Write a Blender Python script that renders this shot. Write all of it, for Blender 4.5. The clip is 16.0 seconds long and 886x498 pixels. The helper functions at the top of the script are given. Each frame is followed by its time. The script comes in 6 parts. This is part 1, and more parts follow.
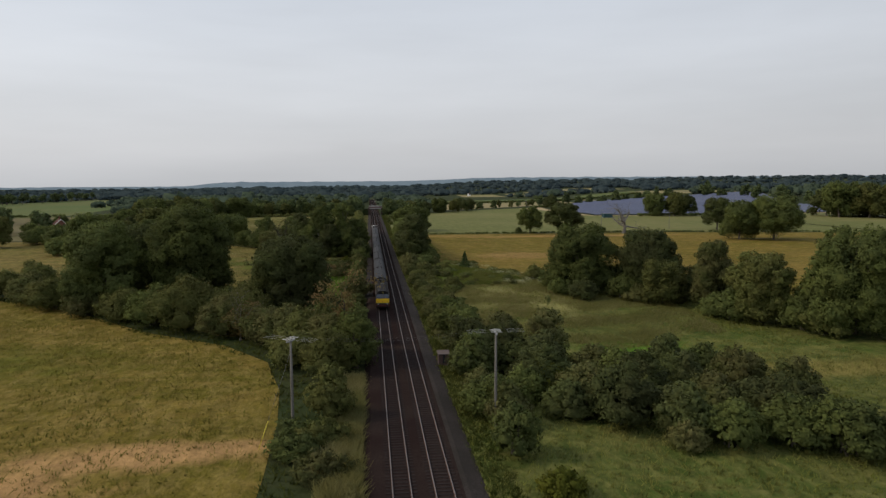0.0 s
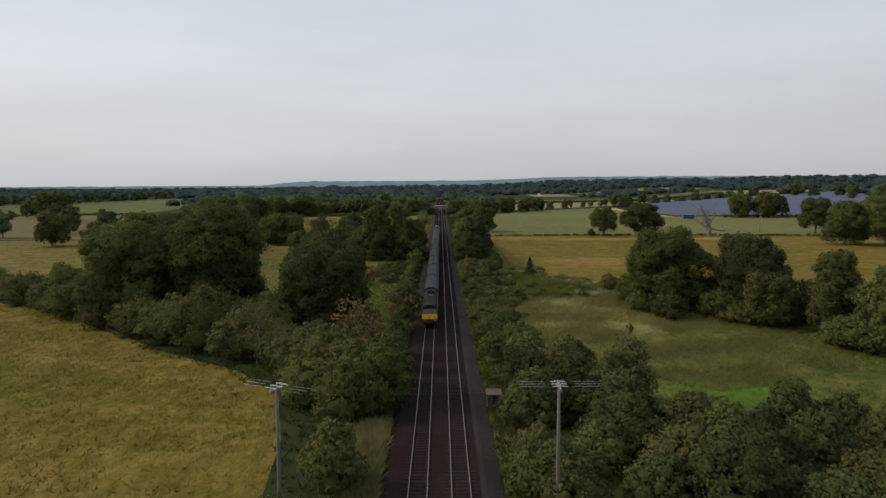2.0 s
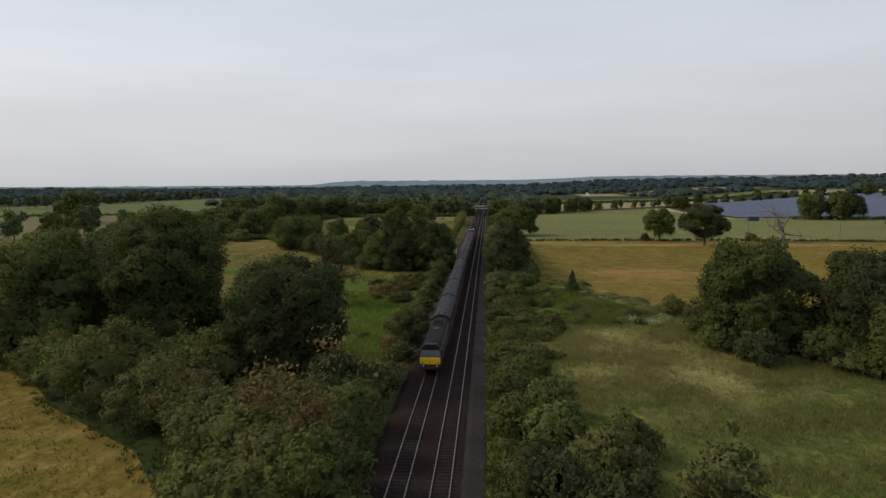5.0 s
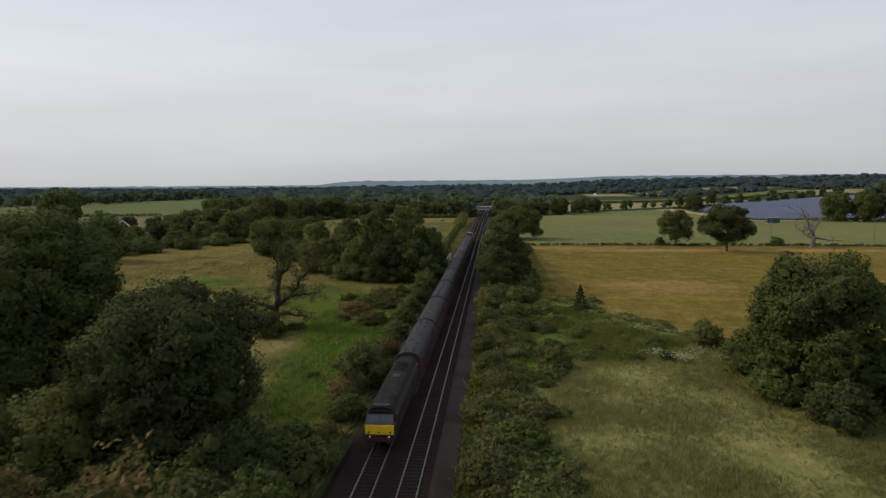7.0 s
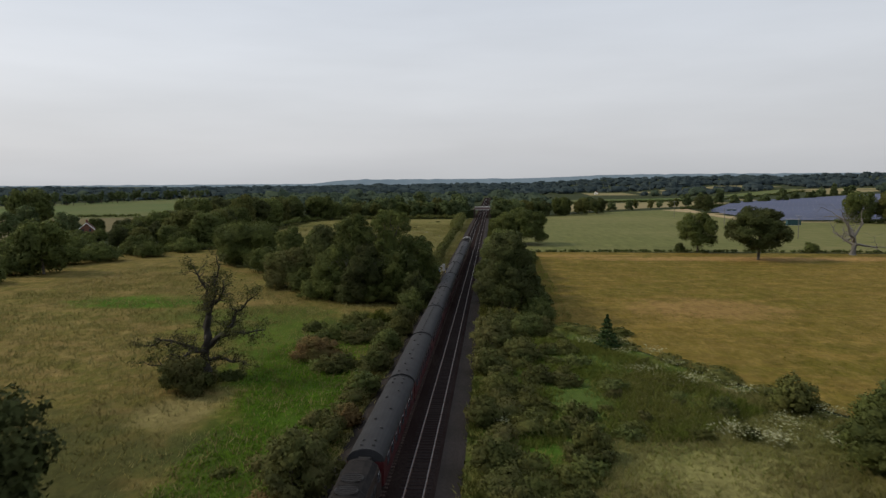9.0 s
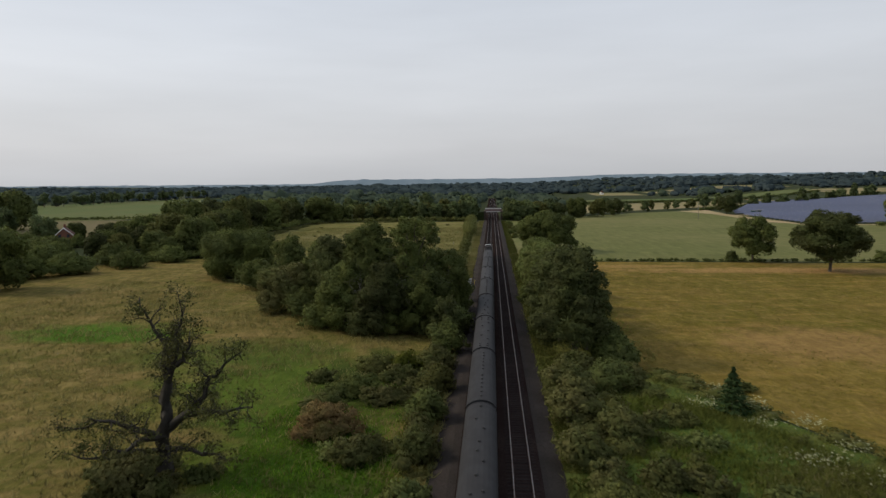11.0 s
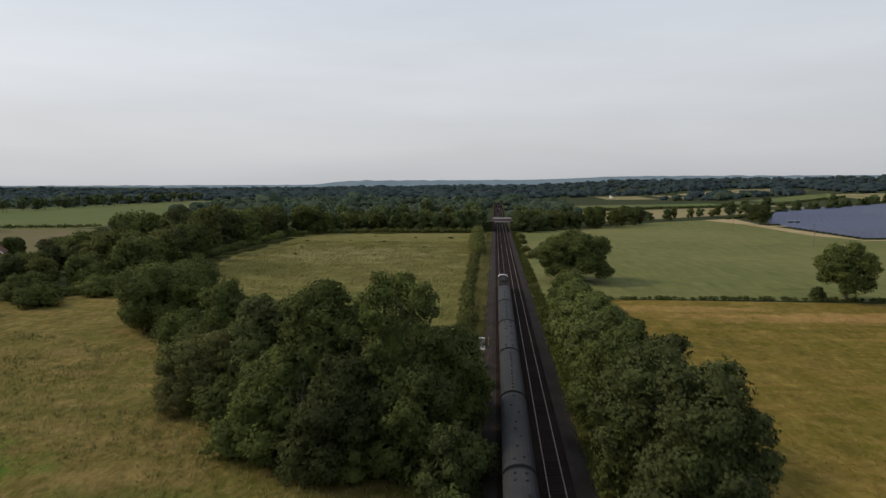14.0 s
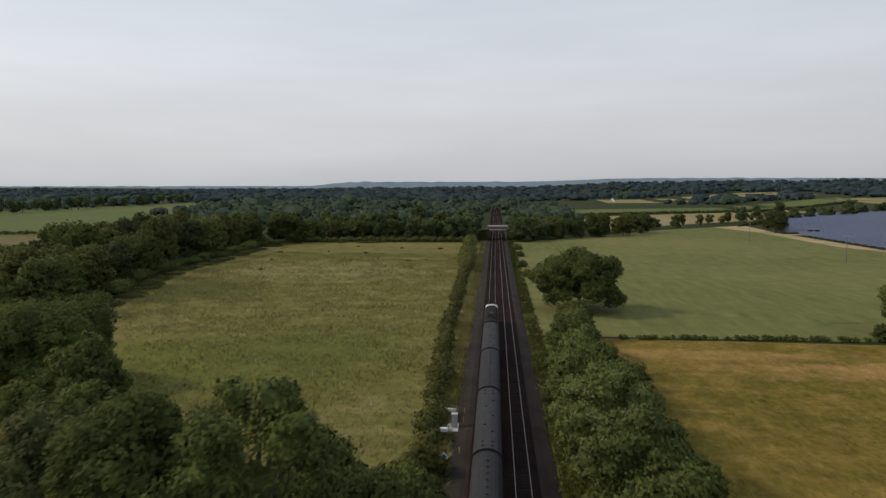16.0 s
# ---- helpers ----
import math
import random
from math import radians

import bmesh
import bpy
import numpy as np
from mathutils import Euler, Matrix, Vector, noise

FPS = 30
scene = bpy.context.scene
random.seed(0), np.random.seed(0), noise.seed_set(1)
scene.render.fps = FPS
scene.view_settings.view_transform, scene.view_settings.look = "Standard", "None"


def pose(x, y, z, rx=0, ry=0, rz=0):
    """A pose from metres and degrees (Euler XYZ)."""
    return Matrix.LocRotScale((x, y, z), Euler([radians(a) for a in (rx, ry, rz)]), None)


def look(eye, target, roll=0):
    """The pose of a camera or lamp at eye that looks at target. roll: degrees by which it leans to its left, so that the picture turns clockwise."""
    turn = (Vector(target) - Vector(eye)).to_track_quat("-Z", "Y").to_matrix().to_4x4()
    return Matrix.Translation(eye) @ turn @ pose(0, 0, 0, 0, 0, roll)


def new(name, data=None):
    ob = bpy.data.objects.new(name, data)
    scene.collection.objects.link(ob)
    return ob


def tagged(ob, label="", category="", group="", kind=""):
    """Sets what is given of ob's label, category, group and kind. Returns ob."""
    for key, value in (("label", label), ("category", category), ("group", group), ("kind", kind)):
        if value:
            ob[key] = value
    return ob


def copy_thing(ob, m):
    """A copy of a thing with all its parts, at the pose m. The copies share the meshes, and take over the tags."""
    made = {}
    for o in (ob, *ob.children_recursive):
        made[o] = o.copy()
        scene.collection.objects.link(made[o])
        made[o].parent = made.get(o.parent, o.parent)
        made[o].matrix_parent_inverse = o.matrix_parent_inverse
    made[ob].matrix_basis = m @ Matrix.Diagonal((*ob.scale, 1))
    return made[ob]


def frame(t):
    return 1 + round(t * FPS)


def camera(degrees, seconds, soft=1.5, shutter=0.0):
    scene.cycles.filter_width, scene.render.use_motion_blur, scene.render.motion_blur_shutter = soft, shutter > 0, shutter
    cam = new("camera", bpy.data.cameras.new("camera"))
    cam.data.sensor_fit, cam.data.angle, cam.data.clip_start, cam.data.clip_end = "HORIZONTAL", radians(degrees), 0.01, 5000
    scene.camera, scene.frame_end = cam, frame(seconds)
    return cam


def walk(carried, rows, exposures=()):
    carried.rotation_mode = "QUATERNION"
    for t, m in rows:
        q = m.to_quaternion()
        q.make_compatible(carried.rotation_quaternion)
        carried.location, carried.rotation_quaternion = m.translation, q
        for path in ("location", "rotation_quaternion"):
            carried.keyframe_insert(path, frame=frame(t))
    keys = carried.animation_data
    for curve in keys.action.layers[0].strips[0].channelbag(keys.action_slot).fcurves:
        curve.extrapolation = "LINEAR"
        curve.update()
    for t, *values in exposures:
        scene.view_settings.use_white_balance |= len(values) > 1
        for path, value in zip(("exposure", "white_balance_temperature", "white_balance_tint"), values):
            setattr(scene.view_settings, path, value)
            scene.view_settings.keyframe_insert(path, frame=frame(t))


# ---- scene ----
cam = camera(66.1, 16.0, soft=1.4, shutter=0.4)
METRES, EYE, TILT, LEAN, TURN = 215.0, 24.75, 0.0, 0.0, -6.1
ROWS = [
    (0.0, 0.0, 0.0, 0.0, -0.03, -5.44, 0.34),
    (0.5, 0.00244, 0.0234, -0.0008, 0.52, -5.43, 0.3),
    (1.0, 0.00468, 0.0468, -0.0016, 1.84, -5.43, 0.31),
    (1.5, 0.00703, 0.0704, -0.0022, 4.37, -5.43, 0.3),
    (2.0, 0.00947, 0.0936, -0.0026, 5.89, -5.45, 0.3),
    (2.5, 0.01133, 0.1172, -0.0031, 6.84, -5.44, 0.27),
    (3.0, 0.013, 0.1405, -0.0036, 7.57, -5.45, 0.28),
    (3.5, 0.01457, 0.1641, -0.0037, 8.28, -5.48, 0.3),
    (4.0, 0.01599, 0.1876, -0.0037, 8.91, -5.49, 0.35),
    (6.5, 0.02034, 0.323, -0.0055, 10.46, -5.44, 0.34),
    (7.0, 0.01984, 0.3552, -0.006, 10.45, -5.46, 0.38),
    (7.5, 0.01894, 0.3886, -0.0061, 10.44, -5.48, 0.39),
    (8.0, 0.01744, 0.4228, -0.0059, 10.39, -5.51, 0.43),
    (8.5, 0.01254, 0.4567, -0.0052, 10.36, -5.55, 0.39),
    (9.0, 0.00264, 0.4889, -0.0049, 10.29, -5.58, 0.37),
    (11.5, -0.062, 0.6472, -0.0039, 10.15, -5.58, 0.46),
    (12.0, -0.07075, 0.682, -0.0022, 10.24, -5.56, 0.44),
    (12.5, -0.077, 0.7179, 0.0005, 10.3, -5.56, 0.39),
    (13.0, -0.0818, 0.7541, 0.0046, 10.35, -5.57, 0.34),
    (13.5, -0.0854, 0.791, 0.0082, 10.41, -5.56, 0.3),
    (14.0, -0.0881, 0.8282, 0.0107, 10.45, -5.52, 0.19),
    (14.5, -0.0896, 0.8657, 0.0131, 10.47, -5.48, 0.12),
    (15.0, -0.0907, 0.9036, 0.015, 10.47, -5.46, 0.01),
    (15.5, -0.0912, 0.9419, 0.0167, 10.48, -5.42, 0.02),
    (16.0, -0.0916, 0.9801, 0.0186, 10.47, -5.41, 0.04),
]
walk(cam, [(t, pose(0, 0, EYE, TILT, LEAN, TURN) @ pose(METRES * x, METRES * y, METRES * z, 90 + pitch, roll, yaw)) for t, x, y, z, yaw, pitch, roll in ROWS])

# ---- world, sun, exposure ----
world = bpy.data.worlds.new("hazy_sky")
scene.world = world
world.use_nodes = True
wn, wl = world.node_tree.nodes, world.node_tree.links
wn.clear()
SUN_TO = Vector((-0.78, 0.10, 0.60)).normalized()
sky = wn.new("ShaderNodeTexSky")
sky.sky_type, sky.sun_disc = "NISHITA", False
sky.sun_elevation = math.asin(SUN_TO.z)
sky.sun_rotation = math.atan2(SUN_TO.x, SUN_TO.y)
sky.dust_density, sky.air_density = 4.0, 1.2
coord = wn.new("ShaderNodeTexCoord")
sep = wn.new("ShaderNodeSeparateXYZ")
wl.new(coord.outputs["Generated"], sep.inputs[0])
veil = wn.new("ShaderNodeValToRGB")
veil.color_ramp.elements[0].position, veil.color_ramp.elements[0].color = 0.0, (0.518, 0.530, 0.552, 1)
veil.color_ramp.elements[1].position, veil.color_ramp.elements[1].color = 0.45, (0.625, 0.695, 0.800, 1)
for at, col in ((0.05, (0.602, 0.612, 0.636, 1)), (0.16, (0.655, 0.680, 0.724, 1))):
    veil.color_ramp.elements.new(at).color = col
wl.new(sep.outputs["Z"], veil.inputs[0])
stretch = wn.new("ShaderNodeMapping")
stretch.inputs["Scale"].default_value = (1.5, 1.5, 9.0)
wl.new(coord.outputs["Generated"], stretch.inputs[0])
cloud = wn.new("ShaderNodeTexNoise")
cloud.inputs["Scale"].default_value, cloud.inputs["Detail"].default_value = 1.6, 5
wl.new(stretch.outputs[0], cloud.inputs["Vector"])
cr = wn.new("ShaderNodeMapRange")
cr.inputs["From Min"].default_value, cr.inputs["From Max"].default_value = 0.3, 0.7
cr.inputs["To Min"].default_value, cr.inputs["To Max"].default_value = 10.0, 11.2
wl.new(cloud.outputs["Fac"], cr.inputs["Value"])
lift = wn.new("ShaderNodeVectorMath")
lift.operation = "SCALE"
wl.new(veil.outputs[0], lift.inputs[0])
side = wn.new("ShaderNodeMapRange")
side.inputs["From Min"].default_value, side.inputs["From Max"].default_value = -1.0, 1.0
side.inputs["To Min"].default_value, side.inputs["To Max"].default_value = 1.12, 0.88
wl.new(sep.outputs["X"], side.inputs["Value"])
both = wn.new("ShaderNodeMath")
both.operation = "MULTIPLY"
wl.new(cr.outputs[0], both.inputs[0])
wl.new(side.outputs[0], both.inputs[1])
wl.new(both.outputs[0], lift.inputs["Scale"])
mixw = wn.new("ShaderNodeMix")
mixw.data_type = "RGBA"
mixw.inputs["Factor"].default_value = 0.9
wl.new(sky.outputs[0], mixw.inputs["A"])
wl.new(lift.outputs[0], mixw.inputs["B"])
bg = wn.new("ShaderNodeBackground")
bg.inputs["Strength"].default_value = 0.1
wl.new(mixw.outputs["Result"], bg.inputs[0])
wo = wn.new("ShaderNodeOutputWorld")
wl.new(bg.outputs[0], wo.inputs[0])

sun_data = bpy.data.lights.new("sun", "SUN")
sun_data.energy, sun_data.angle, sun_data.color = 2.3, radians(11), (1.0, 0.87, 0.67)
sun = new("sun", sun_data)
sun.matrix_world = look((0, 0, 60), Vector((0, 0, 60)) - SUN_TO)
scene.view_settings.exposure = 0.0


# ---- materials ----
def mat(name, c1, c2, scale=1.0, rough=0.8, bump=0.3, c3=None, big=0.05, metal=0.0, isl=0.0, spec=0.3, obj=0.0, amount=0.6, stretch=None, size=0.05, c4=None, spots=(), c5=None, mottle=0.45, thin=0.0):
    """Two colours mixed by fine noise, a third by broad noise; isl varies loose pieces, obj whole objects."""
    m = bpy.data.materials.new(name)
    m.use_nodes = True
    n, l = m.node_tree.nodes, m.node_tree.links
    p = n["Principled BSDF"]
    p.inputs["Roughness"].default_value, p.inputs["Metallic"].default_value = rough, metal
    p.inputs["Specular IOR Level"].default_value = spec
    geo = n.new("ShaderNodeNewGeometry")
    vec = geo.outputs["Position"]
    if stretch:
        mp = n.new("ShaderNodeMapping")
        mp.inputs["Scale"].default_value = stretch
        l.new(vec, mp.inputs[0])
        vec = mp.outputs[0]
    a = n.new("ShaderNodeTexNoise")
    a.inputs["Scale"].default_value, a.inputs["Detail"].default_value, a.inputs["Roughness"].default_value = scale, 6, 0.65
    l.new(vec, a.inputs["Vector"])
    ra = n.new("ShaderNodeMapRange")
    ra.inputs["From Min"].default_value, ra.inputs["From Max"].default_value = 0.32, 0.68
    l.new(a.outputs["Fac"], ra.inputs[0])
    mx = n.new("ShaderNodeMix")
    mx.data_type = "RGBA"
    mx.inputs["A"].default_value, mx.inputs["B"].default_value = (*c1, 1), (*c2, 1)
    l.new(ra.outputs[0], mx.inputs["Factor"])
    out = mx.outputs["Result"]
    if c3:
        b = n.new("ShaderNodeTexNoise")
        b.inputs["Scale"].default_value, b.inputs["Detail"].default_value = big, 4
        l.new(geo.outputs["Position"], b.inputs["Vector"])
        rb = n.new("ShaderNodeMapRange")
        rb.inputs["From Min"].default_value, rb.inputs["From Max"].default_value = 0.42, 0.62
        rb.inputs["To Max"].default_value = amount
        l.new(b.outputs["Fac"], rb.inputs[0])
        m3 = n.new("ShaderNodeMix")
        m3.data_type = "RGBA"
        m3.inputs["B"].default_value = (*c3, 1)
        l.new(out, m3.inputs["A"])
        l.new(rb.outputs[0], m3.inputs["Factor"])
        out = m3.outputs["Result"]
    if c4:
        b = n.new("ShaderNodeTexNoise")
        b.inputs["Scale"].default_value, b.inputs["Detail"].default_value, b.inputs["Roughness"].default_value = 0.16, 6, 0.7
        sq = n.new("ShaderNodeMapping")
        sq.inputs["Scale"].default_value, sq.inputs["Location"].default_value = (0.6, 1.5, 1), (31, 7, 0)
        l.new(geo.outputs["Position"], sq.inputs[0])
        l.new(sq.outputs[0], b.inputs["Vector"])
        rb = n.new("ShaderNodeMapRange")
        rb.inputs["From Min"].default_value, rb.inputs["From Max"].default_value = 0.48, 0.61
        rb.inputs["To Max"].default_value = 0.85
        l.new(b.outputs["Fac"], rb.inputs[0])
        m4 = n.new("ShaderNodeMix")
        m4.data_type = "RGBA"
        m4.inputs["B"].default_value = (*c4, 1)
        l.new(out, m4.inputs["A"])
        l.new(rb.outputs[0], m4.inputs["Factor"])
        out = m4.outputs["Result"]
    if c5:
        b = n.new("ShaderNodeTexNoise")
        b.inputs["Scale"].default_value, b.inputs["Detail"].default_value, b.inputs["Roughness"].default_value, b.inputs["Distortion"].default_value = mottle, 9, 0.72, 0.6
        sq = n.new("ShaderNodeMapping")
        sq.inputs["Scale"].default_value, sq.inputs["Rotation"].default_value = (1.3, 0.6, 1), (0, 0, 0.5)
        l.new(geo.outputs["Position"], sq.inputs[0])
        l.new(sq.outputs[0], b.inputs["Vector"])
        rb = n.new("ShaderNodeMapRange")
        rb.inputs["From Min"].default_value, rb.inputs["From Max"].default_value = 0.44, 0.64
        rb.inputs["To Max"].default_value = 0.6
        l.new(b.outputs["Fac"], rb.inputs[0])
        m5 = n.new("ShaderNodeMix")
        m5.data_type = "RGBA"
        m5.inputs["B"].default_value = (*c5, 1)
        l.new(out, m5.inputs["A"])
        l.new(rb.outputs[0], m5.inputs["Factor"])
        out = m5.outputs["Result"]
    for sx, sy, rx, ry, col in spots:
        mv = n.new("ShaderNodeMapping")
        mv.vector_type = "TEXTURE"
        mv.inputs["Location"].default_value, mv.inputs["Scale"].default_value = (sx, sy, 0), (rx, ry, 1000)
        l.new(geo.outputs["Position"], mv.inputs[0])
        ln = n.new("ShaderNodeVectorMath")
        ln.operation = "LENGTH"
        l.new(mv.outputs[0], ln.inputs[0])
        wob = n.new("ShaderNodeTexNoise")
        wob.inputs["Scale"].default_value, wob.inputs["Detail"].default_value = 0.22, 6
        l.new(geo.outputs["Position"], wob.inputs["Vector"])
        ad = n.new("ShaderNodeMath")
        ad.operation = "MULTIPLY_ADD"
        ad.inputs[1].default_value = 1.5
        l.new(wob.outputs["Fac"], ad.inputs[0])
        l.new(ln.outputs["Value"], ad.inputs[2])
        rs = n.new("ShaderNodeMapRange")
        rs.inputs["From Min"].default_value, rs.inputs["From Max"].default_value = 2.0, 1.35
        rs.inputs["To Max"].default_value = 0.85
        l.new(ad.outputs[0], rs.inputs[0])
        ms = n.new("ShaderNodeMix")
        ms.data_type = "RGBA"
        ms.inputs["B"].default_value = (*col, 1)
        l.new(out, ms.inputs["A"])
        l.new(rs.outputs[0], ms.inputs["Factor"])
        out = ms.outputs["Result"]
    if c5:
        for gs, ga, turn in ((0.9, 0.17, 0.7), (0.22, 0.17, -0.4)):
            b = n.new("ShaderNodeTexNoise")
            b.inputs["Scale"].default_value, b.inputs["Detail"].default_value, b.inputs["Roughness"].default_value, b.inputs["Distortion"].default_value = gs, 8, 0.7, 0.8
            sq = n.new("ShaderNodeMapping")
            sq.inputs["Scale"].default_value, sq.inputs["Rotation"].default_value, sq.inputs["Location"].default_value = (1.2, 0.75, 1), (0, 0, turn), (13 * gs, 5, 0)
            l.new(geo.outputs["Position"], sq.inputs[0])
            l.new(sq.outputs[0], b.inputs["Vector"])
            rg = n.new("ShaderNodeMapRange")
            rg.inputs["From Min"].default_value, rg.inputs["From Max"].default_value = 0.36, 0.64
            rg.inputs["To Min"].default_value, rg.inputs["To Max"].default_value = 1 - ga, 1 + ga
            l.new(b.outputs["Fac"], rg.inputs[0])
            h = n.new("ShaderNodeVectorMath")
            h.operation = "SCALE"
            l.new(out, h.inputs[0])
            l.new(rg.outputs[0], h.inputs["Scale"])
            out = h.outputs[0]
    for amt, sock in ((isl, geo.outputs["Random Per Island"]), (obj, None)):
        if amt:
            if sock is None:
                sock = n.new("ShaderNodeObjectInfo").outputs["Random"]
            r = n.new("ShaderNodeMapRange")
            r.inputs["To Min"].default_value, r.inputs["To Max"].default_value = 1 - amt, 1 + amt
            l.new(sock, r.inputs[0])
            h = n.new("ShaderNodeVectorMath")
            h.operation = "SCALE"
            l.new(out, h.inputs[0])
            l.new(r.outputs[0], h.inputs["Scale"])
            out = h.outputs[0]
    l.new(out, p.inputs["Base Color"])
    if thin:
        tr = n.new("ShaderNodeBsdfTranslucent")
        l.new(out, tr.inputs["Color"])
        ms = n.new("ShaderNodeMixShader")
        ms.inputs[0].default_value = thin
        l.new(p.outputs[0], ms.inputs[1])
        l.new(tr.outputs[0], ms.inputs[2])
        l.new(ms.outputs[0], n["Material Output"].inputs["Surface"])
    if bump:
        bp = n.new("ShaderNodeBump")
        bp.inputs["Strength"].default_value, bp.inputs["Distance"].default_value = bump, size
        l.new(a.outputs["Fac"], bp.inputs["Height"])
        l.new(bp.outputs[0], p.inputs["Normal"])
    return m


M_ROUGH = mat("rough_grass", (0.0211, 0.0288, 0.0099), (0.0362, 0.0414, 0.0152), 0.9, 0.95, 0.6, (0.0184, 0.0312, 0.0086), 0.05, size=0.3, spec=0.05, c4=(0.0324, 0.0360, 0.0145))
M_HAY = mat("dry_meadow", (0.0700, 0.0642, 0.0089), (0.1057, 0.0848, 0.0136), 1.6, 0.95, 0.8, (0.1445, 0.0977, 0.0242), 0.05, size=0.3, stretch=(1.0, 0.9, 1), spec=0.03, amount=0.5, c4=(0.1445, 0.1025, 0.0242), c5=(0.2047, 0.1490, 0.0482), spots=((-70, 100, 30, 14, (0.0724, 0.0731, 0.0108)), (-23, 64.5, 12, 3.6, (0.3259, 0.1916, 0.0834)), (-36, 58, 12, 3.4, (0.3259, 0.1916, 0.0834)), (-15, 66, 6, 1.8, (0.2837, 0.1711, 0.0708))))
M_HAY_R = mat("cut_hay_field", (0.0745, 0.0664, 0.0097), (0.1080, 0.0869, 0.0148), 1.4, 0.95, 0.8, (0.1521, 0.1021, 0.0245), 0.025, size=0.3, stretch=(1.0, 0.9, 1), spec=0.03, amount=0.6, c4=(0.1580, 0.1070, 0.0264), c5=(0.1823, 0.1279, 0.0379), spots=((95, 321, 55, 6, (0.2615, 0.1580, 0.0587)), (52, 236, 14, 11, (0.2069, 0.1301, 0.0454)), (40, 330, 22, 4, (0.2129, 0.1371, 0.0454))))
M_MEADOW = mat("long_meadow_ground", (0.0367, 0.0521, 0.0119), (0.0771, 0.0833, 0.0222), 1.3, 0.95, 0.8, (0.0401, 0.0695, 0.0119), 0.045, size=0.35, spec=0.03, c4=(0.1040, 0.1040, 0.0295), c5=(0.1475, 0.1389, 0.0444), spots=((15.5, 168, 5, 11, (0.0445, 0.1126, 0.0080)), (41, 100, 8, 6, (0.0737, 0.1457, 0.0163)), (33, 207, 5, 6, (0.0838, 0.1389, 0.0208)), (23, 186, 13, 26, (0.0525, 0.0850, 0.0175)), (34, 148, 18, 22, (0.1764, 0.1601, 0.0590)), (64, 85, 22, 4, (0.1593, 0.1301, 0.0384))))
M_MID = mat("mid_meadow_ground", (0.0727, 0.0650, 0.0152), (0.1148, 0.0892, 0.0245), 1.2, 0.95, 0.8, (0.0744, 0.0804, 0.0150), 0.03, size=0.35, spec=0.03, amount=0.5, c4=(0.1501, 0.1081, 0.0377), c5=(0.2041, 0.1494, 0.0549), spots=((-10, 168, 8, 26, (0.0280, 0.0728, 0.0041)), (-20, 212, 18, 14, (0.0480, 0.0830, 0.0090)), (-15, 192, 10, 13, (0.0310, 0.0720, 0.0050)), (-61, 239, 15, 7.5, (0.0374, 0.1000, 0.0060)), (-34, 226, 18, 9, (0.0561, 0.0786, 0.0132)), (-11, 214, 8, 14, (0.0304, 0.0421, 0.0095)), (-34, 158, 24, 16, (0.0520, 0.0549, 0.0179)), (-22, 174, 4, 7, (0.1729, 0.1438, 0.0564))))
M_FIELD2 = mat("pale_meadow_ground", (0.0830, 0.0836, 0.0204), (0.1185, 0.1087, 0.0320), 0.9, 0.95, 0.8, (0.0808, 0.0872, 0.0192), 0.02, size=0.35, spec=0.03, c4=(0.1568, 0.1289, 0.0489), c5=(0.1628, 0.1395, 0.0561), mottle=0.35, spots=((-80, 395, 16, 22, (0.0665, 0.0704, 0.0218)), (-30, 540, 50, 8, (0.1426, 0.1249, 0.0489)), (-44, 318, 34, 22, (0.0950, 0.1008, 0.0238)), (-58, 440, 34, 26, (0.1760, 0.1548, 0.0638)), (-30, 330, 16, 20, (0.0865, 0.0912, 0.0244))))
M_CROP = mat("green_crop", (0.0740, 0.0847, 0.0255), (0.1326, 0.1315, 0.0474), 0.22, 0.95, 0.4, (0.1594, 0.1425, 0.0593), 0.010, size=0.2, stretch=(1.6, 0.3, 1), spec=0.05, c4=(0.0977, 0.1046, 0.0329))
M_FARGREEN = mat("far_green_crop", (0.0625, 0.0887, 0.0275), (0.0813, 0.1050, 0.0350), 0.1, 0.95, 0.2, (0.1125, 0.1025, 0.0387), 0.006, spec=0.05)
M_STUBBLE = mat("stubble", (0.0992, 0.0844, 0.0410), (0.1357, 0.1083, 0.0559), 0.15, 0.95, 0.2, (0.0923, 0.0844, 0.0353), 0.01, spec=0.05)
M_STRAW = mat("pale_straw_field", (0.1653, 0.1406, 0.0684), (0.2261, 0.1805, 0.0931), 0.15, 0.95, 0.2, (0.1539, 0.1406, 0.0589), 0.01, spec=0.05)
M_SOIL = mat("bare_margin", (0.26, 0.18, 0.09), (0.32, 0.235, 0.125), 0.5, 0.95, 0.5, (0.16, 0.15, 0.05), 0.06)
M_BALLAST = mat("ballast", (0.0112, 0.0068, 0.0065), (0.0411, 0.0306, 0.0258), 7.0, 0.95, 1.0, (0.0168, 0.0102, 0.0097), 0.12, size=0.08, amount=0.7, spec=0.0)
M_CESS = mat("pinkish_ballast_shoulder", (0.0190, 0.0160, 0.0143), (0.0514, 0.0423, 0.0384), 6.0, 0.95, 1.0, (0.0181, 0.0160, 0.0130), 0.15, size=0.08, spec=0.05)
M_RAIL = mat("polished_rail", (0.1909, 0.1726, 0.1652), (0.2423, 0.2203, 0.2093), 3.0, 0.5, 0.0, metal=0.85, spec=0.5)
M_RUSTRAIL = mat("rusty_rail_web", (0.09, 0.05, 0.035), (0.14, 0.075, 0.05), 6.0, 0.85, 0.3)
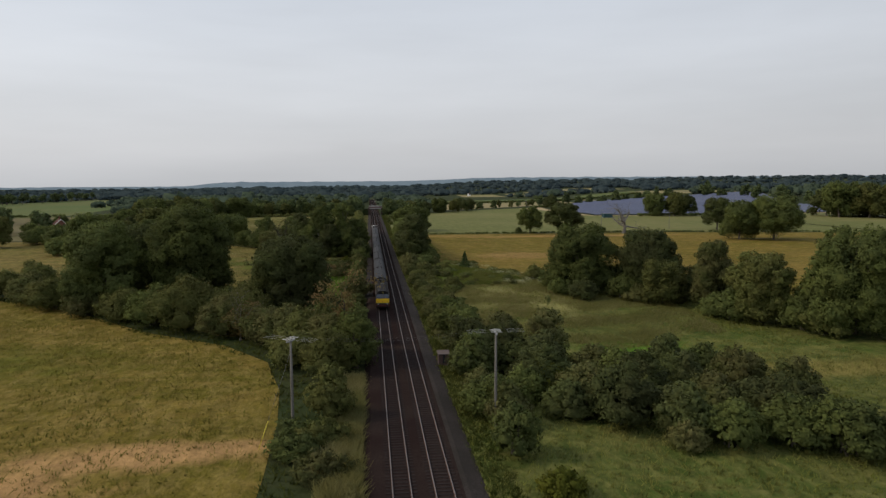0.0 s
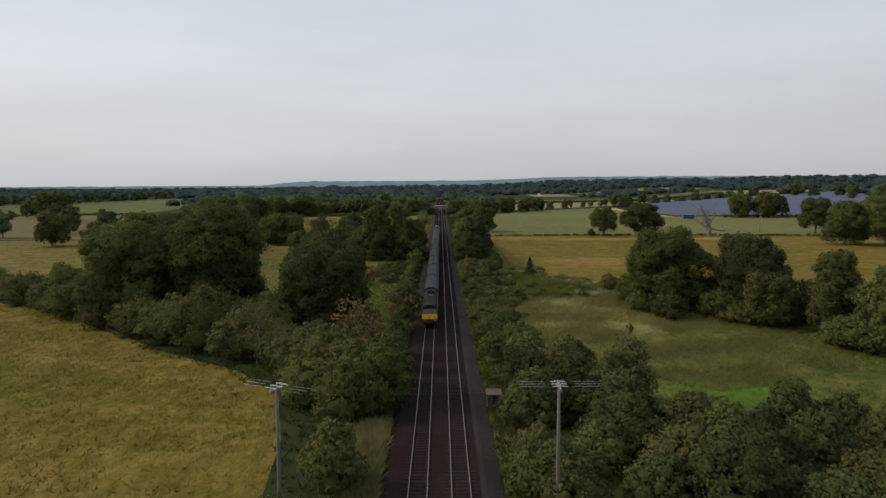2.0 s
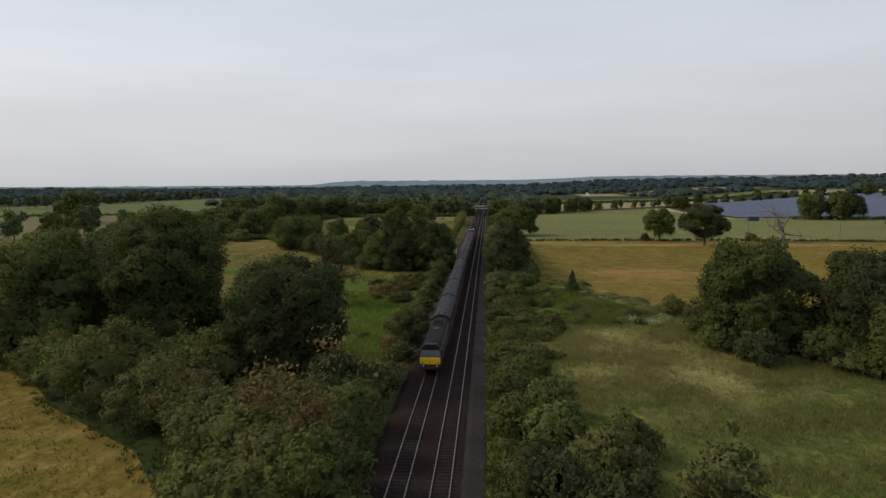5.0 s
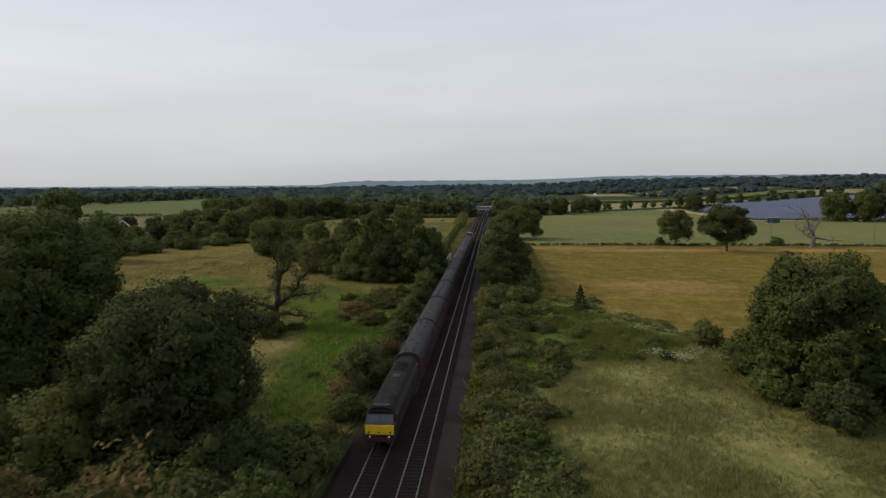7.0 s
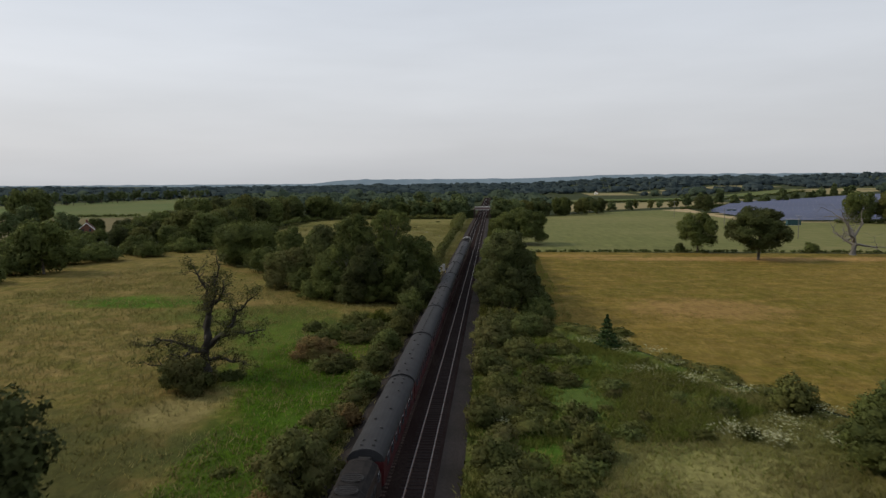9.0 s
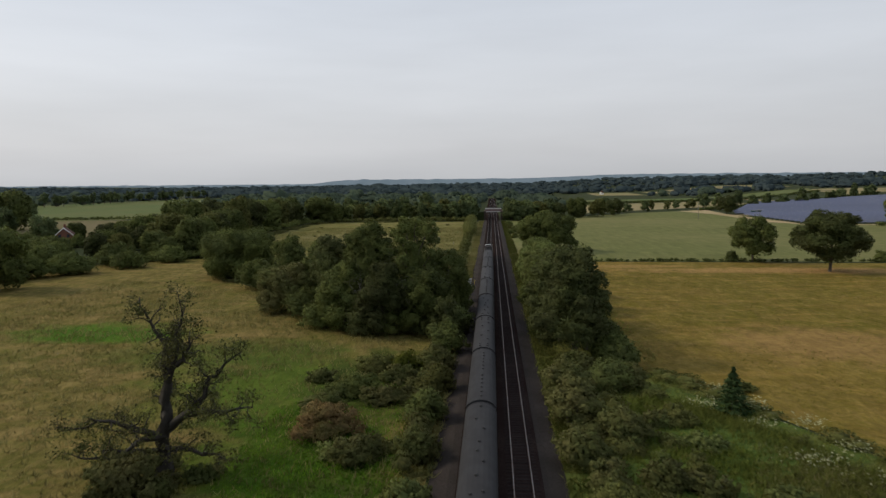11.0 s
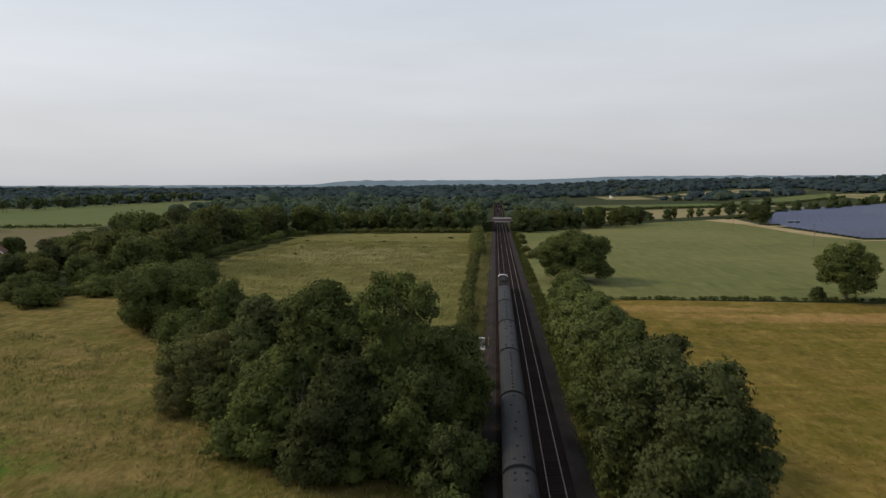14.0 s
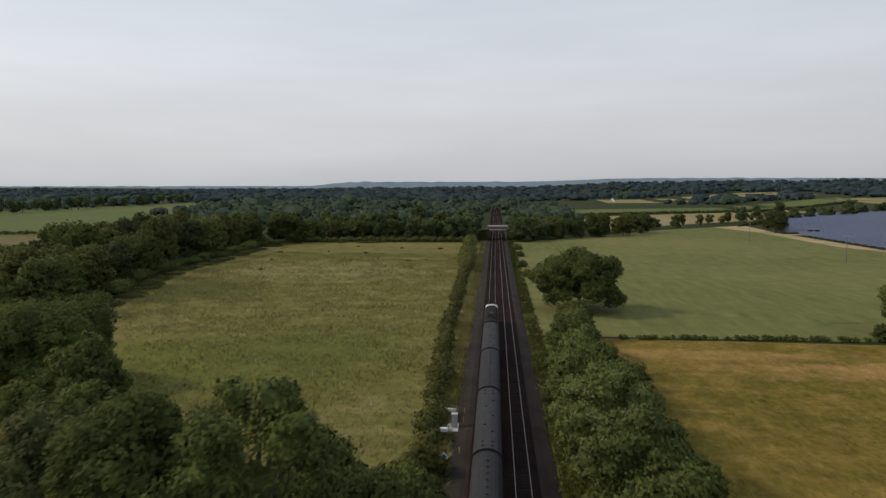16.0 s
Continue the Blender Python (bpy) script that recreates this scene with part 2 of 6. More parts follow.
M_SLEEPER = mat("old_sleeper", (0.0605, 0.0410, 0.0351), (0.1024, 0.0702, 0.0594), 5.0, 0.9, 0.4, obj=0.3, isl=0.2, spec=0.1)
M_SLEEPERDARK = mat("dark_sleeper", (0.0147, 0.0111, 0.0106), (0.0252, 0.0192, 0.0181), 5.0, 0.95, 0.4, obj=0.2, isl=0.2, spec=0.05)
M_ROOF = mat("carriage_roof_grey", (0.0267, 0.0266, 0.0280), (0.0351, 0.0346, 0.0363), 2.2, 0.65, 0.1, (0.0221, 0.0209, 0.0212), 0.6, obj=0.15, amount=0.5, spec=0.06, stretch=(1, 0.25, 1))
M_MAROON = mat("maroon_paint", (0.0468, 0.0077, 0.0088), (0.0578, 0.0099, 0.0110), 3.0, 0.35, 0.05, spec=0.5)
M_BLACK = mat("sooty_black", (0.010, 0.010, 0.011), (0.022, 0.020, 0.020), 4.0, 0.7, 0.2)
M_LOCO = mat("dark_brown_loco_paint", (0.0225, 0.0136, 0.0120), (0.0345, 0.0211, 0.0180), 2.5, 0.42, 0.05, (0.0180, 0.0136, 0.0132), 0.7, spec=0.4)
M_LOCOROOF = mat("sooty_loco_roof", (0.011, 0.010, 0.010), (0.026, 0.022, 0.020), 1.6, 0.8, 0.15, (0.007, 0.007, 0.007), 0.5, spec=0.06)
M_YELLOW = mat("warning_yellow", (0.70, 0.42, 0.010), (0.78, 0.48, 0.015), 5.0, 0.4, 0.05, (0.52, 0.31, 0.02), 1.5, spec=0.4, amount=0.5)
M_RED = mat("buffer_beam_red", (0.0600, 0.0084, 0.0084), (0.0780, 0.0120, 0.0112), 4.0, 0.5, 0.05)
M_GLASS = mat("cab_glass", (0.03, 0.035, 0.045), (0.04, 0.045, 0.055), 1.0, 0.12, 0.0, spec=0.45)
M_LAMP = mat("white_lamp_lens", (0.75, 0.74, 0.70), (0.8, 0.79, 0.76), 3.0, 0.25, 0.0)
M_STEEL = mat("weathered_steel", (0.20, 0.20, 0.21), (0.30, 0.30, 0.31), 4.0, 0.5, 0.1, metal=0.3)
M_PALE = mat("pale_roof_end", (0.62, 0.62, 0.62), (0.72, 0.72, 0.71), 3.0, 0.5, 0.05)
M_POLE = mat("weathered_pole_wood", (0.098, 0.091, 0.081), (0.143, 0.133, 0.117), 5.0, 0.9, 0.3, stretch=(6, 6, 0.5))
M_CERAMIC = mat("pale_insulator", (0.3720, 0.3660, 0.3420), (0.4320, 0.4260, 0.4020), 4.0, 0.3, 0.0)
M_WIRE = mat("aluminium_wire", (0.1200, 0.1200, 0.1230), (0.1560, 0.1560, 0.1560), 4.0, 0.5, 0.0, metal=0.3)
M_SPIRAL = mat("bright_spiral_armour", (0.2610, 0.2610, 0.2520), (0.3060, 0.3060, 0.2970), 8.0, 0.45, 0.0, metal=0.2)
M_GUARD = mat("yellow_stay_guard", (0.62, 0.50, 0.06), (0.70, 0.57, 0.08), 3.0, 0.6, 0.0)
M_BARK = mat("bark", (0.055, 0.045, 0.035), (0.105, 0.088, 0.068), 4.0, 0.95, 0.8, stretch=(3, 3, 0.6))
M_DEADWOOD = mat("bleached_dead_wood", (0.1072, 0.0968, 0.0825), (0.1650, 0.1530, 0.1342), 3.0, 0.9, 0.6, stretch=(3, 3, 0.5))
M_GREYWOOD = mat("grey_branch_wood", (0.0228, 0.0198, 0.0150), (0.0396, 0.0342, 0.0270), 3.0, 0.9, 0.6)
LEAF = dict(rough=0.7, bump=0.0, isl=0.26, obj=0.2, spec=0.03, thin=0.3)
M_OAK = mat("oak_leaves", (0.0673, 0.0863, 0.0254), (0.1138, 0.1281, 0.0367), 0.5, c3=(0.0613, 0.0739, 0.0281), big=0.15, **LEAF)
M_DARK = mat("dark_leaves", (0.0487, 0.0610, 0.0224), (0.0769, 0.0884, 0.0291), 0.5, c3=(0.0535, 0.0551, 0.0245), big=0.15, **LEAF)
M_MIDLEAF = mat("mid_green_leaves", (0.0687, 0.0826, 0.0236), (0.1150, 0.1179, 0.0377), 0.5, c3=(0.0932, 0.0890, 0.0282), big=0.15, **LEAF)
M_WILLOW = mat("willow_leaves", (0.0831, 0.1045, 0.0307), (0.1284, 0.1398, 0.0496), 0.5, c3=(0.0960, 0.1204, 0.0354), big=0.15, **LEAF)
M_OLIVE = mat("olive_scrub_leaves", (0.0713, 0.0759, 0.0254), (0.1143, 0.1047, 0.0418), 0.6, c3=(0.0617, 0.0780, 0.0231), big=0.2, **LEAF)
M_GORSE = mat("yellowing_leaves", (0.0729, 0.0850, 0.0121), (0.1275, 0.1199, 0.0197), 0.6, c3=(0.0516, 0.0698, 0.0121), big=0.3, **LEAF)
M_RUSSET = mat("russet_dry_leaves", (0.1138, 0.0774, 0.0319), (0.1609, 0.1093, 0.0486), 0.6, c3=(0.0835, 0.0880, 0.0288), big=0.4, **LEAF)
M_FIR = mat("fir_needles", (0.0276, 0.0524, 0.0193), (0.0497, 0.0759, 0.0276), 0.6, **LEAF)
# blue-grey haze of distance is mixed into these two leaf colours
M_FARLEAF_HAZED = mat("hazed_far_leaves", (0.0380, 0.0533, 0.0367), (0.0583, 0.0738, 0.0468), 0.03, c3=(0.0408, 0.0560, 0.0430), big=0.008, rough=0.95, bump=0.0, isl=0.05, spec=0.0)
M_HORIZON_HAZED = mat("hazed_horizon_leaves", (0.0316, 0.0445, 0.0470), (0.0424, 0.0558, 0.0565), 0.02, c3=(0.0358, 0.0491, 0.0522), big=0.005, rough=0.95, bump=0.0, isl=0.04, spec=0.0)
# bluer than the near leaves: light haze painted in for the middle distance
M_WOOD_HAZED = mat("hazed_wood_leaves", (0.0632, 0.0884, 0.0344), (0.1050, 0.1235, 0.0463), 0.3, c3=(0.0632, 0.0827, 0.0381), big=0.05, **LEAF)
M_GRASS_DRY = mat("dry_grass_blades", (0.1615, 0.1471, 0.0506), (0.2555, 0.2285, 0.1003), 0.15, rough=0.9, bump=0.0, c3=(0.1214, 0.1304, 0.0379), big=0.05, isl=0.2, spec=0.0, thin=0.45)
M_GRASS_GREEN = mat("green_grass_blades", (0.1068, 0.1321, 0.0243), (0.1750, 0.1789, 0.0440), 0.15, rough=0.9, bump=0.0, c3=(0.2320, 0.2119, 0.0698), big=0.05, isl=0.2, spec=0.0, thin=0.45)
M_GRASS_GOLD = mat("golden_grass_tufts", (0.1044, 0.1015, 0.0188), (0.1958, 0.1624, 0.0421), 0.12, rough=0.9, bump=0.0, c3=(0.0812, 0.0928, 0.0159), big=0.05, isl=0.22, spec=0.0, thin=0.45)
M_GRASS_VERGE = mat("dark_verge_grass_blades", (0.0420, 0.0560, 0.0130), (0.0680, 0.0760, 0.0200), 0.15, rough=0.9, bump=0.0, c3=(0.0780, 0.0760, 0.0240), big=0.06, isl=0.2, spec=0.0, thin=0.45)
M_GRASS_RANK = mat("rank_green_herbage", (0.0720, 0.1040, 0.0170), (0.1180, 0.1400, 0.0300), 0.15, rough=0.9, bump=0.0, c3=(0.1300, 0.1280, 0.0360), big=0.08, isl=0.2, spec=0.0, thin=0.45)
M_GRASS_LUSH = mat("lush_grass_blades", (0.0810, 0.1553, 0.0135), (0.1148, 0.1958, 0.0203), 0.3, rough=0.9, bump=0.0, isl=0.2, spec=0.0, thin=0.45)
M_FLOWER = mat("cream_umbels", (0.1980, 0.2063, 0.1115), (0.2970, 0.2970, 0.1782), 2.0, rough=0.9, bump=0.0, isl=0.3, spec=0.0)
M_BRICK = mat("red_brick", (0.1300, 0.0553, 0.0358), (0.1820, 0.0780, 0.0520), 2.0, 0.9, 0.3)
M_OLDBRICK = mat("sooty_old_brick", (0.040, 0.028, 0.024), (0.070, 0.046, 0.038), 1.5, 0.9, 0.3)
M_TILEROOF = mat("red_tiles", (0.077, 0.030, 0.022), (0.110, 0.047, 0.033), 2.0, 0.9, 0.3)
M_WHITE = mat("white_paint", (0.74, 0.73, 0.70), (0.80, 0.79, 0.77), 2.0, 0.6, 0.05)
M_CONC = mat("pale_concrete", (0.40, 0.38, 0.36), (0.52, 0.50, 0.47), 1.2, 0.85, 0.2)
M_GIRDER = mat("rust_brown_girder", (0.13, 0.085, 0.08), (0.19, 0.13, 0.12), 0.8, 0.7, 0.1)
M_SHEDROOF = mat("shed_roof_felt", (0.0690, 0.0510, 0.0480), (0.1020, 0.0780, 0.0720), 2.0, 0.9, 0.2)
M_SHEDWOOD = mat("shed_boards", (0.0600, 0.0360, 0.0300), (0.0900, 0.0570, 0.0480), 3.0, 0.9, 0.3)
M_PANEL = mat("solar_glass", (0.034, 0.040, 0.082), (0.052, 0.058, 0.108), 0.6, 0.3, 0.0, spec=0.4, obj=0.15)
M_TEAL = mat("dark_teal_steel", (0.016, 0.050, 0.055), (0.022, 0.062, 0.068), 2.0, 0.5, 0.05)
M_BLUE = mat("blue_sign_face", (0.05, 0.16, 0.36), (0.07, 0.19, 0.42), 2.0, 0.4, 0.0)
M_GREYBOX = mat("grey_cabinet_paint", (0.30, 0.30, 0.29), (0.38, 0.38, 0.37), 3.0, 0.6, 0.1)
# wooded hill in blue-grey: the haze is part of its base colour
M_HILL_HAZED = mat("hazed_wooded_ridge", (0.125, 0.165, 0.195), (0.155, 0.195, 0.225), 0.01, 1.0, 0.0, spec=0.0)


# ---- mesh helpers ----
rng = np.random.default_rng(7)


def soup(name, v):
    """A mesh of loose faces: v has the shape faces x corners x 3; leaves come with the normals of their boughs."""
    nrm = None
    if isinstance(v, tuple):
        v, nrm = v
    v = np.asarray(v, dtype=np.float32)
    n, k = v.shape[:2]
    me = bpy.data.meshes.new(name)
    me.vertices.add(n * k)
    me.vertices.foreach_set("co", v.ravel())
    me.loops.add(n * k)
    me.loops.foreach_set("vertex_index", np.arange(n * k, dtype=np.int32))
    me.polygons.add(n)
    me.polygons.foreach_set("loop_start", np.arange(0, n * k, k, dtype=np.int32))
    if nrm is not None:
        at = me.attributes.new("custom_normal", "FLOAT_VECTOR", "POINT")
        at.data.foreach_set("vector", np.asarray(nrm if nrm.ndim == 3 else np.repeat(nrm[:, None], k, axis=1), dtype=np.float32).ravel())
    me.update(calc_edges=True)
    return me


def reseed(x, y):
    """Every thing grows from a seed of its own place."""
    global rng
    rng = np.random.default_rng(int(abs(x) * 917 + abs(y) * 31 + (x < 0) * 7))


def bm_mesh(name, bm):
    me = bpy.data.meshes.new(name)
    bm.to_mesh(me)
    bm.free()
    return me


def part(name, data, material, parent, label=""):
    """One mesh object under a thing or a part."""
    if isinstance(data, bmesh.types.BMesh):
        data = bm_mesh(name, data)
    if material and not data.materials:
        data.materials.append(material)
    ob = new(name, data)
    ob.parent = parent
    if label:
        tagged(ob, label)
    return ob


def thing(name, m, label, category, group="", kind=""):
    ob = new(name)
    ob.empty_display_size = 0.3
    ob.matrix_world = m
    return tagged(ob, label, category, group, kind)


def box(x0, x1, y0, y1, z0, z1, bevel=0.0, bm=None):
    bm = bm or bmesh.new()
    r = bmesh.ops.create_cube(bm, size=1.0, matrix=Matrix.Translation(((x0 + x1) / 2, (y0 + y1) / 2, (z0 + z1) / 2)) @ Matrix.Diagonal((x1 - x0, y1 - y0, z1 - z0, 1)))
    if bevel:
        edges = list({e for v in r["verts"] for e in v.link_edges})
        bmesh.ops.bevel(bm, geom=edges, offset=bevel, segments=1, affect="EDGES")
    return bm


def cyl(p, q, r1, r2=None, seg=10, bm=None):
    bm = bm or bmesh.new()
    p, q = Vector(p), Vector(q)
    d = q - p
    m = Matrix.Translation((p + q) / 2) @ d.to_track_quat("Z", "Y").to_matrix().to_4x4()
    bmesh.ops.create_cone(bm, cap_ends=True, segments=seg, radius1=r1, radius2=r1 if r2 is None else r2, depth=d.length, matrix=m)
    return bm


def extrude_profile(profile, y0, y1, bm=None, caps=True):
    """A closed profile of (x, z) run along y."""
    bm = bm or bmesh.new()
    a = [bm.verts.new((x, y0, z)) for x, z in profile]
    b = [bm.verts.new((x, y1, z)) for x, z in profile]
    n = len(profile)
    for i in range(n):
        bm.faces.new((a[i], a[(i + 1) % n], b[(i + 1) % n], b[i]))
    if caps:
        bm.faces.new(list(reversed(a)))
        bm.faces.new(b)
    bmesh.ops.recalc_face_normals(bm, faces=bm.faces)
    return bm


def tubes(name, paths, sides=6):
    """Tapered tubes: each path is a list of (point, radius)."""
    verts, faces = [], []
    for path in paths:
        base = len(verts)
        for i, (p, r) in enumerate(path):
            p = Vector(p)
            q = Vector(path[min(i + 1, len(path) - 1)][0]) - Vector(path[max(i - 1, 0)][0])
            rot = q.to_track_quat("Z", "Y")
            for k in range(sides):
                a = 2 * math.pi * k / sides
                verts.append(p + rot @ Vector((r * math.cos(a), r * math.sin(a), 0)))
        for i in range(len(path) - 1):
            for k in range(sides):
                a, b = base + i * sides + k, base + i * sides + (k + 1) % sides
                faces.append((a, b, b + sides, a + sides))
        faces.append(tuple(base + (len(path) - 1) * sides + k for k in range(sides)))
    me = bpy.data.meshes.new(name)
    me.from_pydata(verts, [], faces)
    me.polygons.foreach_set("use_smooth", [True] * len(faces))
    me.update()
    return me


# ---- foliage ----
def leaf_quads(c, nrm, s, flat=0.55):
    n = len(c)
    t = rng.normal(size=(n, 3))
    u = np.cross(nrm, t)
    u /= np.linalg.norm(u, axis=1, keepdims=True) + 1e-6
    v = np.cross(nrm, u)
    s = s[:, None]
    dip = nrm * s * 0.35
    return np.stack([c + u * s - dip, c + v * s * flat, c - u * s - dip, c - v * s * flat], axis=1)


def leaf_sprays(c, nrm, s):
    """Pointed three-cornered leaf sprays round the places c."""
    t = rng.normal(size=c.shape)
    u = np.cross(nrm, t)
    u /= np.linalg.norm(u, axis=1, keepdims=True) + 1e-6
    v = np.cross(nrm, u)
    s = s[:, None]
    return np.stack([c + u * s * 1.15 - nrm * s * 0.3, c - u * s * 0.6 + v * s * 0.75, c - u * s * 0.5 - v * s * 0.75], axis=1)


def halves(q):
    """Four-cornered faces as pairs of triangles."""
    return np.concatenate([q[:, [0, 1, 2]], q[:, [0, 2, 3]]])


def globe_quads(n):
    """A round of n x n quads a side, six sides, as unit directions."""
    g = np.tan(np.linspace(-1, 1, n + 1) * math.pi / 4)
    out = []
    for ax in range(3):
        for s in (-1, 1):
            for i in range(n):
                for j in range(n):
                    q = []
                    for a, c in ((i, j), (i + 1, j), (i + 1, j + 1), (i, j + 1)):
                        p = [0.0, 0.0, 0.0]
                        p[ax], p[(ax + 1) % 3], p[(ax + 2) % 3] = s, g[a], g[c]
                        q.append(p)
                    out.append(q if s > 0 else q[::-1])
    v = np.array(out)
    return v / np.linalg.norm(v, axis=2, keepdims=True)


GLOBE, GLOBE_FAR = globe_quads(3), globe_quads(2)


def inner_mass(c, r, d, ruffle=0.16):
    """The dense inside of a bough: an uneven round of foliage, its corners and normals."""
    c, r = np.array(c), np.array(r)
    ph = rng.uniform(0, 6.28, 6)
    w = np.sin(d[..., 0] * 5.1 + ph[0]) * np.sin(d[..., 1] * 4.7 + ph[1]) + np.sin(d[..., 2] * 6.3 + ph[2] + 2 * d[..., 0]) * np.sin(d[..., 1] * 8.3 + ph[3]) * 0.7
    k = 1 + ruffle * w[..., None]
    nr = d + 0.35 * ruffle / 0.16 * np.stack([np.cos(d[..., 1] * 7 + ph[4]), np.sin(d[..., 2] * 7 + ph[5]), 0 * w], -1)
    return c + d * r * k, nr / np.linalg.norm(nr, axis=-1, keepdims=True)


def crown(lumps, leaf=0.3, cover=1.6, lower=0.35, globe=True):
    """Leaf sprays in tufts over the outsides of overlapping lumps (centre, radii), with gaps between the tufts."""
    L = np.array(lumps, dtype=float)
    mid = np.array([L[:, 0].mean(), L[:, 1].mean(), L[:, 2].max() * 0.35])
    leaf *= 0.8
    out, soft = [], []
    for i, (cx, cy, cz, rx, ry, rz) in enumerate(L):
        area = 4 * math.pi * ((rx * ry) ** 1.6 / 3 + (rx * rz) ** 1.6 / 3 + (ry * rz) ** 1.6 / 3) ** (1 / 1.6)
        n = int(1.75 * area * cover / (1.1 * leaf * leaf))
        d = rng.normal(size=(n, 3))
        d /= np.linalg.norm(d, axis=1, keepdims=True)
        keep = (d[:, 2] > -0.15) | (rng.random(n) < lower)
        d = d[keep]
        k, ph = 2.2 + 1.5 * max(rx, rz), rng.uniform(0, 6.28, 6)
        tuft = np.sin(d[:, 0] * k + ph[0]) * np.sin(d[:, 1] * k + ph[1]) + np.sin(d[:, 2] * k * 1.2 + ph[2]) * np.sin((d[:, 0] - d[:, 1]) * k + ph[3]) + 0.6 * np.sin(d[:, 1] * 2.3 * k + ph[4]) * np.sin(d[:, 2] * 2.1 * k + ph[5])
        keep = rng.random(len(d)) < np.clip(0.72 + 0.7 * tuft, 0.12, 1)
        d, tuft = d[keep], tuft[keep]
        n = len(d)
        f = 1.06 + 0.13 * np.clip(tuft, -1.2, 1.2) - 0.42 * rng.random(n) ** 1.5 + 0.05 * rng.normal(size=n)
        p = np.array([cx, cy, cz]) + d * np.array([rx, ry, rz]) * f[:, None]
        near = [j for j in range(len(L)) if j != i and np.abs(L[j, :3] - L[i, :3]).max() < max(rx, rz) + max(L[j, 3], L[j, 5])]
        inside = np.zeros(n, bool)
        for j in near:
            q = (p - L[j, :3]) / L[j, 3:]
            inside |= (q * q).sum(1) < 0.55
        inside |= p[:, 2] < 0.05
        p, d = p[~inside], d[~inside]
        nr = d + rng.normal(size=p.shape) * 0.55 + np.array([0, 0, 0.25])
        nr /= np.linalg.norm(nr, axis=1, keepdims=True)
        out.append(leaf_sprays(p, nr, leaf * (0.5 + 0.8 * rng.random(len(p)))))
        far = p - (mid if globe else np.array([cx, cy, 0.0]))
        far /= np.linalg.norm(far, axis=1, keepdims=True) + 1e-6
        sm = 0.34 * d + 0.36 * far + 0.5 * nr + np.array([0, 0, 0.08])
        sm /= np.linalg.norm(sm, axis=1, keepdims=True) + 1e-6
        soft.append(np.repeat(sm[:, None], 3, axis=1))
        q, sm = inner_mass((cx, cy, cz), (rx * 0.57, ry * 0.57, rz * 0.57), GLOBE_FAR)
        middle = q.mean(axis=1)
        hid = middle[:, 2] < 0.02
        for j in near:
            e = (middle - L[j, :3]) / L[j, 3:]
            hid |= (e * e).sum(1) < 0.36
        far = q - (mid if globe else np.array([cx, cy, 0.0]))
        far /= np.linalg.norm(far, axis=2, keepdims=True) + 1e-6
        sm = 0.42 * sm + 0.55 * far + np.array([0, 0, 0.05])
        out.append(halves(q[~hid]))
        soft.append(halves((sm / np.linalg.norm(sm, axis=2, keepdims=True))[~hid]))
    return np.concatenate(out), np.concatenate(soft)


def crown_lumps(h, w, foot, n, spread=0.62, size=0.40, squash=0.8, taper=0.0):
    """Boughs that fill an uneven crown from the height foot to h, w across, each with smaller sprays on it."""
    cz, rz, r = (h + foot) / 2, (h - foot) / 2, w / 2
    res = [(0, 0, cz, r * 0.55, r * 0.55, rz * 0.62)]
    subs = []
    for i in range(n):
        zf = 1 - 2 * (i + 0.5) / n
        a = i * 2.39996 + rng.uniform(-0.6, 0.6)
        k = (math.sqrt(max(0.0, 1 - abs(zf) ** 2.4)) if zf > 0 or foot > 0.1 * h else 0.95) * rng.uniform(0.75, 1.18) * (1 - taper * max(0.0, 0.3 + zf))
        rr = r * size * rng.uniform(0.7, 1.25) * (1 - 0.5 * taper * max(0.0, zf))
        x, y = spread * r * k * math.cos(a), spread * r * k * math.sin(a)
        z = cz + zf * rz * 0.74 * rng.uniform(0.8, 1.12)
        z = max(min(z, h - rr * squash * rng.uniform(0.9, 1.5)), foot * 0.8 + rr * 0.35)
        res.append((x, y, z, rr, rr * rng.uniform(0.85, 1.15), rr * squash))
        for s in range(6):
            b = a + rng.uniform(-1.7, 1.7)
            sr = rr * rng.uniform(0.28, 0.55)
            e = rng.uniform(-0.5, 1.0)
            c = math.cos(e)
            subs.append((x + rr * 0.85 * c * math.cos(b), y + rr * 0.85 * c * math.sin(b), max(sr * 0.4, z + rr * squash * 0.85 * math.sin(e)), sr, sr, sr * 0.62))
    res += subs
    kz = h / max(q[2] + q[5] for q in res)
    kx = w / 2 / (0.5 * max(math.hypot(q[0], q[1]) + q[3] for q in res) + 0.5 * float(np.percentile([math.hypot(q[0], q[1]) + q[3] for q in res], 80)))
    return [(q[0] * kx, q[1] * kx, q[2] * kz, q[3] * kx, q[4] * kx, q[5] * kz) for q in res]


def bent(p, q, r0, r1, steps=4, wob=0.12):
    p, q = Vector(p), Vector(q)
    ln = (q - p).length
    return [(p.lerp(q, i / steps) + Vector(rng.normal(size=3)) * (wob * ln / steps if 0 < i < steps else 0) + Vector((0, 0, 0.12 * ln * math.sin(math.pi * i / steps))), r0 + (r1 - r0) * i / steps) for i in range(steps + 1)]


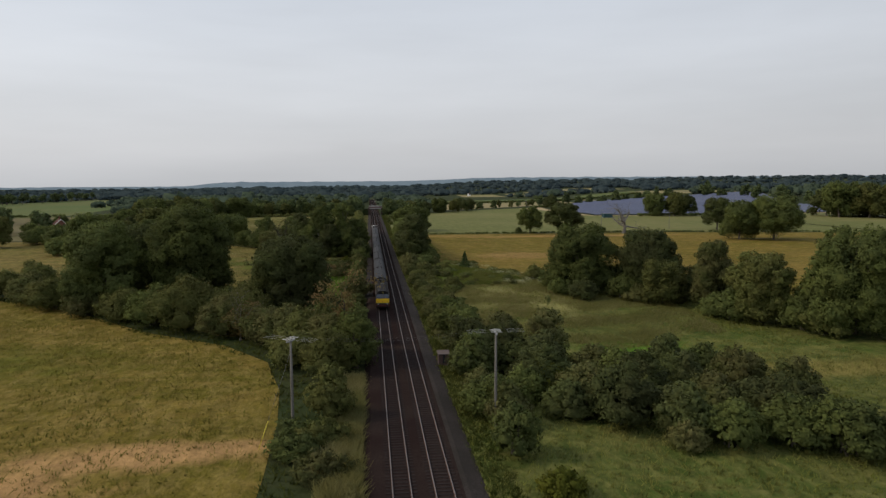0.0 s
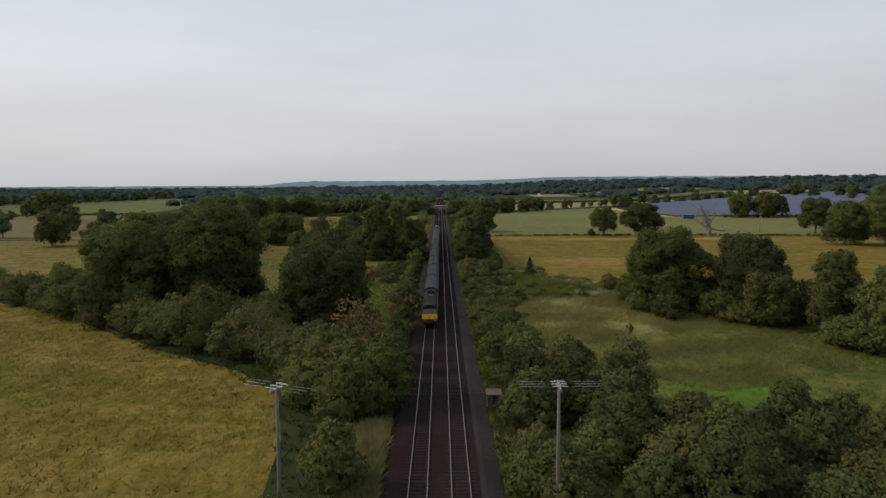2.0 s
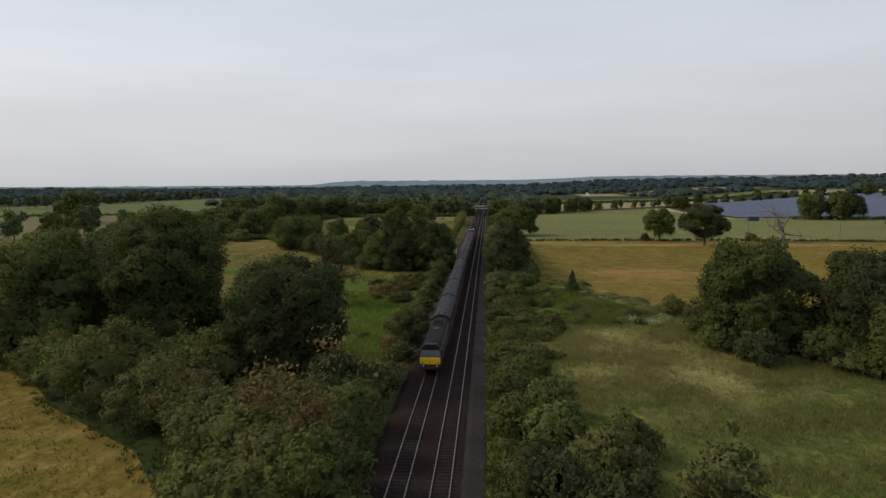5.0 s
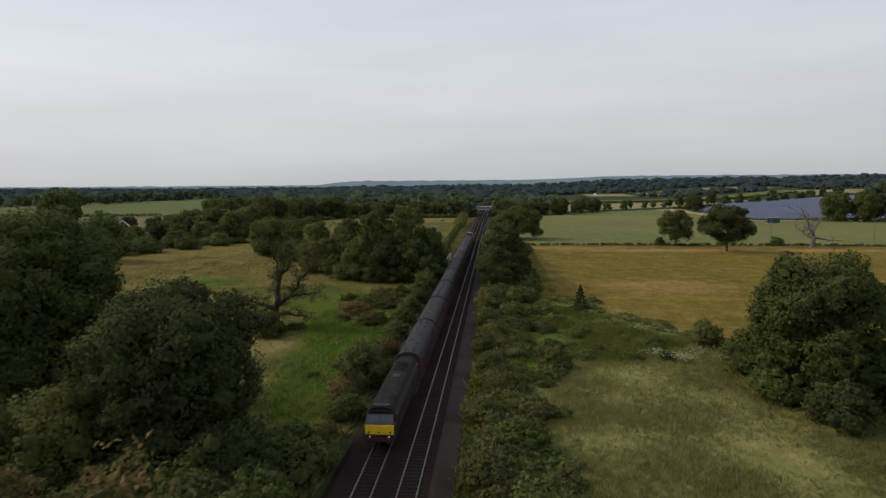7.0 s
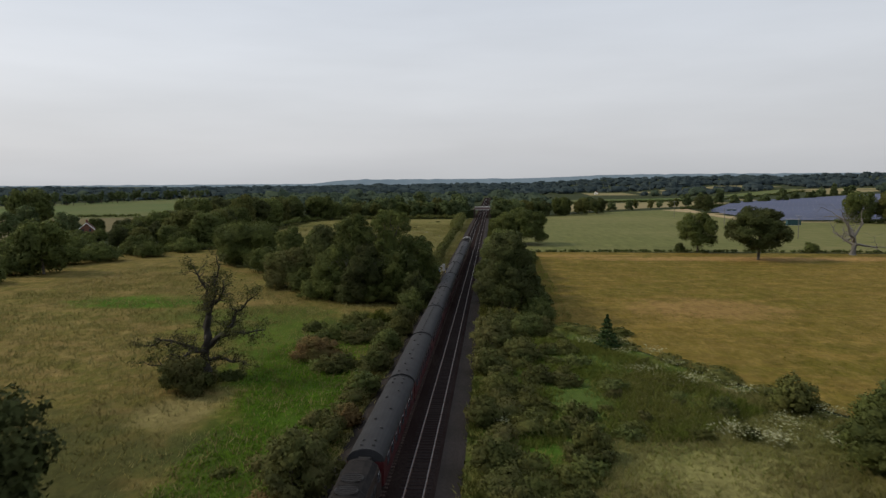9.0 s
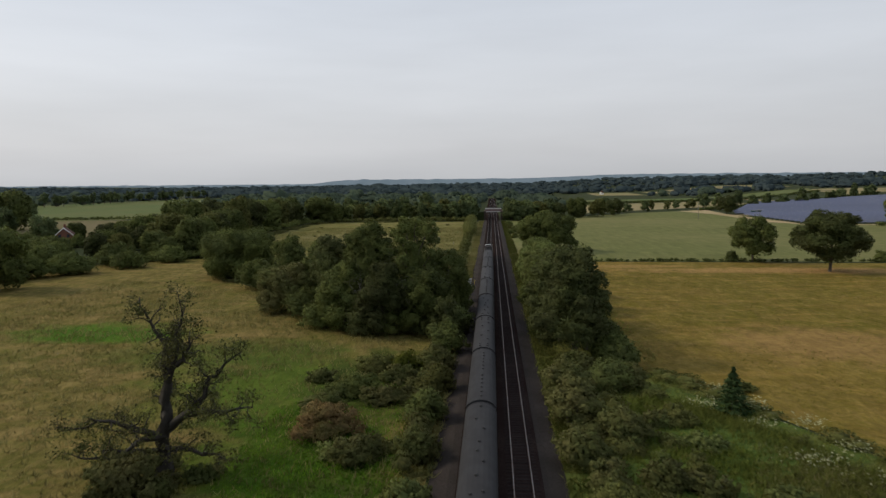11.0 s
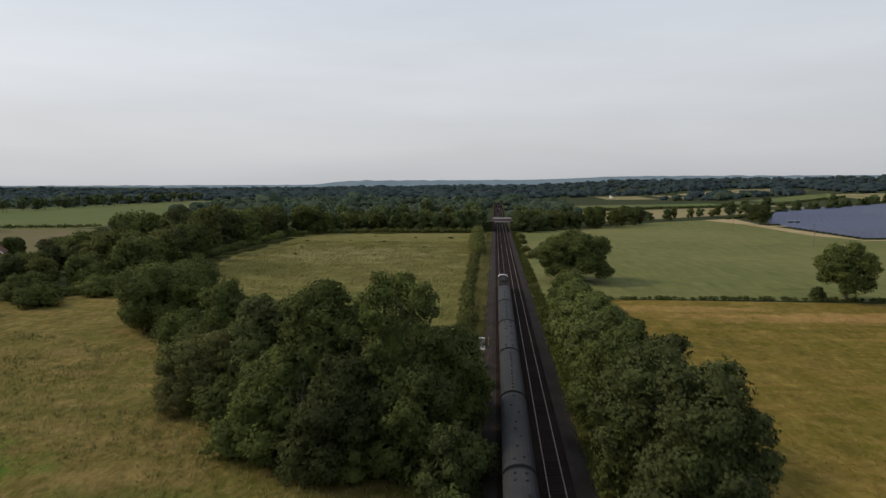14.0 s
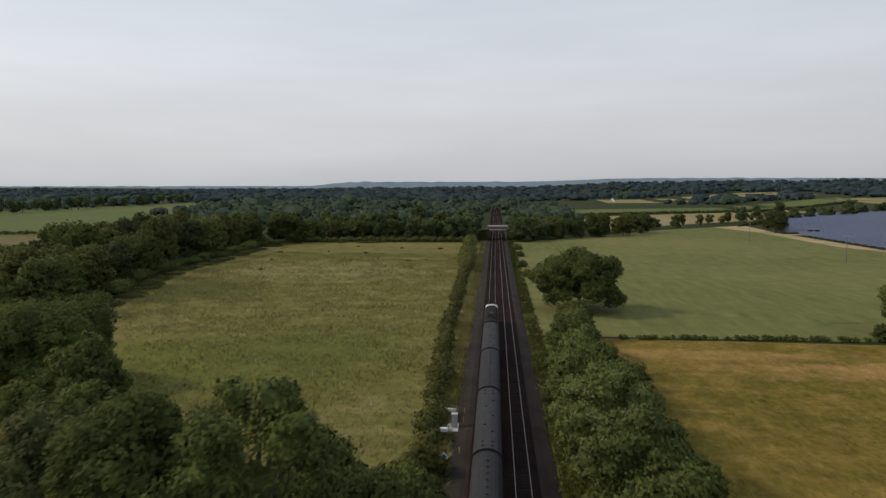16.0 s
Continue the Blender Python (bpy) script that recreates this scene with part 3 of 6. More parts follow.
def tree(x, y, h, w, leaf_mat, label, name="tree", foot=0.18, n=18, leaf=0.32, cover=1.6, size=0.40, squash=0.8, bark=None, group="", limbs=10, category="tree", z=-0.6, spread=0.66, lower=None, taper=0.0):
    """A tree: tapered trunk with limbs, and a crown of leaf sprays."""
    reseed(x, y)
    t = thing(name, pose(x, y, z, 0, 0, 0), label, category, group)
    lumps = crown_lumps(h, w, h * foot, n, spread, size, squash, taper)
    r = 0.025 * h
    paths = [[((0, 0, -0.2), r * 1.5), ((0, 0, 0.4), r * 1.05), ((0.02 * h, 0.01 * h, h * 0.25), r * 0.85), ((0.01 * h, -0.01 * h, h * 0.5), r * 0.6), ((0, 0, h * 0.78), r * 0.2)]]
    for k in range(min(limbs, n)):
        c = lumps[1 + k * n // max(1, limbs)]
        z0 = min(c[2] * 0.55, h * 0.5)
        paths.append(bent((0, 0, z0), c[:3], r * 0.45, r * 0.1))
    part("trunk", tubes("trunk", paths), bark or M_BARK, t)
    part("crown", soup("crown", crown(lumps, leaf, cover, lower or (0.8 if foot < 0.1 else 0.4))), leaf_mat, t)
    return t


def bush(x, y, h, w, leaf_mat, label, name="bush", leaf=0.2, cover=1.0, n=9, group="", category="bush", z=-0.6):
    """A bush: several stems from the ground and leaf sprays down to it."""
    reseed(x, y)
    t = thing(name, pose(x, y, z), label, category, group)
    lumps, subs = [], []
    tall = rng.uniform(0.8, 1.0, n)
    for i in range(n):
        a = i * 2.39996 + rng.uniform(-0.4, 0.4)
        k = math.sqrt((i + 0.3) / n)
        rr = w * rng.uniform(0.17, 0.28)
        zc = max(rr * 0.5, (h - rr) * (1 - 0.6 * k * k) * tall[i])
        x, y = k * w * 0.36 * math.cos(a), k * w * 0.36 * math.sin(a)
        lumps.append((x, y, zc, rr, rr, min(rr * rng.uniform(0.7, 1.1), zc * 0.95)))
        for s in range(3):
            b, sr = rng.uniform(0, 2 * math.pi), rr * rng.uniform(0.35, 0.6)
            e = rng.uniform(-0.2, 1.2)
            subs.append((x + rr * math.cos(e) * math.cos(b), y + rr * math.cos(e) * math.sin(b), max(sr * 0.5, min(zc + rr * 0.9 * math.sin(e), h)), sr, sr, sr * 0.8))
    for i in range(n // 2):
        a = i * 2.39996
        rr = w * rng.uniform(0.20, 0.27)
        lumps.append((w * 0.30 * math.cos(a), w * 0.30 * math.sin(a), h * 0.22, rr, rr, h * 0.25))
    for i in range(max(2, n // 3)):
        a, k, sr = rng.uniform(0, 2 * math.pi), w * rng.uniform(0.05, 0.3), w * rng.uniform(0.05, 0.09)
        top = h * rng.uniform(0.92, 1.16) * (1 - 0.9 * (k / w))
        subs.append((k * math.cos(a), k * math.sin(a), top - sr * 1.6, sr, sr, sr * 1.9))
    lumps += subs
    stems = [bent((rng.uniform(-0.1, 0.1) * w, rng.uniform(-0.1, 0.1) * w, -0.1), lumps[k][:3], 0.05 + 0.01 * h, 0.015, 3) for k in range(min(6, n))]
    part("stem_clump", tubes("stem_clump", stems, 5), M_BARK, t)
    part("foliage", soup("foliage", crown(lumps, leaf, cover, 0.25)), leaf_mat, t)
    return t


def put(proto, x, y, s=1.0, turn=0.0, z=-0.6, sz=None):
    return copy_thing(proto, pose(x, y, z, 0, 0, turn) @ Matrix.Diagonal((s, s, sz or s, 1)))


# ---- ground, fields, railway bed ----
def smooth(v):
    v = min(1.0, max(0.0, v))
    return v * v * (3 - 2 * v)


def rise(x, y):
    """The lie of the land: level near the line, climbing far off, with a low swell under the solar field in the east."""
    k = smooth((math.hypot(x, y - 200) - 1000) / 2200)
    east = min(1.0, max(0.0, (x - 100) / 1500))
    return -0.6 + k * (7 + 5 * math.sin(x * 0.0021 + 1.0)) + k * 29 * east + 12 * smooth((x - 260) / 240) * smooth((y - 450) / 400)


def sheet(name, nx, ny, fn):
    verts = [fn(i / nx, j / ny) for j in range(ny + 1) for i in range(nx + 1)]
    faces = [(j * (nx + 1) + i, j * (nx + 1) + i + 1, (j + 1) * (nx + 1) + i + 1, (j + 1) * (nx + 1) + i) for j in range(ny) for i in range(nx)]
    me = bpy.data.meshes.new(name)
    me.from_pydata(verts, [], faces)
    me.update()
    return me


def setting(name, me, material, label, category):
    me.materials.append(material)
    return tagged(new(name, me), label, category, kind="structure")


def ground_at(u, v):
    x, y = -4400 + 8800 * u, -4200 + 8800 * v
    return x, y, rise(x, y)


setting("ground", sheet("ground", 200, 200, ground_at), M_ROUGH, "rough olive-green grassland running out to the horizon", "ground")


def flat_field(name, pts, lift, material, label):
    me = bpy.data.meshes.new(name)
    me.from_pydata([(x, y, -0.6 + lift) for x, y in pts], [], [tuple(range(len(pts)))])
    me.update()
    return setting(name, me, material, label, "field")


def far_field(name, a, b, c, d, lift, material, label):
    a, b, c, d = map(Vector, (a, b, c, d))

    def fn(u, v):
        p = a.lerp(b, u).lerp(d.lerp(c, u), v)
        return p.x, p.y, rise(p.x, p.y) + lift
    return setting(name, sheet(name, 12, 12, fn), material, label, "field")


flat_field("field_hay_meadow", [(-9.6, -120), (-9.6, 58), (-10.2, 72), (-11.5, 84), (-15, 98), (-23, 109), (-39, 121), (-65, 149), (-83, 160), (-140, 190), (-300, 240), (-340, -120)], 0.03, M_HAY, "dry olive and straw-coloured hay meadow with trodden patches")
flat_field("field_long_meadow", [(8.6, -120), (8.6, 342), (19.5, 342), (19.5, 224), (26, 214), (44, 180), (70, 146), (84, 112), (120, 60), (160, -120)], 0.03, M_MEADOW, "rough green meadow of long seeding grass")
flat_field("field_pasture", [(20, 342), (20, 224), (26.5, 214), (44.5, 180.5), (70.5, 146.5), (120, 100), (300, 90), (330, 300), (150, 336)], 0.03, M_HAY_R, "dry yellow-brown cut hay field with russet strips")
flat_field("field_mid_meadow", [(-2.2, 112), (-2.2, 234), (-58, 294), (-88, 352), (-134, 322), (-150, 330), (-230, 330), (-240, 225), (-140, 192), (-100, 178), (-75, 162), (-50, 140), (-25, 116)], 0.03, M_MID, "straw-coloured meadow with bright green wet patches")
flat_field("field_pale_meadow", [(-2.5, 238), (-57, 297), (-88, 356), (-106, 420), (-107, 526), (-95, 553), (-2.5, 556)], 0.03, M_FIELD2, "pale green meadow of seeding grass with thin posts")
flat_field("field_crop", [(9, 343.5), (150, 340), (262, 318), (262, 512), (174, 512), (163, 545), (163, 640), (152, 690), (110, 660), (60, 606), (12, 560)], 0.03, M_CROP, "smooth pale green cereal field with tractor lines")
flat_field("field_margin", [(163, 545), (174, 512), (262, 512), (262, 517), (176, 518), (173, 640), (180, 712), (152, 690), (163, 640)], 0.05, M_SOIL, "bare tan soil margin beside the solar panels")
flat_field("field_service_track", [(173, 618), (240, 618), (240, 626), (173, 626)], 0.04, M_SOIL, "bare soil track into the solar field")
far_field("field_green", (-620, 430), (-255, 590), (-345, 1275), (-488, 1275), 0.05, M_FARGREEN, "level green arable field before a far tree belt")
far_field("field_crop", (262, 318), (430, 286), (440, 512), (262, 512), 0.3, M_CROP, "smooth pale green cereal field rising to the east")
far_field("field_margin", (262, 512), (440, 512), (440, 517), (262, 517), 0.34, M_SOIL, "bare tan soil margin beside the solar panels")
far_field("field_stubble", (-420, 330), (-152, 335), (-235, 590), (-560, 500), 0.06, M_STUBBLE, "dull straw-coloured stubble field")
for a, b, c, d, m in (((70, 660), (320, 880), (340, 1010), (75, 830), M_STRAW), ((60, 850), (420, 1040), (470, 1180), (60, 1000), M_FARGREEN), ((400, 920), (760, 980), (800, 1170), (440, 1130), M_STRAW), ((-140, 800), (-60, 790), (-50, 960), (-150, 960), M_FIELD2), ((180, 1300), (520, 1350), (560, 1560), (190, 1500), M_STRAW), ((700, 1500), (1100, 1480), (1200, 1800), (760, 1800), M_FARGREEN), ((-420, 1250), (-250, 1260), (-260, 1400), (-440, 1380), M_FARGREEN), ((430, 300), (800, 200), (900, 420), (480, 520), M_CROP)):
    far_field("field_distant", a, b, c, d, 0.05, m, "distant flat farmland field between hedges")

M_TRACKLINE = mat("flattened_crop", (0.060, 0.066, 0.022), (0.085, 0.088, 0.030), 0.5, 0.95, 0.3, spec=0.05)
for x in (31.0, 33.2):
    flat_field("field_wheel_line", [(x, 480), (x + 0.55, 480), (x + 0.75, 520), (x + 0.5, 553), (x, 553), (x + 0.2, 520)], 0.06, M_TRACKLINE, "dark tractor wheel line through the crop")
for x, y, w in ((116, 573, 4), (121, 486, 6), (127, 491, 4), (78, 360, 5)):
    flat_field("field_lodged_patch", [(x - w, y - 0.6), (x - w * 0.2, y - 1.1), (x + w * 0.7, y + 0.1), (x + w, y + 1.0), (x + w * 0.2, y + 0.5), (x - w * 0.6, y + 0.7)], 0.05, M_TRACKLINE, "dark flattened patch in the crop")

# the railway: bed, shoulders, rails, sleepers
setting("track_bed", bm_mesh("track_bed", extrude_profile([(-1.1, -0.62), (-0.3, -0.17), (7.7, -0.17), (8.5, -0.62)], -120, 1150)), M_BALLAST, "dark sooty ballast bed under two railway tracks", "track bed")
setting("track_shoulder", bm_mesh("track_shoulder", extrude_profile([(-2.0, -0.61), (-1.6, -0.5), (-0.35, -0.155), (0.35, -0.160), (0.35, -0.3), (-1.0, -0.62)], 150, 560)), M_CESS, "pinkish-grey stone shoulder beside the ballast", "track bed")
setting("track_shoulder", bm_mesh("track_shoulder", extrude_profile([(9.4, -0.61), (9.2, -0.53), (7.75, -0.155), (7.3, -0.160), (7.3, -0.3), (8.5, -0.62)], -100, 560)), M_CESS, "pinkish-grey stone shoulder beside the ballast", "track bed")
TRACKS = ((2.22, "worn railway track with brown sleepers on dark ballast"), (5.68, "railway track with bright polished rails on dark ballast"))
sleeper_mesh = bm_mesh("sleeper", box(-1.27, 1.27, -0.125, 0.125, -0.32, -0.135, 0.02))
sleeper_mesh.materials.append(M_SLEEPER)


def track(xc, label):
    t = thing("railway_track", pose(xc, 0, 0), label, "railway track")
    for sx in (-0.753, 0.753):
        prof = [(-0.07, -0.16), (0.07, -0.16), (0.07, -0.145), (0.012, -0.13), (0.012, -0.045), (0.034, -0.035), (0.034, -0.006), (-0.034, -0.006), (-0.034, -0.035), (-0.012, -0.045), (-0.012, -0.13), (-0.07, -0.145)]
        rail = part("rail", extrude_profile([(sx + a, b) for a, b in prof], -120, 1150), M_RUSTRAIL, t)
        part("rail_head", extrude_profile([(sx - 0.035, -0.02), (sx + 0.035, -0.02), (sx + 0.026, 0.0), (sx - 0.026, 0.0)], -120, 1150), M_RAIL, rail, "bright polished running surface")
    return t


tracks = [track(*t) for t in TRACKS]


# ---- the train ----
def wheelset(parent, y):
    for sx in (-0.75, 0.75):
        part("wheel", cyl((sx - 0.06, y, 0.46), (sx + 0.06, y, 0.46), 0.46, seg=14), M_BLACK, parent)


def bogie(parent, y, axles, half):
    b = part("bogie", box(-1.15, 1.15, y - half, y + half, 0.35, 0.72, 0.05), M_BLACK, parent)
    for a in axles:
        wheelset(b, y + a)


ROOF_ARC = [(1.40 * math.cos(a), 2.95 + 0.95 * math.sin(a)) for a in [math.pi * i / 12 for i in range(13)]]
LEN = 19.55


def coach(kind):
    """A carriage that stands with its rear end at y = 0."""
    c = thing("railway_carriage", Matrix(), "maroon passenger carriage with a curved dull grey roof", "railway carriage", "carriages of the train")
    part("body", extrude_profile([(-1.36, 1.05), (1.36, 1.05), (1.40, 1.9), (1.38, 2.95), (-1.38, 2.95), (-1.40, 1.9)], 0.0, LEN), M_MAROON, c, "dark maroon painted sides")
    roof = part("roof", extrude_profile([(x * 1.012, z) for x, z in ROOF_ARC], 0.02, LEN - 0.02), M_ROOF, c, "curved grey roof with small vents")
    for y in (0.04, LEN - 0.16):
        part("roof_rib", extrude_profile([(x * 1.03, 2.95 + (z - 2.95) * 1.035) for x, z in ROOF_ARC], y, y + 0.12), M_BLACK, roof, "black roof end rib")
    if kind == 0:
        spots = [(0.0, 1.2 + 1.38 * i) for i in range(6)] + [(0.05, 10.6 + 1.35 * i) for i in range(6)]
    elif kind == 1:
        spots = [(-0.45, 0.9), (0.45, 0.9), (-0.45, 1.9), (0.45, 1.9), (0.45, 4.6), (-0.35, 6.6), (0.5, 9.4), (-0.3, 12.4), (0.5, 14.6), (-0.45, 17.2), (0.45, 17.2), (-0.45, 18.5), (0.45, 18.5)]
    else:
        spots = [(-0.4, 1.2), (0.4, 1.6), (-0.1, 4.0), (0.35, 6.4), (-0.1, 8.3), (0.0, 10.1), (0.35, 13.0), (-0.35, 15.2), (0.0, 18.4)]
    vent = bm_mesh("roof_vent", cyl((0, 0, -0.03), (0, 0, 0.13), 0.16, 0.10, 8))
    vent.materials.append(M_BLACK)
    for x, y in spots:
        v = part("roof_vent", vent, None, roof, "small dark roof ventilator")
        v.matrix_basis = pose(x, y, 2.95 + 0.95 * math.sqrt(1 - (x / 1.42) ** 2) - 0.02)
    for end, y in ((-1, 0.0), (1, LEN)):
        part("gangway", box(-0.5, 0.5, min(y, y + end * 0.30), max(y, y + end * 0.30), 1.0, 3.35, 0.05), M_BLACK, c, "black concertina gangway")
    pane = bm_mesh("window", box(-0.02, 0.02, -0.62, 0.62, 0, 0.85, 0.02))
    pane.materials.append(M_GLASS)
    for i in range(8):
        for sx in (-1.395, 1.395):
            w = part("window", pane, None, c)
            w.matrix_basis = pose(sx, 2.2 + i * (LEN - 4.4) / 7, 1.95)
    part("underframe", box(-1.2, 1.2, 0.2, LEN - 0.2, 0.78, 1.07, 0.03), M_BLACK, c)
    part("battery_box", box(-1.15, 1.15, 7.5, 11.5, 0.35, 0.80, 0.05), M_BLACK, c)
    for y in (3.0, LEN - 3.0):
        bogie(c, y, (-1.3, 1.3), 1.9)
    return c


def locomotive():
    """A boxy diesel locomotive, its cab at y = 0 looking towards -y."""
    n = 19.3
    t = thing("diesel_locomotive", Matrix(), "dark brown diesel locomotive with a half yellow warning front", "locomotive", "locomotives of the train")
    prof = [(-1.30, 1.0), (1.30, 1.0), (1.36, 1.6), (1.36, 2.7), (1.22, 3.25), (0.85, 3.62), (0.4, 3.76), (-0.4, 3.76), (-0.85, 3.62), (-1.22, 3.25), (-1.36, 2.7), (-1.36, 1.6)]
    part("body", extrude_profile(prof, 0.75, n - 0.75), M_LOCO, t, "dark brown painted body sides")
    top = [(1.22, 3.27), (0.86, 3.64), (0.4, 3.79), (-0.4, 3.79), (-0.86, 3.64), (-1.22, 3.27), (-1.0, 3.2), (1.0, 3.2)]
    roof = part("roof", extrude_profile(top, 0.7, n - 0.7), M_LOCOROOF, t, "sooty dark roof with panel joints")
    for y in (2.6, 4.9, 7.1, 9.3, 11.5, 13.7):
        part("roof_seam", extrude_profile([(x * 1.01, z + 0.02) for x, z in top[:6]] + [(-1.0, 3.25), (1.0, 3.25)], y, y + 0.06), M_BLACK, roof)
    part("exhaust_panel", box(-0.35, 0.35, 10.0, 11.2, 3.76, 3.86, 0.03), M_BLACK, roof)
    for y in (13.4, 15.3):
        f = part("fan_grille", cyl((0, y, 3.76), (0, y, 3.84), 0.78, seg=20), M_BLACK, roof, "round radiator fan grille")
        for k in range(5):
            part("grille_bar", box(-0.7, 0.7, y - 0.6 + 0.3 * k - 0.03, y - 0.6 + 0.3 * k + 0.03, 3.85, 3.88), M_LOCOROOF, f)
    part("horn_cover", box(-0.75, 0.75, 1.0, 1.6, 3.74, 3.84, 0.03), M_BLACK, roof)
    for end in (0, 1):
        def yy(v):
            return n - v if end else v

        def slab(x0, x1, a, b, z0, z1, bev=0.0):
            return box(x0, x1, min(yy(a), yy(b)), max(yy(a), yy(b)), z0, z1, bev)
        part("nose", slab(-1.33, 1.33, 0.06, 0.8, 1.0, 2.42, 0.04), M_LOCO, t)
        panel = part("warning_panel", slab(-1.29, 1.29, 0.02, 0.08, 1.52, 2.38, 0.015), M_YELLOW if not end else M_LOCO, t, "yellow warning panel" if not end else "")
        part("headcode_box", slab(-0.55, 0.55, -0.01, 0.05, 1.98, 2.26, 0.01), M_YELLOW if not end else M_LOCO, panel)
        for lx in (-0.95, -0.05, 0.95):
            part("marker_lamp", cyl((lx, yy(-0.03), 1.72), (lx, yy(0.05), 1.72), 0.085, seg=10), M_BLACK, panel)
        # raked windscreen with a centre pillar
        bm = bmesh.new()
        lo, hi = [(-1.30, yy(0.08), 2.40), (1.30, yy(0.08), 2.40)], [(-1.16, yy(0.62), 3.30), (1.16, yy(0.62), 3.30)]
        back = [(-1.30, yy(0.9), 2.40), (1.30, yy(0.9), 2.40), (1.16, yy(0.9), 3.30), (-1.16, yy(0.9), 3.30)]
        v = [bm.verts.new(p) for p in lo + hi + back]
        for f in ((0, 1, 3, 2), (4, 5, 6, 7), (0, 4, 7, 2), (1, 5, 6, 3), (2, 3, 6, 7), (0, 1, 5, 4)):
            bm.faces.new([v[i] for i in f])
        bmesh.ops.recalc_face_normals(bm, faces=bm.faces)
        cab = part("cab_front", bm, M_LOCO, t)
        for s in (-1, 1):
            bm = bmesh.new()
            o = -0.03
            q = [(s * 0.07, yy(0.13 + o), 2.50), (s * 1.20, yy(0.13 + o), 2.50), (s * 1.10, yy(0.55 + o), 3.20), (s * 0.07, yy(0.55 + o), 3.20)]
            a = [bm.verts.new(p) for p in q]
            b = [bm.verts.new((p[0], p[1] + (0.04 if not end else -0.04), p[2])) for p in q]
            bm.faces.new(a)
            bm.faces.new(list(reversed(b)))
            for i in range(4):
                bm.faces.new((a[i], a[(i + 1) % 4], b[(i + 1) % 4], b[i]))
            bmesh.ops.recalc_face_normals(bm, faces=bm.faces)
            part("windscreen", bm, M_GLASS, cab, "dark glossy windscreen pane")
            part("wiper", cyl((s * 0.6, yy(0.06), 2.46), (s * 0.45, yy(0.27), 2.85), 0.015, seg=5), M_BLACK, cab)
        # roof dome over the cab
        bm = bmesh.new()
        a = [bm.verts.new((x * 0.92, yy(0.50), 3.22 + (z - 3.22) * 0.45)) for x, z in top[:6]]
        b = [bm.verts.new((x * 1.005, yy(1.15), z + 0.012)) for x, z in top[:6]]
        for i in range(5):
            bm.faces.new((a[i], a[i + 1], b[i + 1], b[i]))
        bm.faces.new(a)
        bm.faces.new(b)
        bmesh.ops.recalc_face_normals(bm, faces=bm.faces)
        part("cab_roof", bm, M_LOCOROOF, t)
        beam = part("buffer_beam", slab(-1.28, 1.28, 0.0, 0.3, 0.86, 1.16, 0.02), M_RED, t, "red buffer beam")
        for s in (-0.87, 0.87):
            part("buffer", cyl((s, yy(-0.42), 1.02), (s, yy(-0.36), 1.02), 0.2, seg=14), M_BLACK, beam)
            part("buffer_shank", cyl((s, yy(-0.38), 1.02), (s, yy(0.02), 1.02), 0.10, seg=10), M_BLACK, beam)
            part("lamp", cyl((s * 0.98, yy(-0.05), 1.34), (s * 0.98, yy(0.05), 1.34), 0.08, seg=10), M_LAMP, t, "white lamp lens")
        part("coupling", box(-0.06, 0.06, min(yy(-0.3), yy(0.0)), max(yy(-0.3), yy(0.0)), 0.72, 1.0, 0.02), M_BLACK, beam)
        for s in (-1.37, 1.37):
            part("cab_window", box(s - 0.02, s + 0.02, min(yy(1.0), yy(1.75)), max(yy(1.0), yy(1.75)), 2.45, 3.05, 0.01), M_GLASS, t)
            part("cab_door", box(s - 0.015, s + 0.015, min(yy(1.9), yy(2.5)), max(yy(1.9), yy(2.5)), 1.15, 3.0, 0.01), M_LOCO, t)
        bogie(t, yy(4.1), (-1.85, 0, 1.85), 2.5)
    for s in (-1.375, 1.375):
        for k in range(4):
            part("body_grille", box(s - 0.015, s + 0.015, 12.2 + 1.2 * k, 13.1 + 1.2 * k, 2.2, 2.8, 0.01), M_BLACK, t)
    part("fuel_tank", box(-1.2, 1.2, 7.2, 12.1, 0.35, 1.02, 0.08), M_BLACK, t)
    return t


TRAIN_Y, TRAIN_X = 133.0, 2.22
loco = locomotive()
loco.matrix_world = pose(TRAIN_X, TRAIN_Y, 0)
y_at = TRAIN_Y + 19.3 + 0.75
protos = {}
for k, kind in enumerate((1, 2, 0, 1, 2, 0, 1, 0, 2)):
    if kind not in protos:
        protos[kind] = coach(kind)
        protos[kind].matrix_world = pose(TRAIN_X, y_at, 0)
    else:
        copy_thing(protos[kind], pose(TRAIN_X, y_at, 0))
    y_at += LEN + 0.62
lead = copy_thing(loco, pose(TRAIN_X, y_at + 19.4, 0, 0, 0, 180))
tagged(lead, "dark leading locomotive with a pale domed cab roof end")
part("pale_cab_roof", extrude_profile([(1.25, 3.30), (0.88, 3.67), (0.4, 3.83), (-0.4, 3.83), (-0.88, 3.67), (-1.25, 3.30), (-1.1, 3.25), (1.1, 3.25)], 0.9, 2.3), M_PALE, lead, "pale grey domed cab roof")


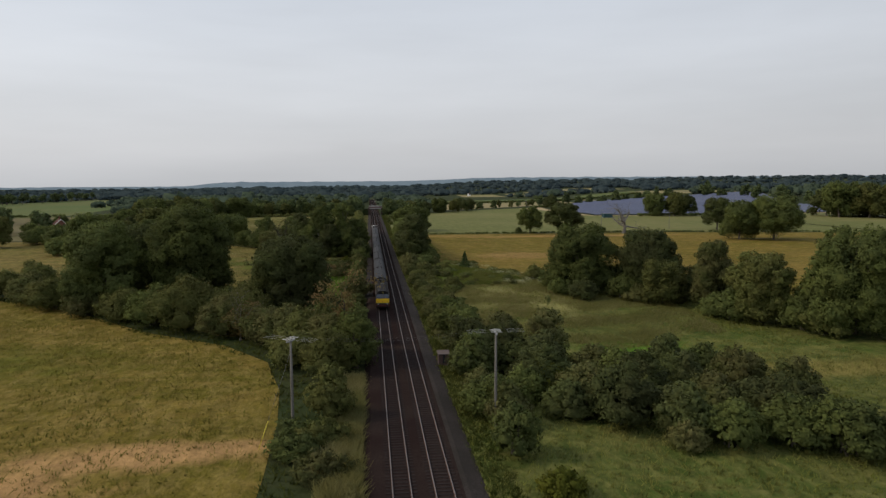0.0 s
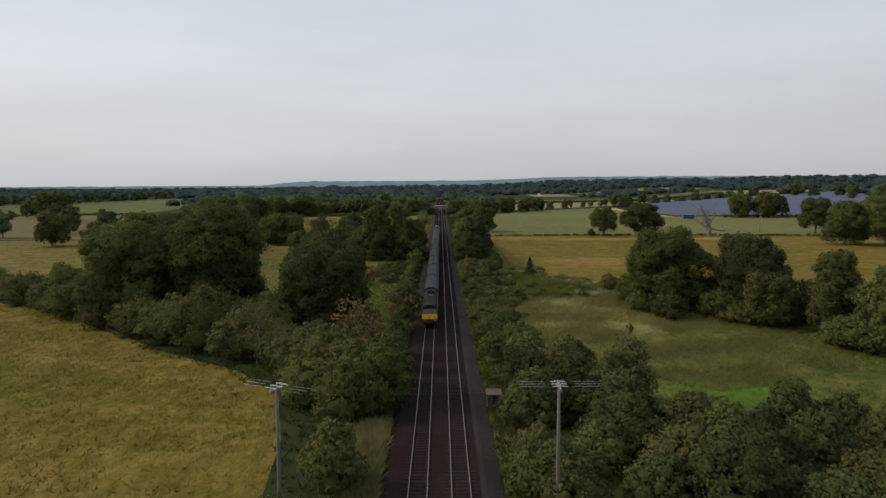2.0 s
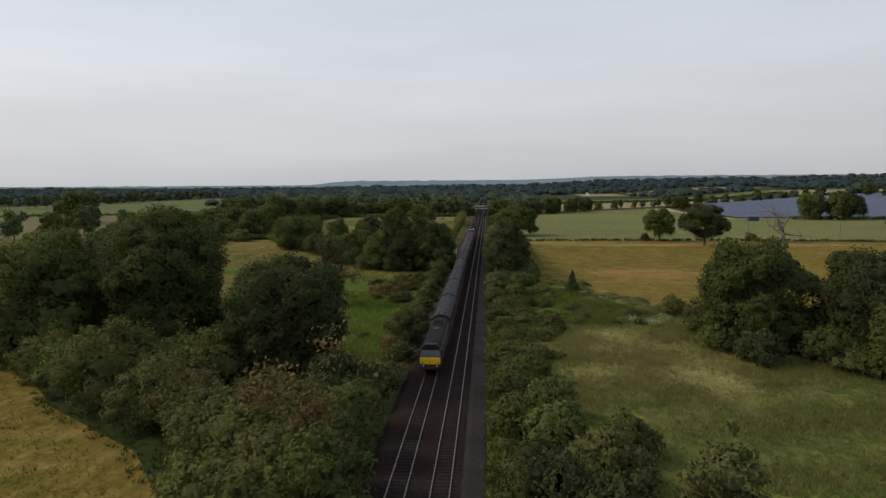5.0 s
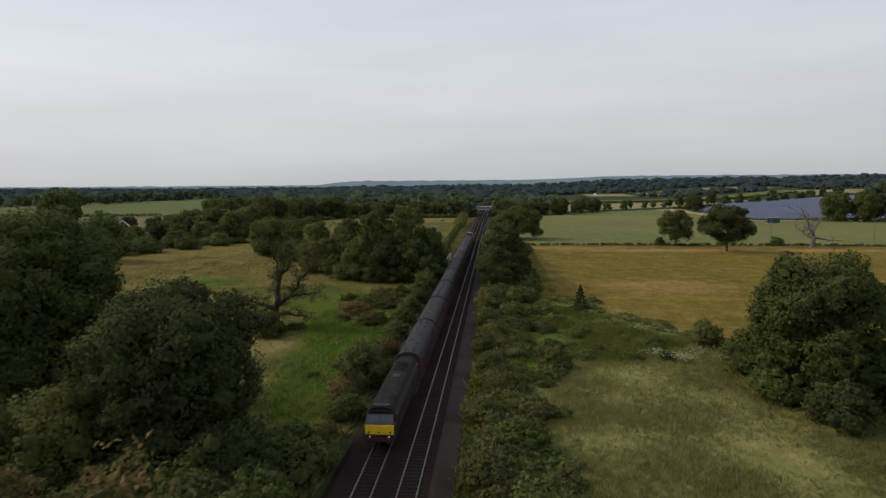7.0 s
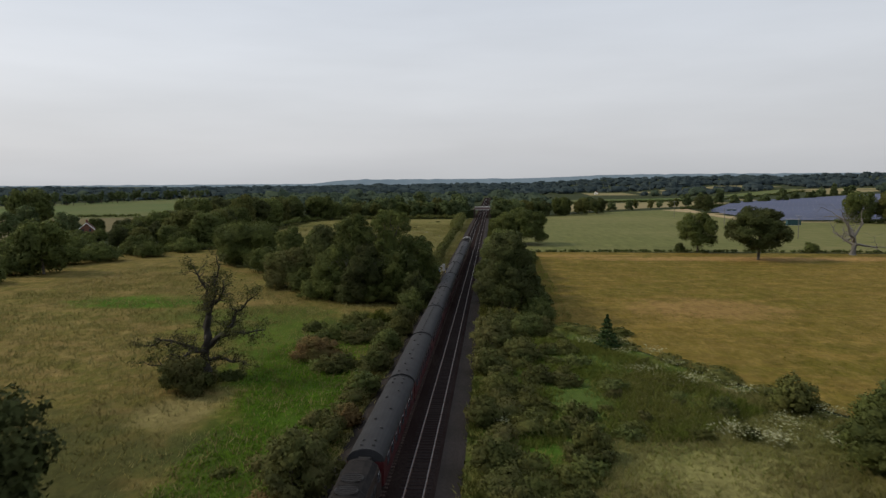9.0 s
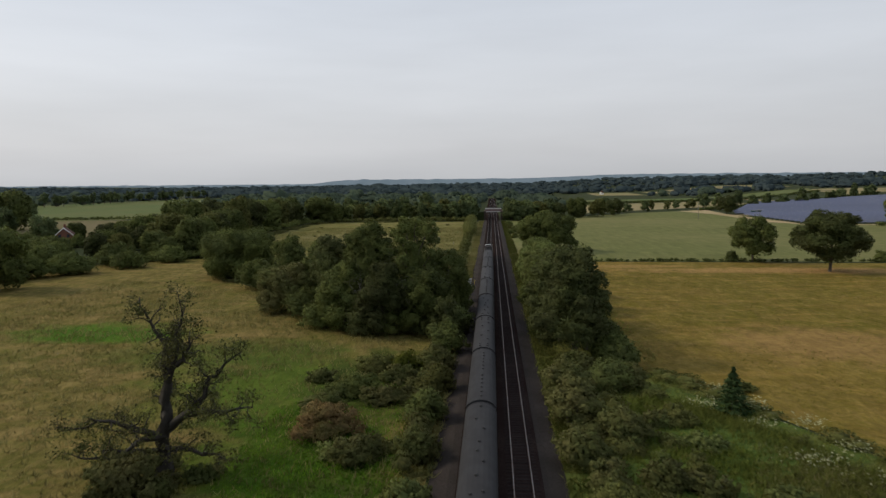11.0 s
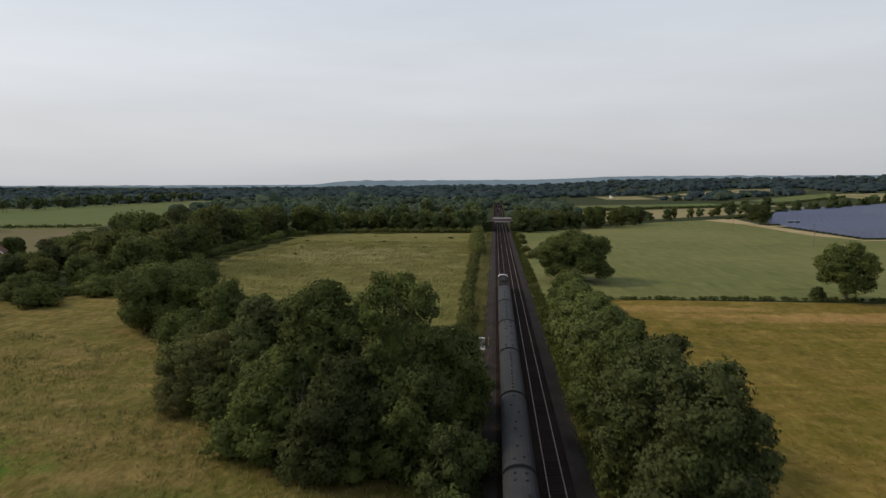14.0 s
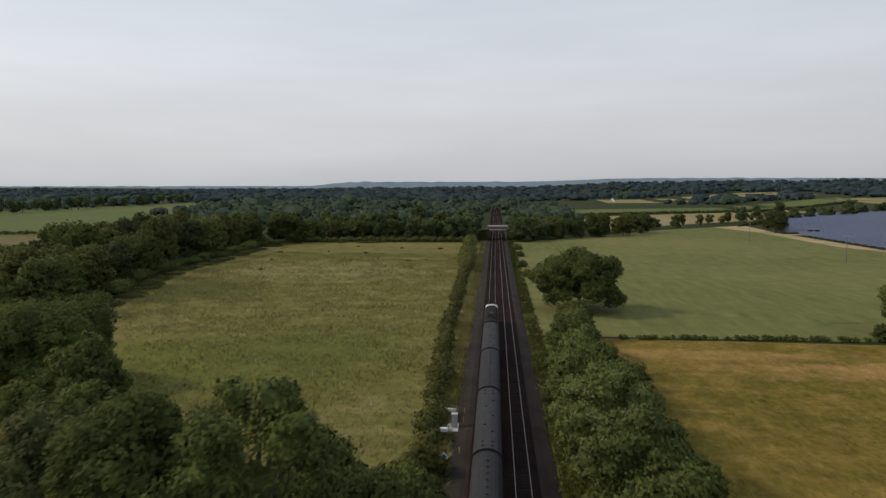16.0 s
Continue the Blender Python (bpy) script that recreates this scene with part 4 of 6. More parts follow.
# ---- bridge over the line ----
def bridge():
    t = thing("road_bridge", pose(4.3, 574, 0), "rust-brown girder bridge with pale edges over the railway", "bridge")
    part("deck", box(-6, 6, 0.3, 6.2, 4.9, 5.4, 0.03), M_GIRDER, t)
    for y in (0.0, 6.3):
        g = part("girder", box(-5.2, 5.2, y, y + 0.25, 5.05, 6.5, 0.02), M_GIRDER, t, "rust-brown plate girder")
        part("top_flange", box(-5.3, 5.3, y - 0.18, y + 0.43, 6.5, 6.85, 0.02), M_CONC, g, "pale top flange")
        part("bottom_flange", box(-4.6, 4.6, y - 0.18, y + 0.43, 4.6, 5.0, 0.02), M_CONC, g, "pale bottom flange")
        for k in range(8):
            part("stiffener", box(-4.9 + 1.4 * k - 0.05, -4.9 + 1.4 * k + 0.05, y - 0.12, y, 5.0, 6.5), M_GIRDER, g)
    for s in (-1, 1):
        part("abutment", box(min(s * 4.75, s * 6), max(s * 4.75, s * 6), 0.2, 6.3, -0.7, 4.9, 0.05), M_OLDBRICK, t, "dark brick abutment")
        part("approach_bank", extrude_profile([(s * 5.9, -0.7), (s * 32, -0.7), (s * 26, 1.2), (s * 6.1, 4.9)], -1.0, 7.6), M_ROUGH, t, "grassy approach bank")
    return t


bridge()


# ---- power line poles ----
def power_pole(x, y, h, label, stay=None, turn=0.0):
    t = thing("power_pole", pose(x, y, -0.6), label, "power pole", "power line poles")
    part("shaft", tubes("shaft", [[((0, 0, -0.2), 0.17), ((0, 0, h * 0.5), 0.145), ((0, 0, h), 0.11)]], 10), M_POLE, t, "weathered grey wooden shaft")
    arm = part("crossarm", box(-0.06, 0.06, -0.75, 0.75, h - 0.22, h - 0.08, 0.01), M_STEEL, t, "galvanised steel crossarm")
    for k in (-0.62, 0.0, 0.62):
        part("insulator", cyl((0, k, h - 0.08), (0, k, h + 0.22), 0.07, 0.045, 8), M_CERAMIC, arm, "pale ceramic insulator")
        for s in (-1, 1):
            part("strain_insulator", cyl((s * 0.10, k, h + 0.12), (s * 0.55, k, h + 0.10), 0.05, 0.04, 8), M_CERAMIC, arm)
            turns = [(Vector((s * (1.1 + 1.9 * i / 40), k + 0.03 * math.cos(i * 1.3), h + 0.10 + 0.03 * math.sin(i * 1.3))), 0.012) for i in range(41)]
            part("spiral_armour", tubes("spiral_armour", [turns], 4), M_SPIRAL, arm, "bright spiral wire armour")
    arm.matrix_basis = pose(0, 0, 0, 0, 0, turn)
    if stay:
        mid = Vector((0, 0, h - 1.2)).lerp(Vector(stay), 0.72)
        part("stay_wire", tubes("stay_wire", [[((0, 0, h - 1.2), 0.014), (mid, 0.014)]], 5), M_WIRE, t)
        part("stay_guard", tubes("stay_guard", [[(mid, 0.035), (stay, 0.035)]], 6), M_GUARD, t, "yellow plastic stay guard")
    return t


power_pole(-8.33, 70.1, 9.55, "grey wooden power pole with a crossarm and stay wire", (-2.7, -5.2, 0.0), -28)
power_pole(12.72, 68.2, 10.15, "grey wooden power pole with a crossarm beside scrub")
for k in (-0.62, 0.0, 0.62):
    w = bpy.data.meshes.new("overhead_wire")
    span = [(Vector((-8.33 + 21.05 * i / 14, 70.1 - 1.9 * i / 14 + k, 9.05 + 0.6 * i / 14 - 0.5 * math.sin(math.pi * i / 14))), 0.0025) for i in range(15)]
    ob = tagged(new("overhead_wire", tubes("overhead_wire", [span], 4)), "thin bare wire strung between two power poles", "wire", "overhead wires")
    ob.data.materials.append(M_WIRE)


def field_pole(x, y, h):
    t = thing("field_pole", pose(x, y, -0.6), "slim dark wooden power pole in the field", "power pole", "field poles")
    part("shaft", tubes("shaft", [[((0, 0, -0.2), 0.16), ((0, 0, h), 0.11)]], 8), M_POLE, t)
    part("crossarm", box(-1.1, 1.1, -0.06, 0.06, h - 0.25, h - 0.1, 0.01), M_STEEL, t)
    for k in (-1.0, 0, 1.0):
        part("insulator", cyl((k, 0, h - 0.1), (k, 0, h + 0.2), 0.07, 0.05, 8), M_CERAMIC, t)


for x, y, h in ((132, 568, 10.8), (134.6, 477, 10.0), (138.6, 397.6, 9.5), (165, 362, 9.0), (187, 296, 9.0)):
    field_pole(x, y, h)


# ---- lineside hut, cabinet, sign, stakes ----
def hut():
    t = thing("lineside_hut", pose(9.95, 93.4, -0.6) @ Matrix.Diagonal((0.75, 0.75, 0.9, 1)), "small brown boarded lineside hut with a felt roof", "hut")
    for k in range(8):
        part("board", box(-1.0 + 0.25 * k, -0.765 + 0.25 * k, -1.0, -0.95, 0, 1.9 if not 3 <= k <= 4 else 0.5), M_SHEDWOOD, t)
    part("side_wall", box(-1.0, -0.94, -0.94, 1.0, 0, 1.9), M_SHEDWOOD, t)
    part("side_wall", box(0.94, 1.0, -0.94, 1.0, 0, 1.9), M_SHEDWOOD, t)
    part("back_wall", box(-0.94, 0.94, 0.94, 1.0, 0, 1.9), M_SHEDWOOD, t)
    r = part("roof", box(-1.15, 1.15, -1.2, 1.15, -0.06, 0.06, 0.02), M_SHEDROOF, t, "flat brown felt roof")
    r.matrix_basis = pose(0, 0, 2.02, 5, 0, 0)
    part("window", box(-0.25, 0.24, -0.97, -0.93, 0.5, 1.8), M_BLACK, t)


hut()


def cabinet():
    t = thing("signal_cabinet", pose(-1.9, 291.5, -0.6), "grey lineside signal cabinet on a pale concrete base", "cabinet")
    part("base", box(-0.9, 0.7, -1.4, 1.3, 0, 0.14, 0.02), M_CONC, t)
    b = part("body", box(-0.35, 0.35, -0.3, 0.3, 0.14, 1.75, 0.03), M_GREYBOX, t)
    part("door", box(-0.31, 0.31, -0.33, -0.3, 0.22, 1.65, 0.01), M_GREYBOX, b)
    part("lid", box(-0.39, 0.39, -0.34, 0.34, 1.75, 1.82, 0.01), M_GREYBOX, b)
    t2 = thing("junction_box", pose(-3.0, 288.4, -0.6), "small white lineside junction box on a post", "junction box")
    part("post", box(-0.05, 0.05, -0.05, 0.05, 0, 0.8), M_STEEL, t2)
    part("box", box(-0.45, 0.45, -0.2, 0.2, 0.7, 1.15, 0.03), M_WHITE, t2)
    t3 = thing("pale_board", pose(-2.7, 296.5, -0.6), "low white slatted board on the verge", "board")
    part("board", box(-0.9, 0.7, -0.1, 0.1, 0.3, 0.75, 0.02), M_WHITE, t3)
    part("leg", box(-0.8, -0.7, -0.05, 0.05, 0, 0.35), M_STEEL, t3)
    part("leg", box(0.5, 0.6, -0.05, 0.05, 0, 0.35), M_STEEL, t3)
    for y in (283, 292.5, 296):
        p = thing("marker_post", pose(-0.9, y, -0.6), "thin yellow lineside marker post", "post", "marker posts")
        part("post", box(-0.035, 0.035, -0.035, 0.035, 0, 1.0, 0.01), M_GUARD, p)


cabinet()


def diamond_sign():
    t = thing("diamond_sign", pose(-2.3, 279.0, -0.6), "blue diamond lineside sign with a white border", "sign")
    part("post", cyl((0, 0.05, 0), (0, 0.05, 1.5), 0.04, seg=8), M_STEEL, t)
    a = part("border", box(-0.36, 0.36, -0.015, 0.015, -0.36, 0.36, 0.005), M_WHITE, t, "white border plate")
    a.matrix_basis = pose(0, 0, 1.5, 0, 45, 0)
    part("face", box(-0.27, 0.27, -0.022, -0.014, -0.27, 0.27), M_BLUE, a, "blue face plate")
    for k in (-0.06, 0.06):
        b = part("writing_bar", box(-0.16, 0.16, -0.027, -0.021, -0.025, 0.025), M_WHITE, a)
        b.matrix_basis = pose(k, 0, k, 0, -45, 0)


diamond_sign()
stake = None
for x, y in ((-29, 292), (-25, 312), (-13.5, 299), (-15, 287), (-22, 330), (-19, 345), (-36, 318), (-33, 341), (-12, 330), (-24, 365), (-42, 352), (-16, 372), (-28, 390), (-12, 402), (-35, 408), (-20, 430), (-55, 372), (-48, 330)):
    if stake is None:
        stake = thing("field_stake", pose(x, y, -0.6), "thin pale wooden stake standing in long grass", "stake", "field stakes")
        part("post", box(-0.04, 0.04, -0.04, 0.04, 0, 1.15, 0.01), M_CONC, stake)
    else:
        put(stake, x, y)


# ---- solar farm ----
def solar_row(x0, x1):
    n = x1 - x0
    t = thing("solar_panel_row", Matrix(), "long tilted row of blue-violet solar panels on posts", "solar panels", "solar panel rows")
    panel = part("panel_table", box(0, n, -2.0, 2.0, -0.03, 0.03), M_PANEL, t)
    panel.matrix_basis = pose(0, 0, 1.75, 24, 0, 0)
    rail = bmesh.new()
    for k in range(0, int(n), 4):
        box(k - 0.03, k + 0.03, -2.02, 2.02, 0.031, 0.045, bm=rail)
    for yy in (-1.0, 0.0, 1.0):
        box(0, n, yy - 0.025, yy + 0.025, 0.031, 0.045, bm=rail)
    tagged(part("panel_edging", rail, M_STEEL, panel, "pale aluminium panel edges"), kind="stuff")
    posts = bmesh.new()
    for k in range(1, int(n), 6):
        box(k - 0.05, k + 0.05, -0.05, 0.05, 0, 1.7, bm=posts)
    tagged(part("post_row", posts, M_STEEL, t), kind="stuff")
    return t


rows_short, rows_long = solar_row(0, 120), solar_row(0, 112)


def row_pose(x, y, n):
    """A row of n metres laid along the slope of the land."""
    z = rise(x, y)
    return pose(x, y, z, 0, -math.degrees(math.atan2(rise(x + n, y) - z, n)), 0)


rows_short.matrix_world, rows_long.matrix_world = row_pose(175, 520, 120), row_pose(295, 527, 112)
for k in range(46):
    y = 520 + 7.0 * k
    if 614 < y < 630:
        continue
    x = 175 + max(0, (y - 630) * 0.43)
    if k:
        copy_thing(rows_short, row_pose(x, y, 120))
    if k != 1:
        copy_thing(rows_long, row_pose(x + 120, y, 112))


def container():
    t = thing("steel_cabin", pose(174, 486, -0.6), "dark teal steel transformer cabin beside the solar panels", "cabin")
    part("body", box(-3.5, 3.5, -1.3, 1.3, 0.15, 3.1, 0.06), M_TEAL, t)
    part("roof", box(-3.65, 3.65, -1.45, 1.45, 3.1, 3.3, 0.04), M_STEEL, t)
    part("plinth", box(-3.6, 3.6, -1.4, 1.4, 0, 0.15), M_CONC, t)
    for k in (-2.4, -0.8, 0.8, 2.4):
        part("door", box(k - 0.65, k + 0.65, -1.34, -1.30, 0.3, 2.9, 0.01), M_TEAL, t)


container()
second = thing("steel_cabin", pose(187, 621, -0.6), "small dark teal steel cabin among solar panels", "cabin")
part("body", box(-3.0, 3.0, -1.3, 1.3, 0.1, 3.3, 0.06), M_TEAL, second)
part("roof", box(-3.15, 3.15, -1.45, 1.45, 3.3, 3.45, 0.04), M_STEEL, second)
part("door", box(-1.0, 0.4, -1.34, -1.3, 0.3, 2.8, 0.01), M_STEEL, second)


# ---- houses ----
def house(x, y, turn, w, d, h, wall, label):
    t = thing("house", pose(x, y, rise(x, y), 0, 0, turn), label, "house", "far houses")
    part("wall", extrude_profile([(-w / 2, 0), (w / 2, 0), (w / 2, h), (0, h + w * 0.45), (-w / 2, h)], -d / 2, d / 2), wall, t)
    bm = bmesh.new()
    for s in (-1, 1):
        a = [(s * (w / 2 + 0.35), h - 0.28), (0, h + w * 0.45 + 0.06), (0, h + w * 0.45 + 0.26), (s * (w / 2 + 0.35), h - 0.08)]
        extrude_profile(a, -d / 2 - 0.35, d / 2 + 0.35, bm)
    roof = part("roof", bm, M_TILEROOF, t)
    part("chimney", box(-0.4, 0.4, d * 0.1, d * 0.1 + 0.8, h + w * 0.3, h + w * 0.45 + 1.4, 0.03), M_BRICK, roof)
    bm = bmesh.new()
    for s in (-1, 1):
        extrude_profile([(s * (w / 2 + 0.4), h - 0.42), (0, h + w * 0.45 - 0.02), (0, h + w * 0.45 + 0.30), (s * (w / 2 + 0.4), h - 0.06)], -d / 2 - 0.45, -d / 2 - 0.36, bm)
    part("bargeboard", bm, M_WHITE, roof, "white painted bargeboard")
    for z in (0.9, 3.4):
        if z + 1.3 < h + 0.8:
            for s in (-1, 1):
                part("window", box(s * w * 0.25 - 0.5, s * w * 0.25 + 0.5, -d / 2 - 0.04, -d / 2 + 0.02, z, z + 1.2), M_GLASS, t)
    return t


house(-172.5, 401, 29, 6.0, 10, 4.4, M_BRICK, "red-brick house with a white gable edge among trees")
for x, y, turn, wall, lab in ((204, 1400, -30, M_WHITE, "white far cottage with a tiled roof"), (330, 1250, 40, M_WHITE, "pale far cottage beside trees")):
    house(x, y, turn, 5.0, 7, 3.0, wall, lab)


# ---- large trees, west of the line ----
OAK_L = "broad dark green oak tree in full leaf"
tree(-54, 144, 18.5, 18, M_OAK, OAK_L, "oak_tree", foot=0.04, n=24, leaf=0.25, cover=0.6)
tree(-37.5, 146, 21.5, 19, M_OAK, "tall dense dark oak tree in full leaf", "oak_tree", foot=0.04, n=26, leaf=0.25, cover=0.6)
tree(-53, 158, 17, 15, M_DARK, OAK_L, "oak_tree", foot=0.0, n=20, leaf=0.25, cover=0.6)
tree(-15.6, 131, 15.9, 16.5, M_DARK, "round dark oak tree with a heavy crown", "oak_tree", foot=0.02, n=26, leaf=0.25, cover=0.6)
tree(-10.2, 246, 18.9, 13, M_OAK, "tall ash tree with an open green crown", "ash_tree", foot=0.08, n=34, leaf=0.2, cover=0.5, size=0.23, squash=0.7, spread=0.8, limbs=18, taper=0.15)
tree(-18, 246.5, 18.0, 12.5, M_OAK, "tall pointed green tree in a field group", "ash_tree", foot=0.0, n=26, leaf=0.2, cover=0.6, size=0.3, taper=0.35)
tree(-24.5, 251, 15.4, 10.5, M_DARK, "pointed dark green tree in a field group", "ash_tree", foot=0.0, n=22, leaf=0.22, cover=0.6, size=0.32, taper=0.4)
tree(-29.5, 262, 13.8, 10, M_OAK, "pointed green tree in a field group", "ash_tree", foot=0.0, n=20, leaf=0.22, cover=0.6, size=0.32, taper=0.5)
tree(-4.6, 249, 13.0, 10, M_OAK, "green lineside tree in full leaf", "ash_tree", foot=0.0, n=18, leaf=0.2, cover=0.6, taper=0.3)
tree(-7.6, 240.5, 11.0, 9.5, M_OAK, "green tree at the front of a field group", "ash_tree", foot=0.0, n=18, leaf=0.2, cover=0.6, taper=0.3)
tree(-14.2, 240, 12.0, 10, M_DARK, "dark green tree at the front of a field group", "ash_tree", foot=0.0, n=18, leaf=0.2, cover=0.6, taper=0.3)
tree(-21.5, 244, 11.5, 10, M_OAK, "green tree at the front of a field group", "ash_tree", foot=0.0, n=18, leaf=0.2, cover=0.6, taper=0.3)
tree(-3.6, 236, 7.2, 6.2, M_DARK, "dark green lineside tree in full leaf", "ash_tree", foot=0.0, n=14, leaf=0.2, cover=0.6, taper=0.2)
tree(-35.8, 259.5, 9.4, 12.5, M_OLIVE, "rounded light green sallow tree", "sallow_tree", foot=0.0, n=18, leaf=0.2, cover=0.6)
tree(-42, 282, 13.2, 11.5, M_OAK, "dark green pointed hedge tree", "hedge_tree", taper=0.45, foot=0.0, n=18, leaf=0.25, cover=0.6)
tree(-21, 258, 12.5, 11.5, M_DARK, "dark green tree behind a group of ashes", "ash_tree", foot=0.0, n=18, leaf=0.25, cover=0.6)
tree(-9.5, 258, 11.5, 10.5, M_OAK, "green tree in a lineside thicket", "ash_tree", foot=0.0, n=16, leaf=0.25, cover=0.6)
tree(-62, 304, 13.2, 20, M_OAK, OAK_L, "oak_tree", foot=0.02, n=26, leaf=0.25, cover=0.6)
tree(-24.5, 180, 4.2, 7, M_OLIVE, "low olive-green thorn tree", "thorn_tree", foot=0.0, n=12, leaf=0.19, cover=0.5)

# ---- large trees, east of the line ----
for x, y, h, w, m, lab, name in (
    (14.4, 225, 15.8, 12.0, M_DARK, "dark green lineside tree in full leaf", "lineside_tree"), (16.9, 231, 10.5, 8.0, M_DARK, "dark green lineside tree beside a field", "lineside_tree"),
    (13.6, 236, 15.0, 12.0, M_DARK, "dark green lineside tree in full leaf", "lineside_tree"), (16.4, 244, 11.0, 9.0, M_DARK, "dark green lineside tree beside a field", "lineside_tree"),
    (13.6, 250, 13.5, 11.5, M_OAK, "dark green willow tree beside the line", "willow_tree"), (15.9, 258, 11.0, 9.0, M_OAK, "dark green willow tree beside a field", "willow_tree"),
    (13.8, 264, 12.5, 11.0, M_WILLOW, "light green willow tree beside the line", "willow_tree"), (14.0, 278, 12.0, 11.0, M_WILLOW, "light green willow tree beside the line", "willow_tree"),
    (15.9, 272, 9.5, 9.0, M_OAK, "dark green willow tree beside a field", "willow_tree"), (14.0, 291, 11.5, 10.5, M_WILLOW, "light green willow tree beside the line", "willow_tree"),
    (15.4, 286, 9.5, 9.0, M_MIDLEAF, "mid green willow tree beside a field", "willow_tree"), (14.5, 304, 10.5, 10.0, M_WILLOW, "light green willow tree beside the line", "willow_tree"), (16.4, 300, 9.0, 9.0, M_MIDLEAF, "mid green willow tree beside a field", "willow_tree"),
    (15.0, 317, 9.5, 9.5, M_WILLOW, "light green low willow beside the line", "willow_tree"), (16.5, 329, 8.5, 9.0, M_WILLOW, "light green low willow beside the line", "willow_tree"), (18, 341, 7.5, 8.5, M_MIDLEAF, "mid green low willow at the hedge end", "willow_tree"),
):
    tree(x, y, h, w, m, lab, name, foot=0.0, n=18, size=0.33, leaf=0.21, cover=0.55, limbs=5, squash=0.8, group="trees east of the line", taper=0.3)
tree(22.5, 372, 14.4, 22.5, M_OAK, "wide spreading dark oak at the field edge", "oak_tree", foot=0.08, n=36, size=0.24, squash=0.65, spread=0.8, leaf=0.28, cover=0.6)
tree(81.4, 342, 13.9, 14.5, M_OAK, "round oak tree standing in the field hedge", "oak_tree", foot=0.1, n=22, size=0.33, spread=0.72, leaf=0.25, cover=0.6)
tree(93, 319, 16.6, 19, M_DARK, "large solitary dark oak in the hay field", "oak_tree", foot=0.12, n=34, leaf=0.27, cover=0.62, size=0.27, spread=0.74, squash=0.65)
tree(49, 153, 16.3, 16.5, M_OAK, OAK_L, "oak_tree", foot=0.0, n=24, leaf=0.25, cover=0.6)
tree(62.5, 148, 15.0, 16.5, M_DARK, OAK_L, "oak_tree", foot=0.0, n=22, leaf=0.25, cover=0.6)
tree(61, 136, 9.5, 11, M_MIDLEAF, "mid green hedge tree in full leaf", "hedge_tree", foot=0.0, n=14, leaf=0.25, cover=0.6)
tree(68, 128, 14.0, 11, M_OLIVE, "olive green hedge tree with a ragged crown", "hedge_tree", taper=0.4, foot=0.0, n=18, leaf=0.25, cover=0.6)
tree(70.5, 115, 13.0, 14, M_MIDLEAF, "mid green field maple in full leaf", "hedge_tree", foot=0.0, n=20, leaf=0.25, cover=0.6)
tree(80, 104, 18.0, 18.5, M_OAK, "large dark oak in full leaf", "oak_tree", foot=0.0, n=26, leaf=0.25, cover=0.6)
tree(178, 284, 19.5, 24, M_OAK, OAK_L, "oak_tree", foot=0.12, n=24, leaf=0.3, cover=0.62)
tree(164, 288, 17.5, 18, M_OAK, OAK_L, "oak_tree", foot=0.0, n=20, leaf=0.3, cover=0.62)
tree(186, 349, 17.5, 16, M_DARK, OAK_L, "oak_tree", foot=0.1, n=18, leaf=0.3, cover=0.62)
tree(172, 636, 14, 16, M_DARK, "dark oak at the corner of the solar field", "oak_tree", foot=0.1, n=16, leaf=0.3, cover=0.4)


# ---- dead and half-dead trees ----
def branching(p, d, ln, r, depth, out, spread=0.7, twist=0.22):
    path = [(p.copy(), r)]
    q = p.copy()
    for i in range(4):
        d = (d + Vector(rng.normal(size=3)) * twist).normalized()
        q = q + d * ln / 4
        path.append((q.copy(), r * (1 - 0.16 * (i + 1))))
        if depth and i >= 1:
            k = (d + Vector(rng.normal(size=3)) * spread).normalized()
            k.z = max(k.z, -0.15)
            branching(q.copy(), k, ln * rng.uniform(0.5, 0.75), r * (1 - 0.16 * (i + 1)) * 0.6, depth - 1, out, spread, twist)
    out.append(path)


def bare_tree(x, y, h, material, label, leaves=None, name="dead_tree", depth=3, leaf=0.2, per=10, stout=0.04, reach=1.0, leafy=9.0, twist=0.22, up=0.0, limb=0.5, low=0.18):
    reseed(x, y)
    t = thing(name, pose(x, y, -0.6), label, "tree")
    out = []
    r = stout * h
    trunk = [((0, 0, -0.2), r * 1.5), ((0, 0, 0.5), r), ((0.02 * h, 0, h * 0.22), r * 0.85), ((-0.01 * h, 0.01 * h, h * 0.4), r * 0.7)]
    out.append([(Vector(p), q) for p, q in trunk])
    for k in range(7):
        a = k * 2.4
        z0 = h * (low + 0.035 * k)
        branching(Vector((0, 0, z0)), Vector((math.cos(a), math.sin(a), 0.35 + 0.17 * k + up)).normalized(), h * reach * rng.uniform(0.36, 0.5), r * limb, depth - 1, out, 0.7, twist)
    branching(Vector((-0.01 * h, 0.01 * h, h * 0.38)), Vector((0.05, 0, 1)), h * 0.5, r * 0.6, depth - 1, out, 0.7, twist)
    part("trunk", tubes("trunk", out, 5), material, t)
    if leaves:
        tips = np.array([p for path in out for p, q in path[2:] if q < r * 0.4 and p[2] < leafy * h])
        c = np.repeat(tips, per, axis=0) + rng.normal(size=(len(tips) * per, 3)) * 0.55
        nr = rng.normal(size=c.shape) + np.array([0, 0, 0.6])
        nr /= np.linalg.norm(nr, axis=1, keepdims=True)
        part("crown", soup("crown", leaf_quads(c, nr, leaf * (0.6 + 0.7 * rng.random(len(c))))), leaves, t, "sparse thin leaves")
    return t


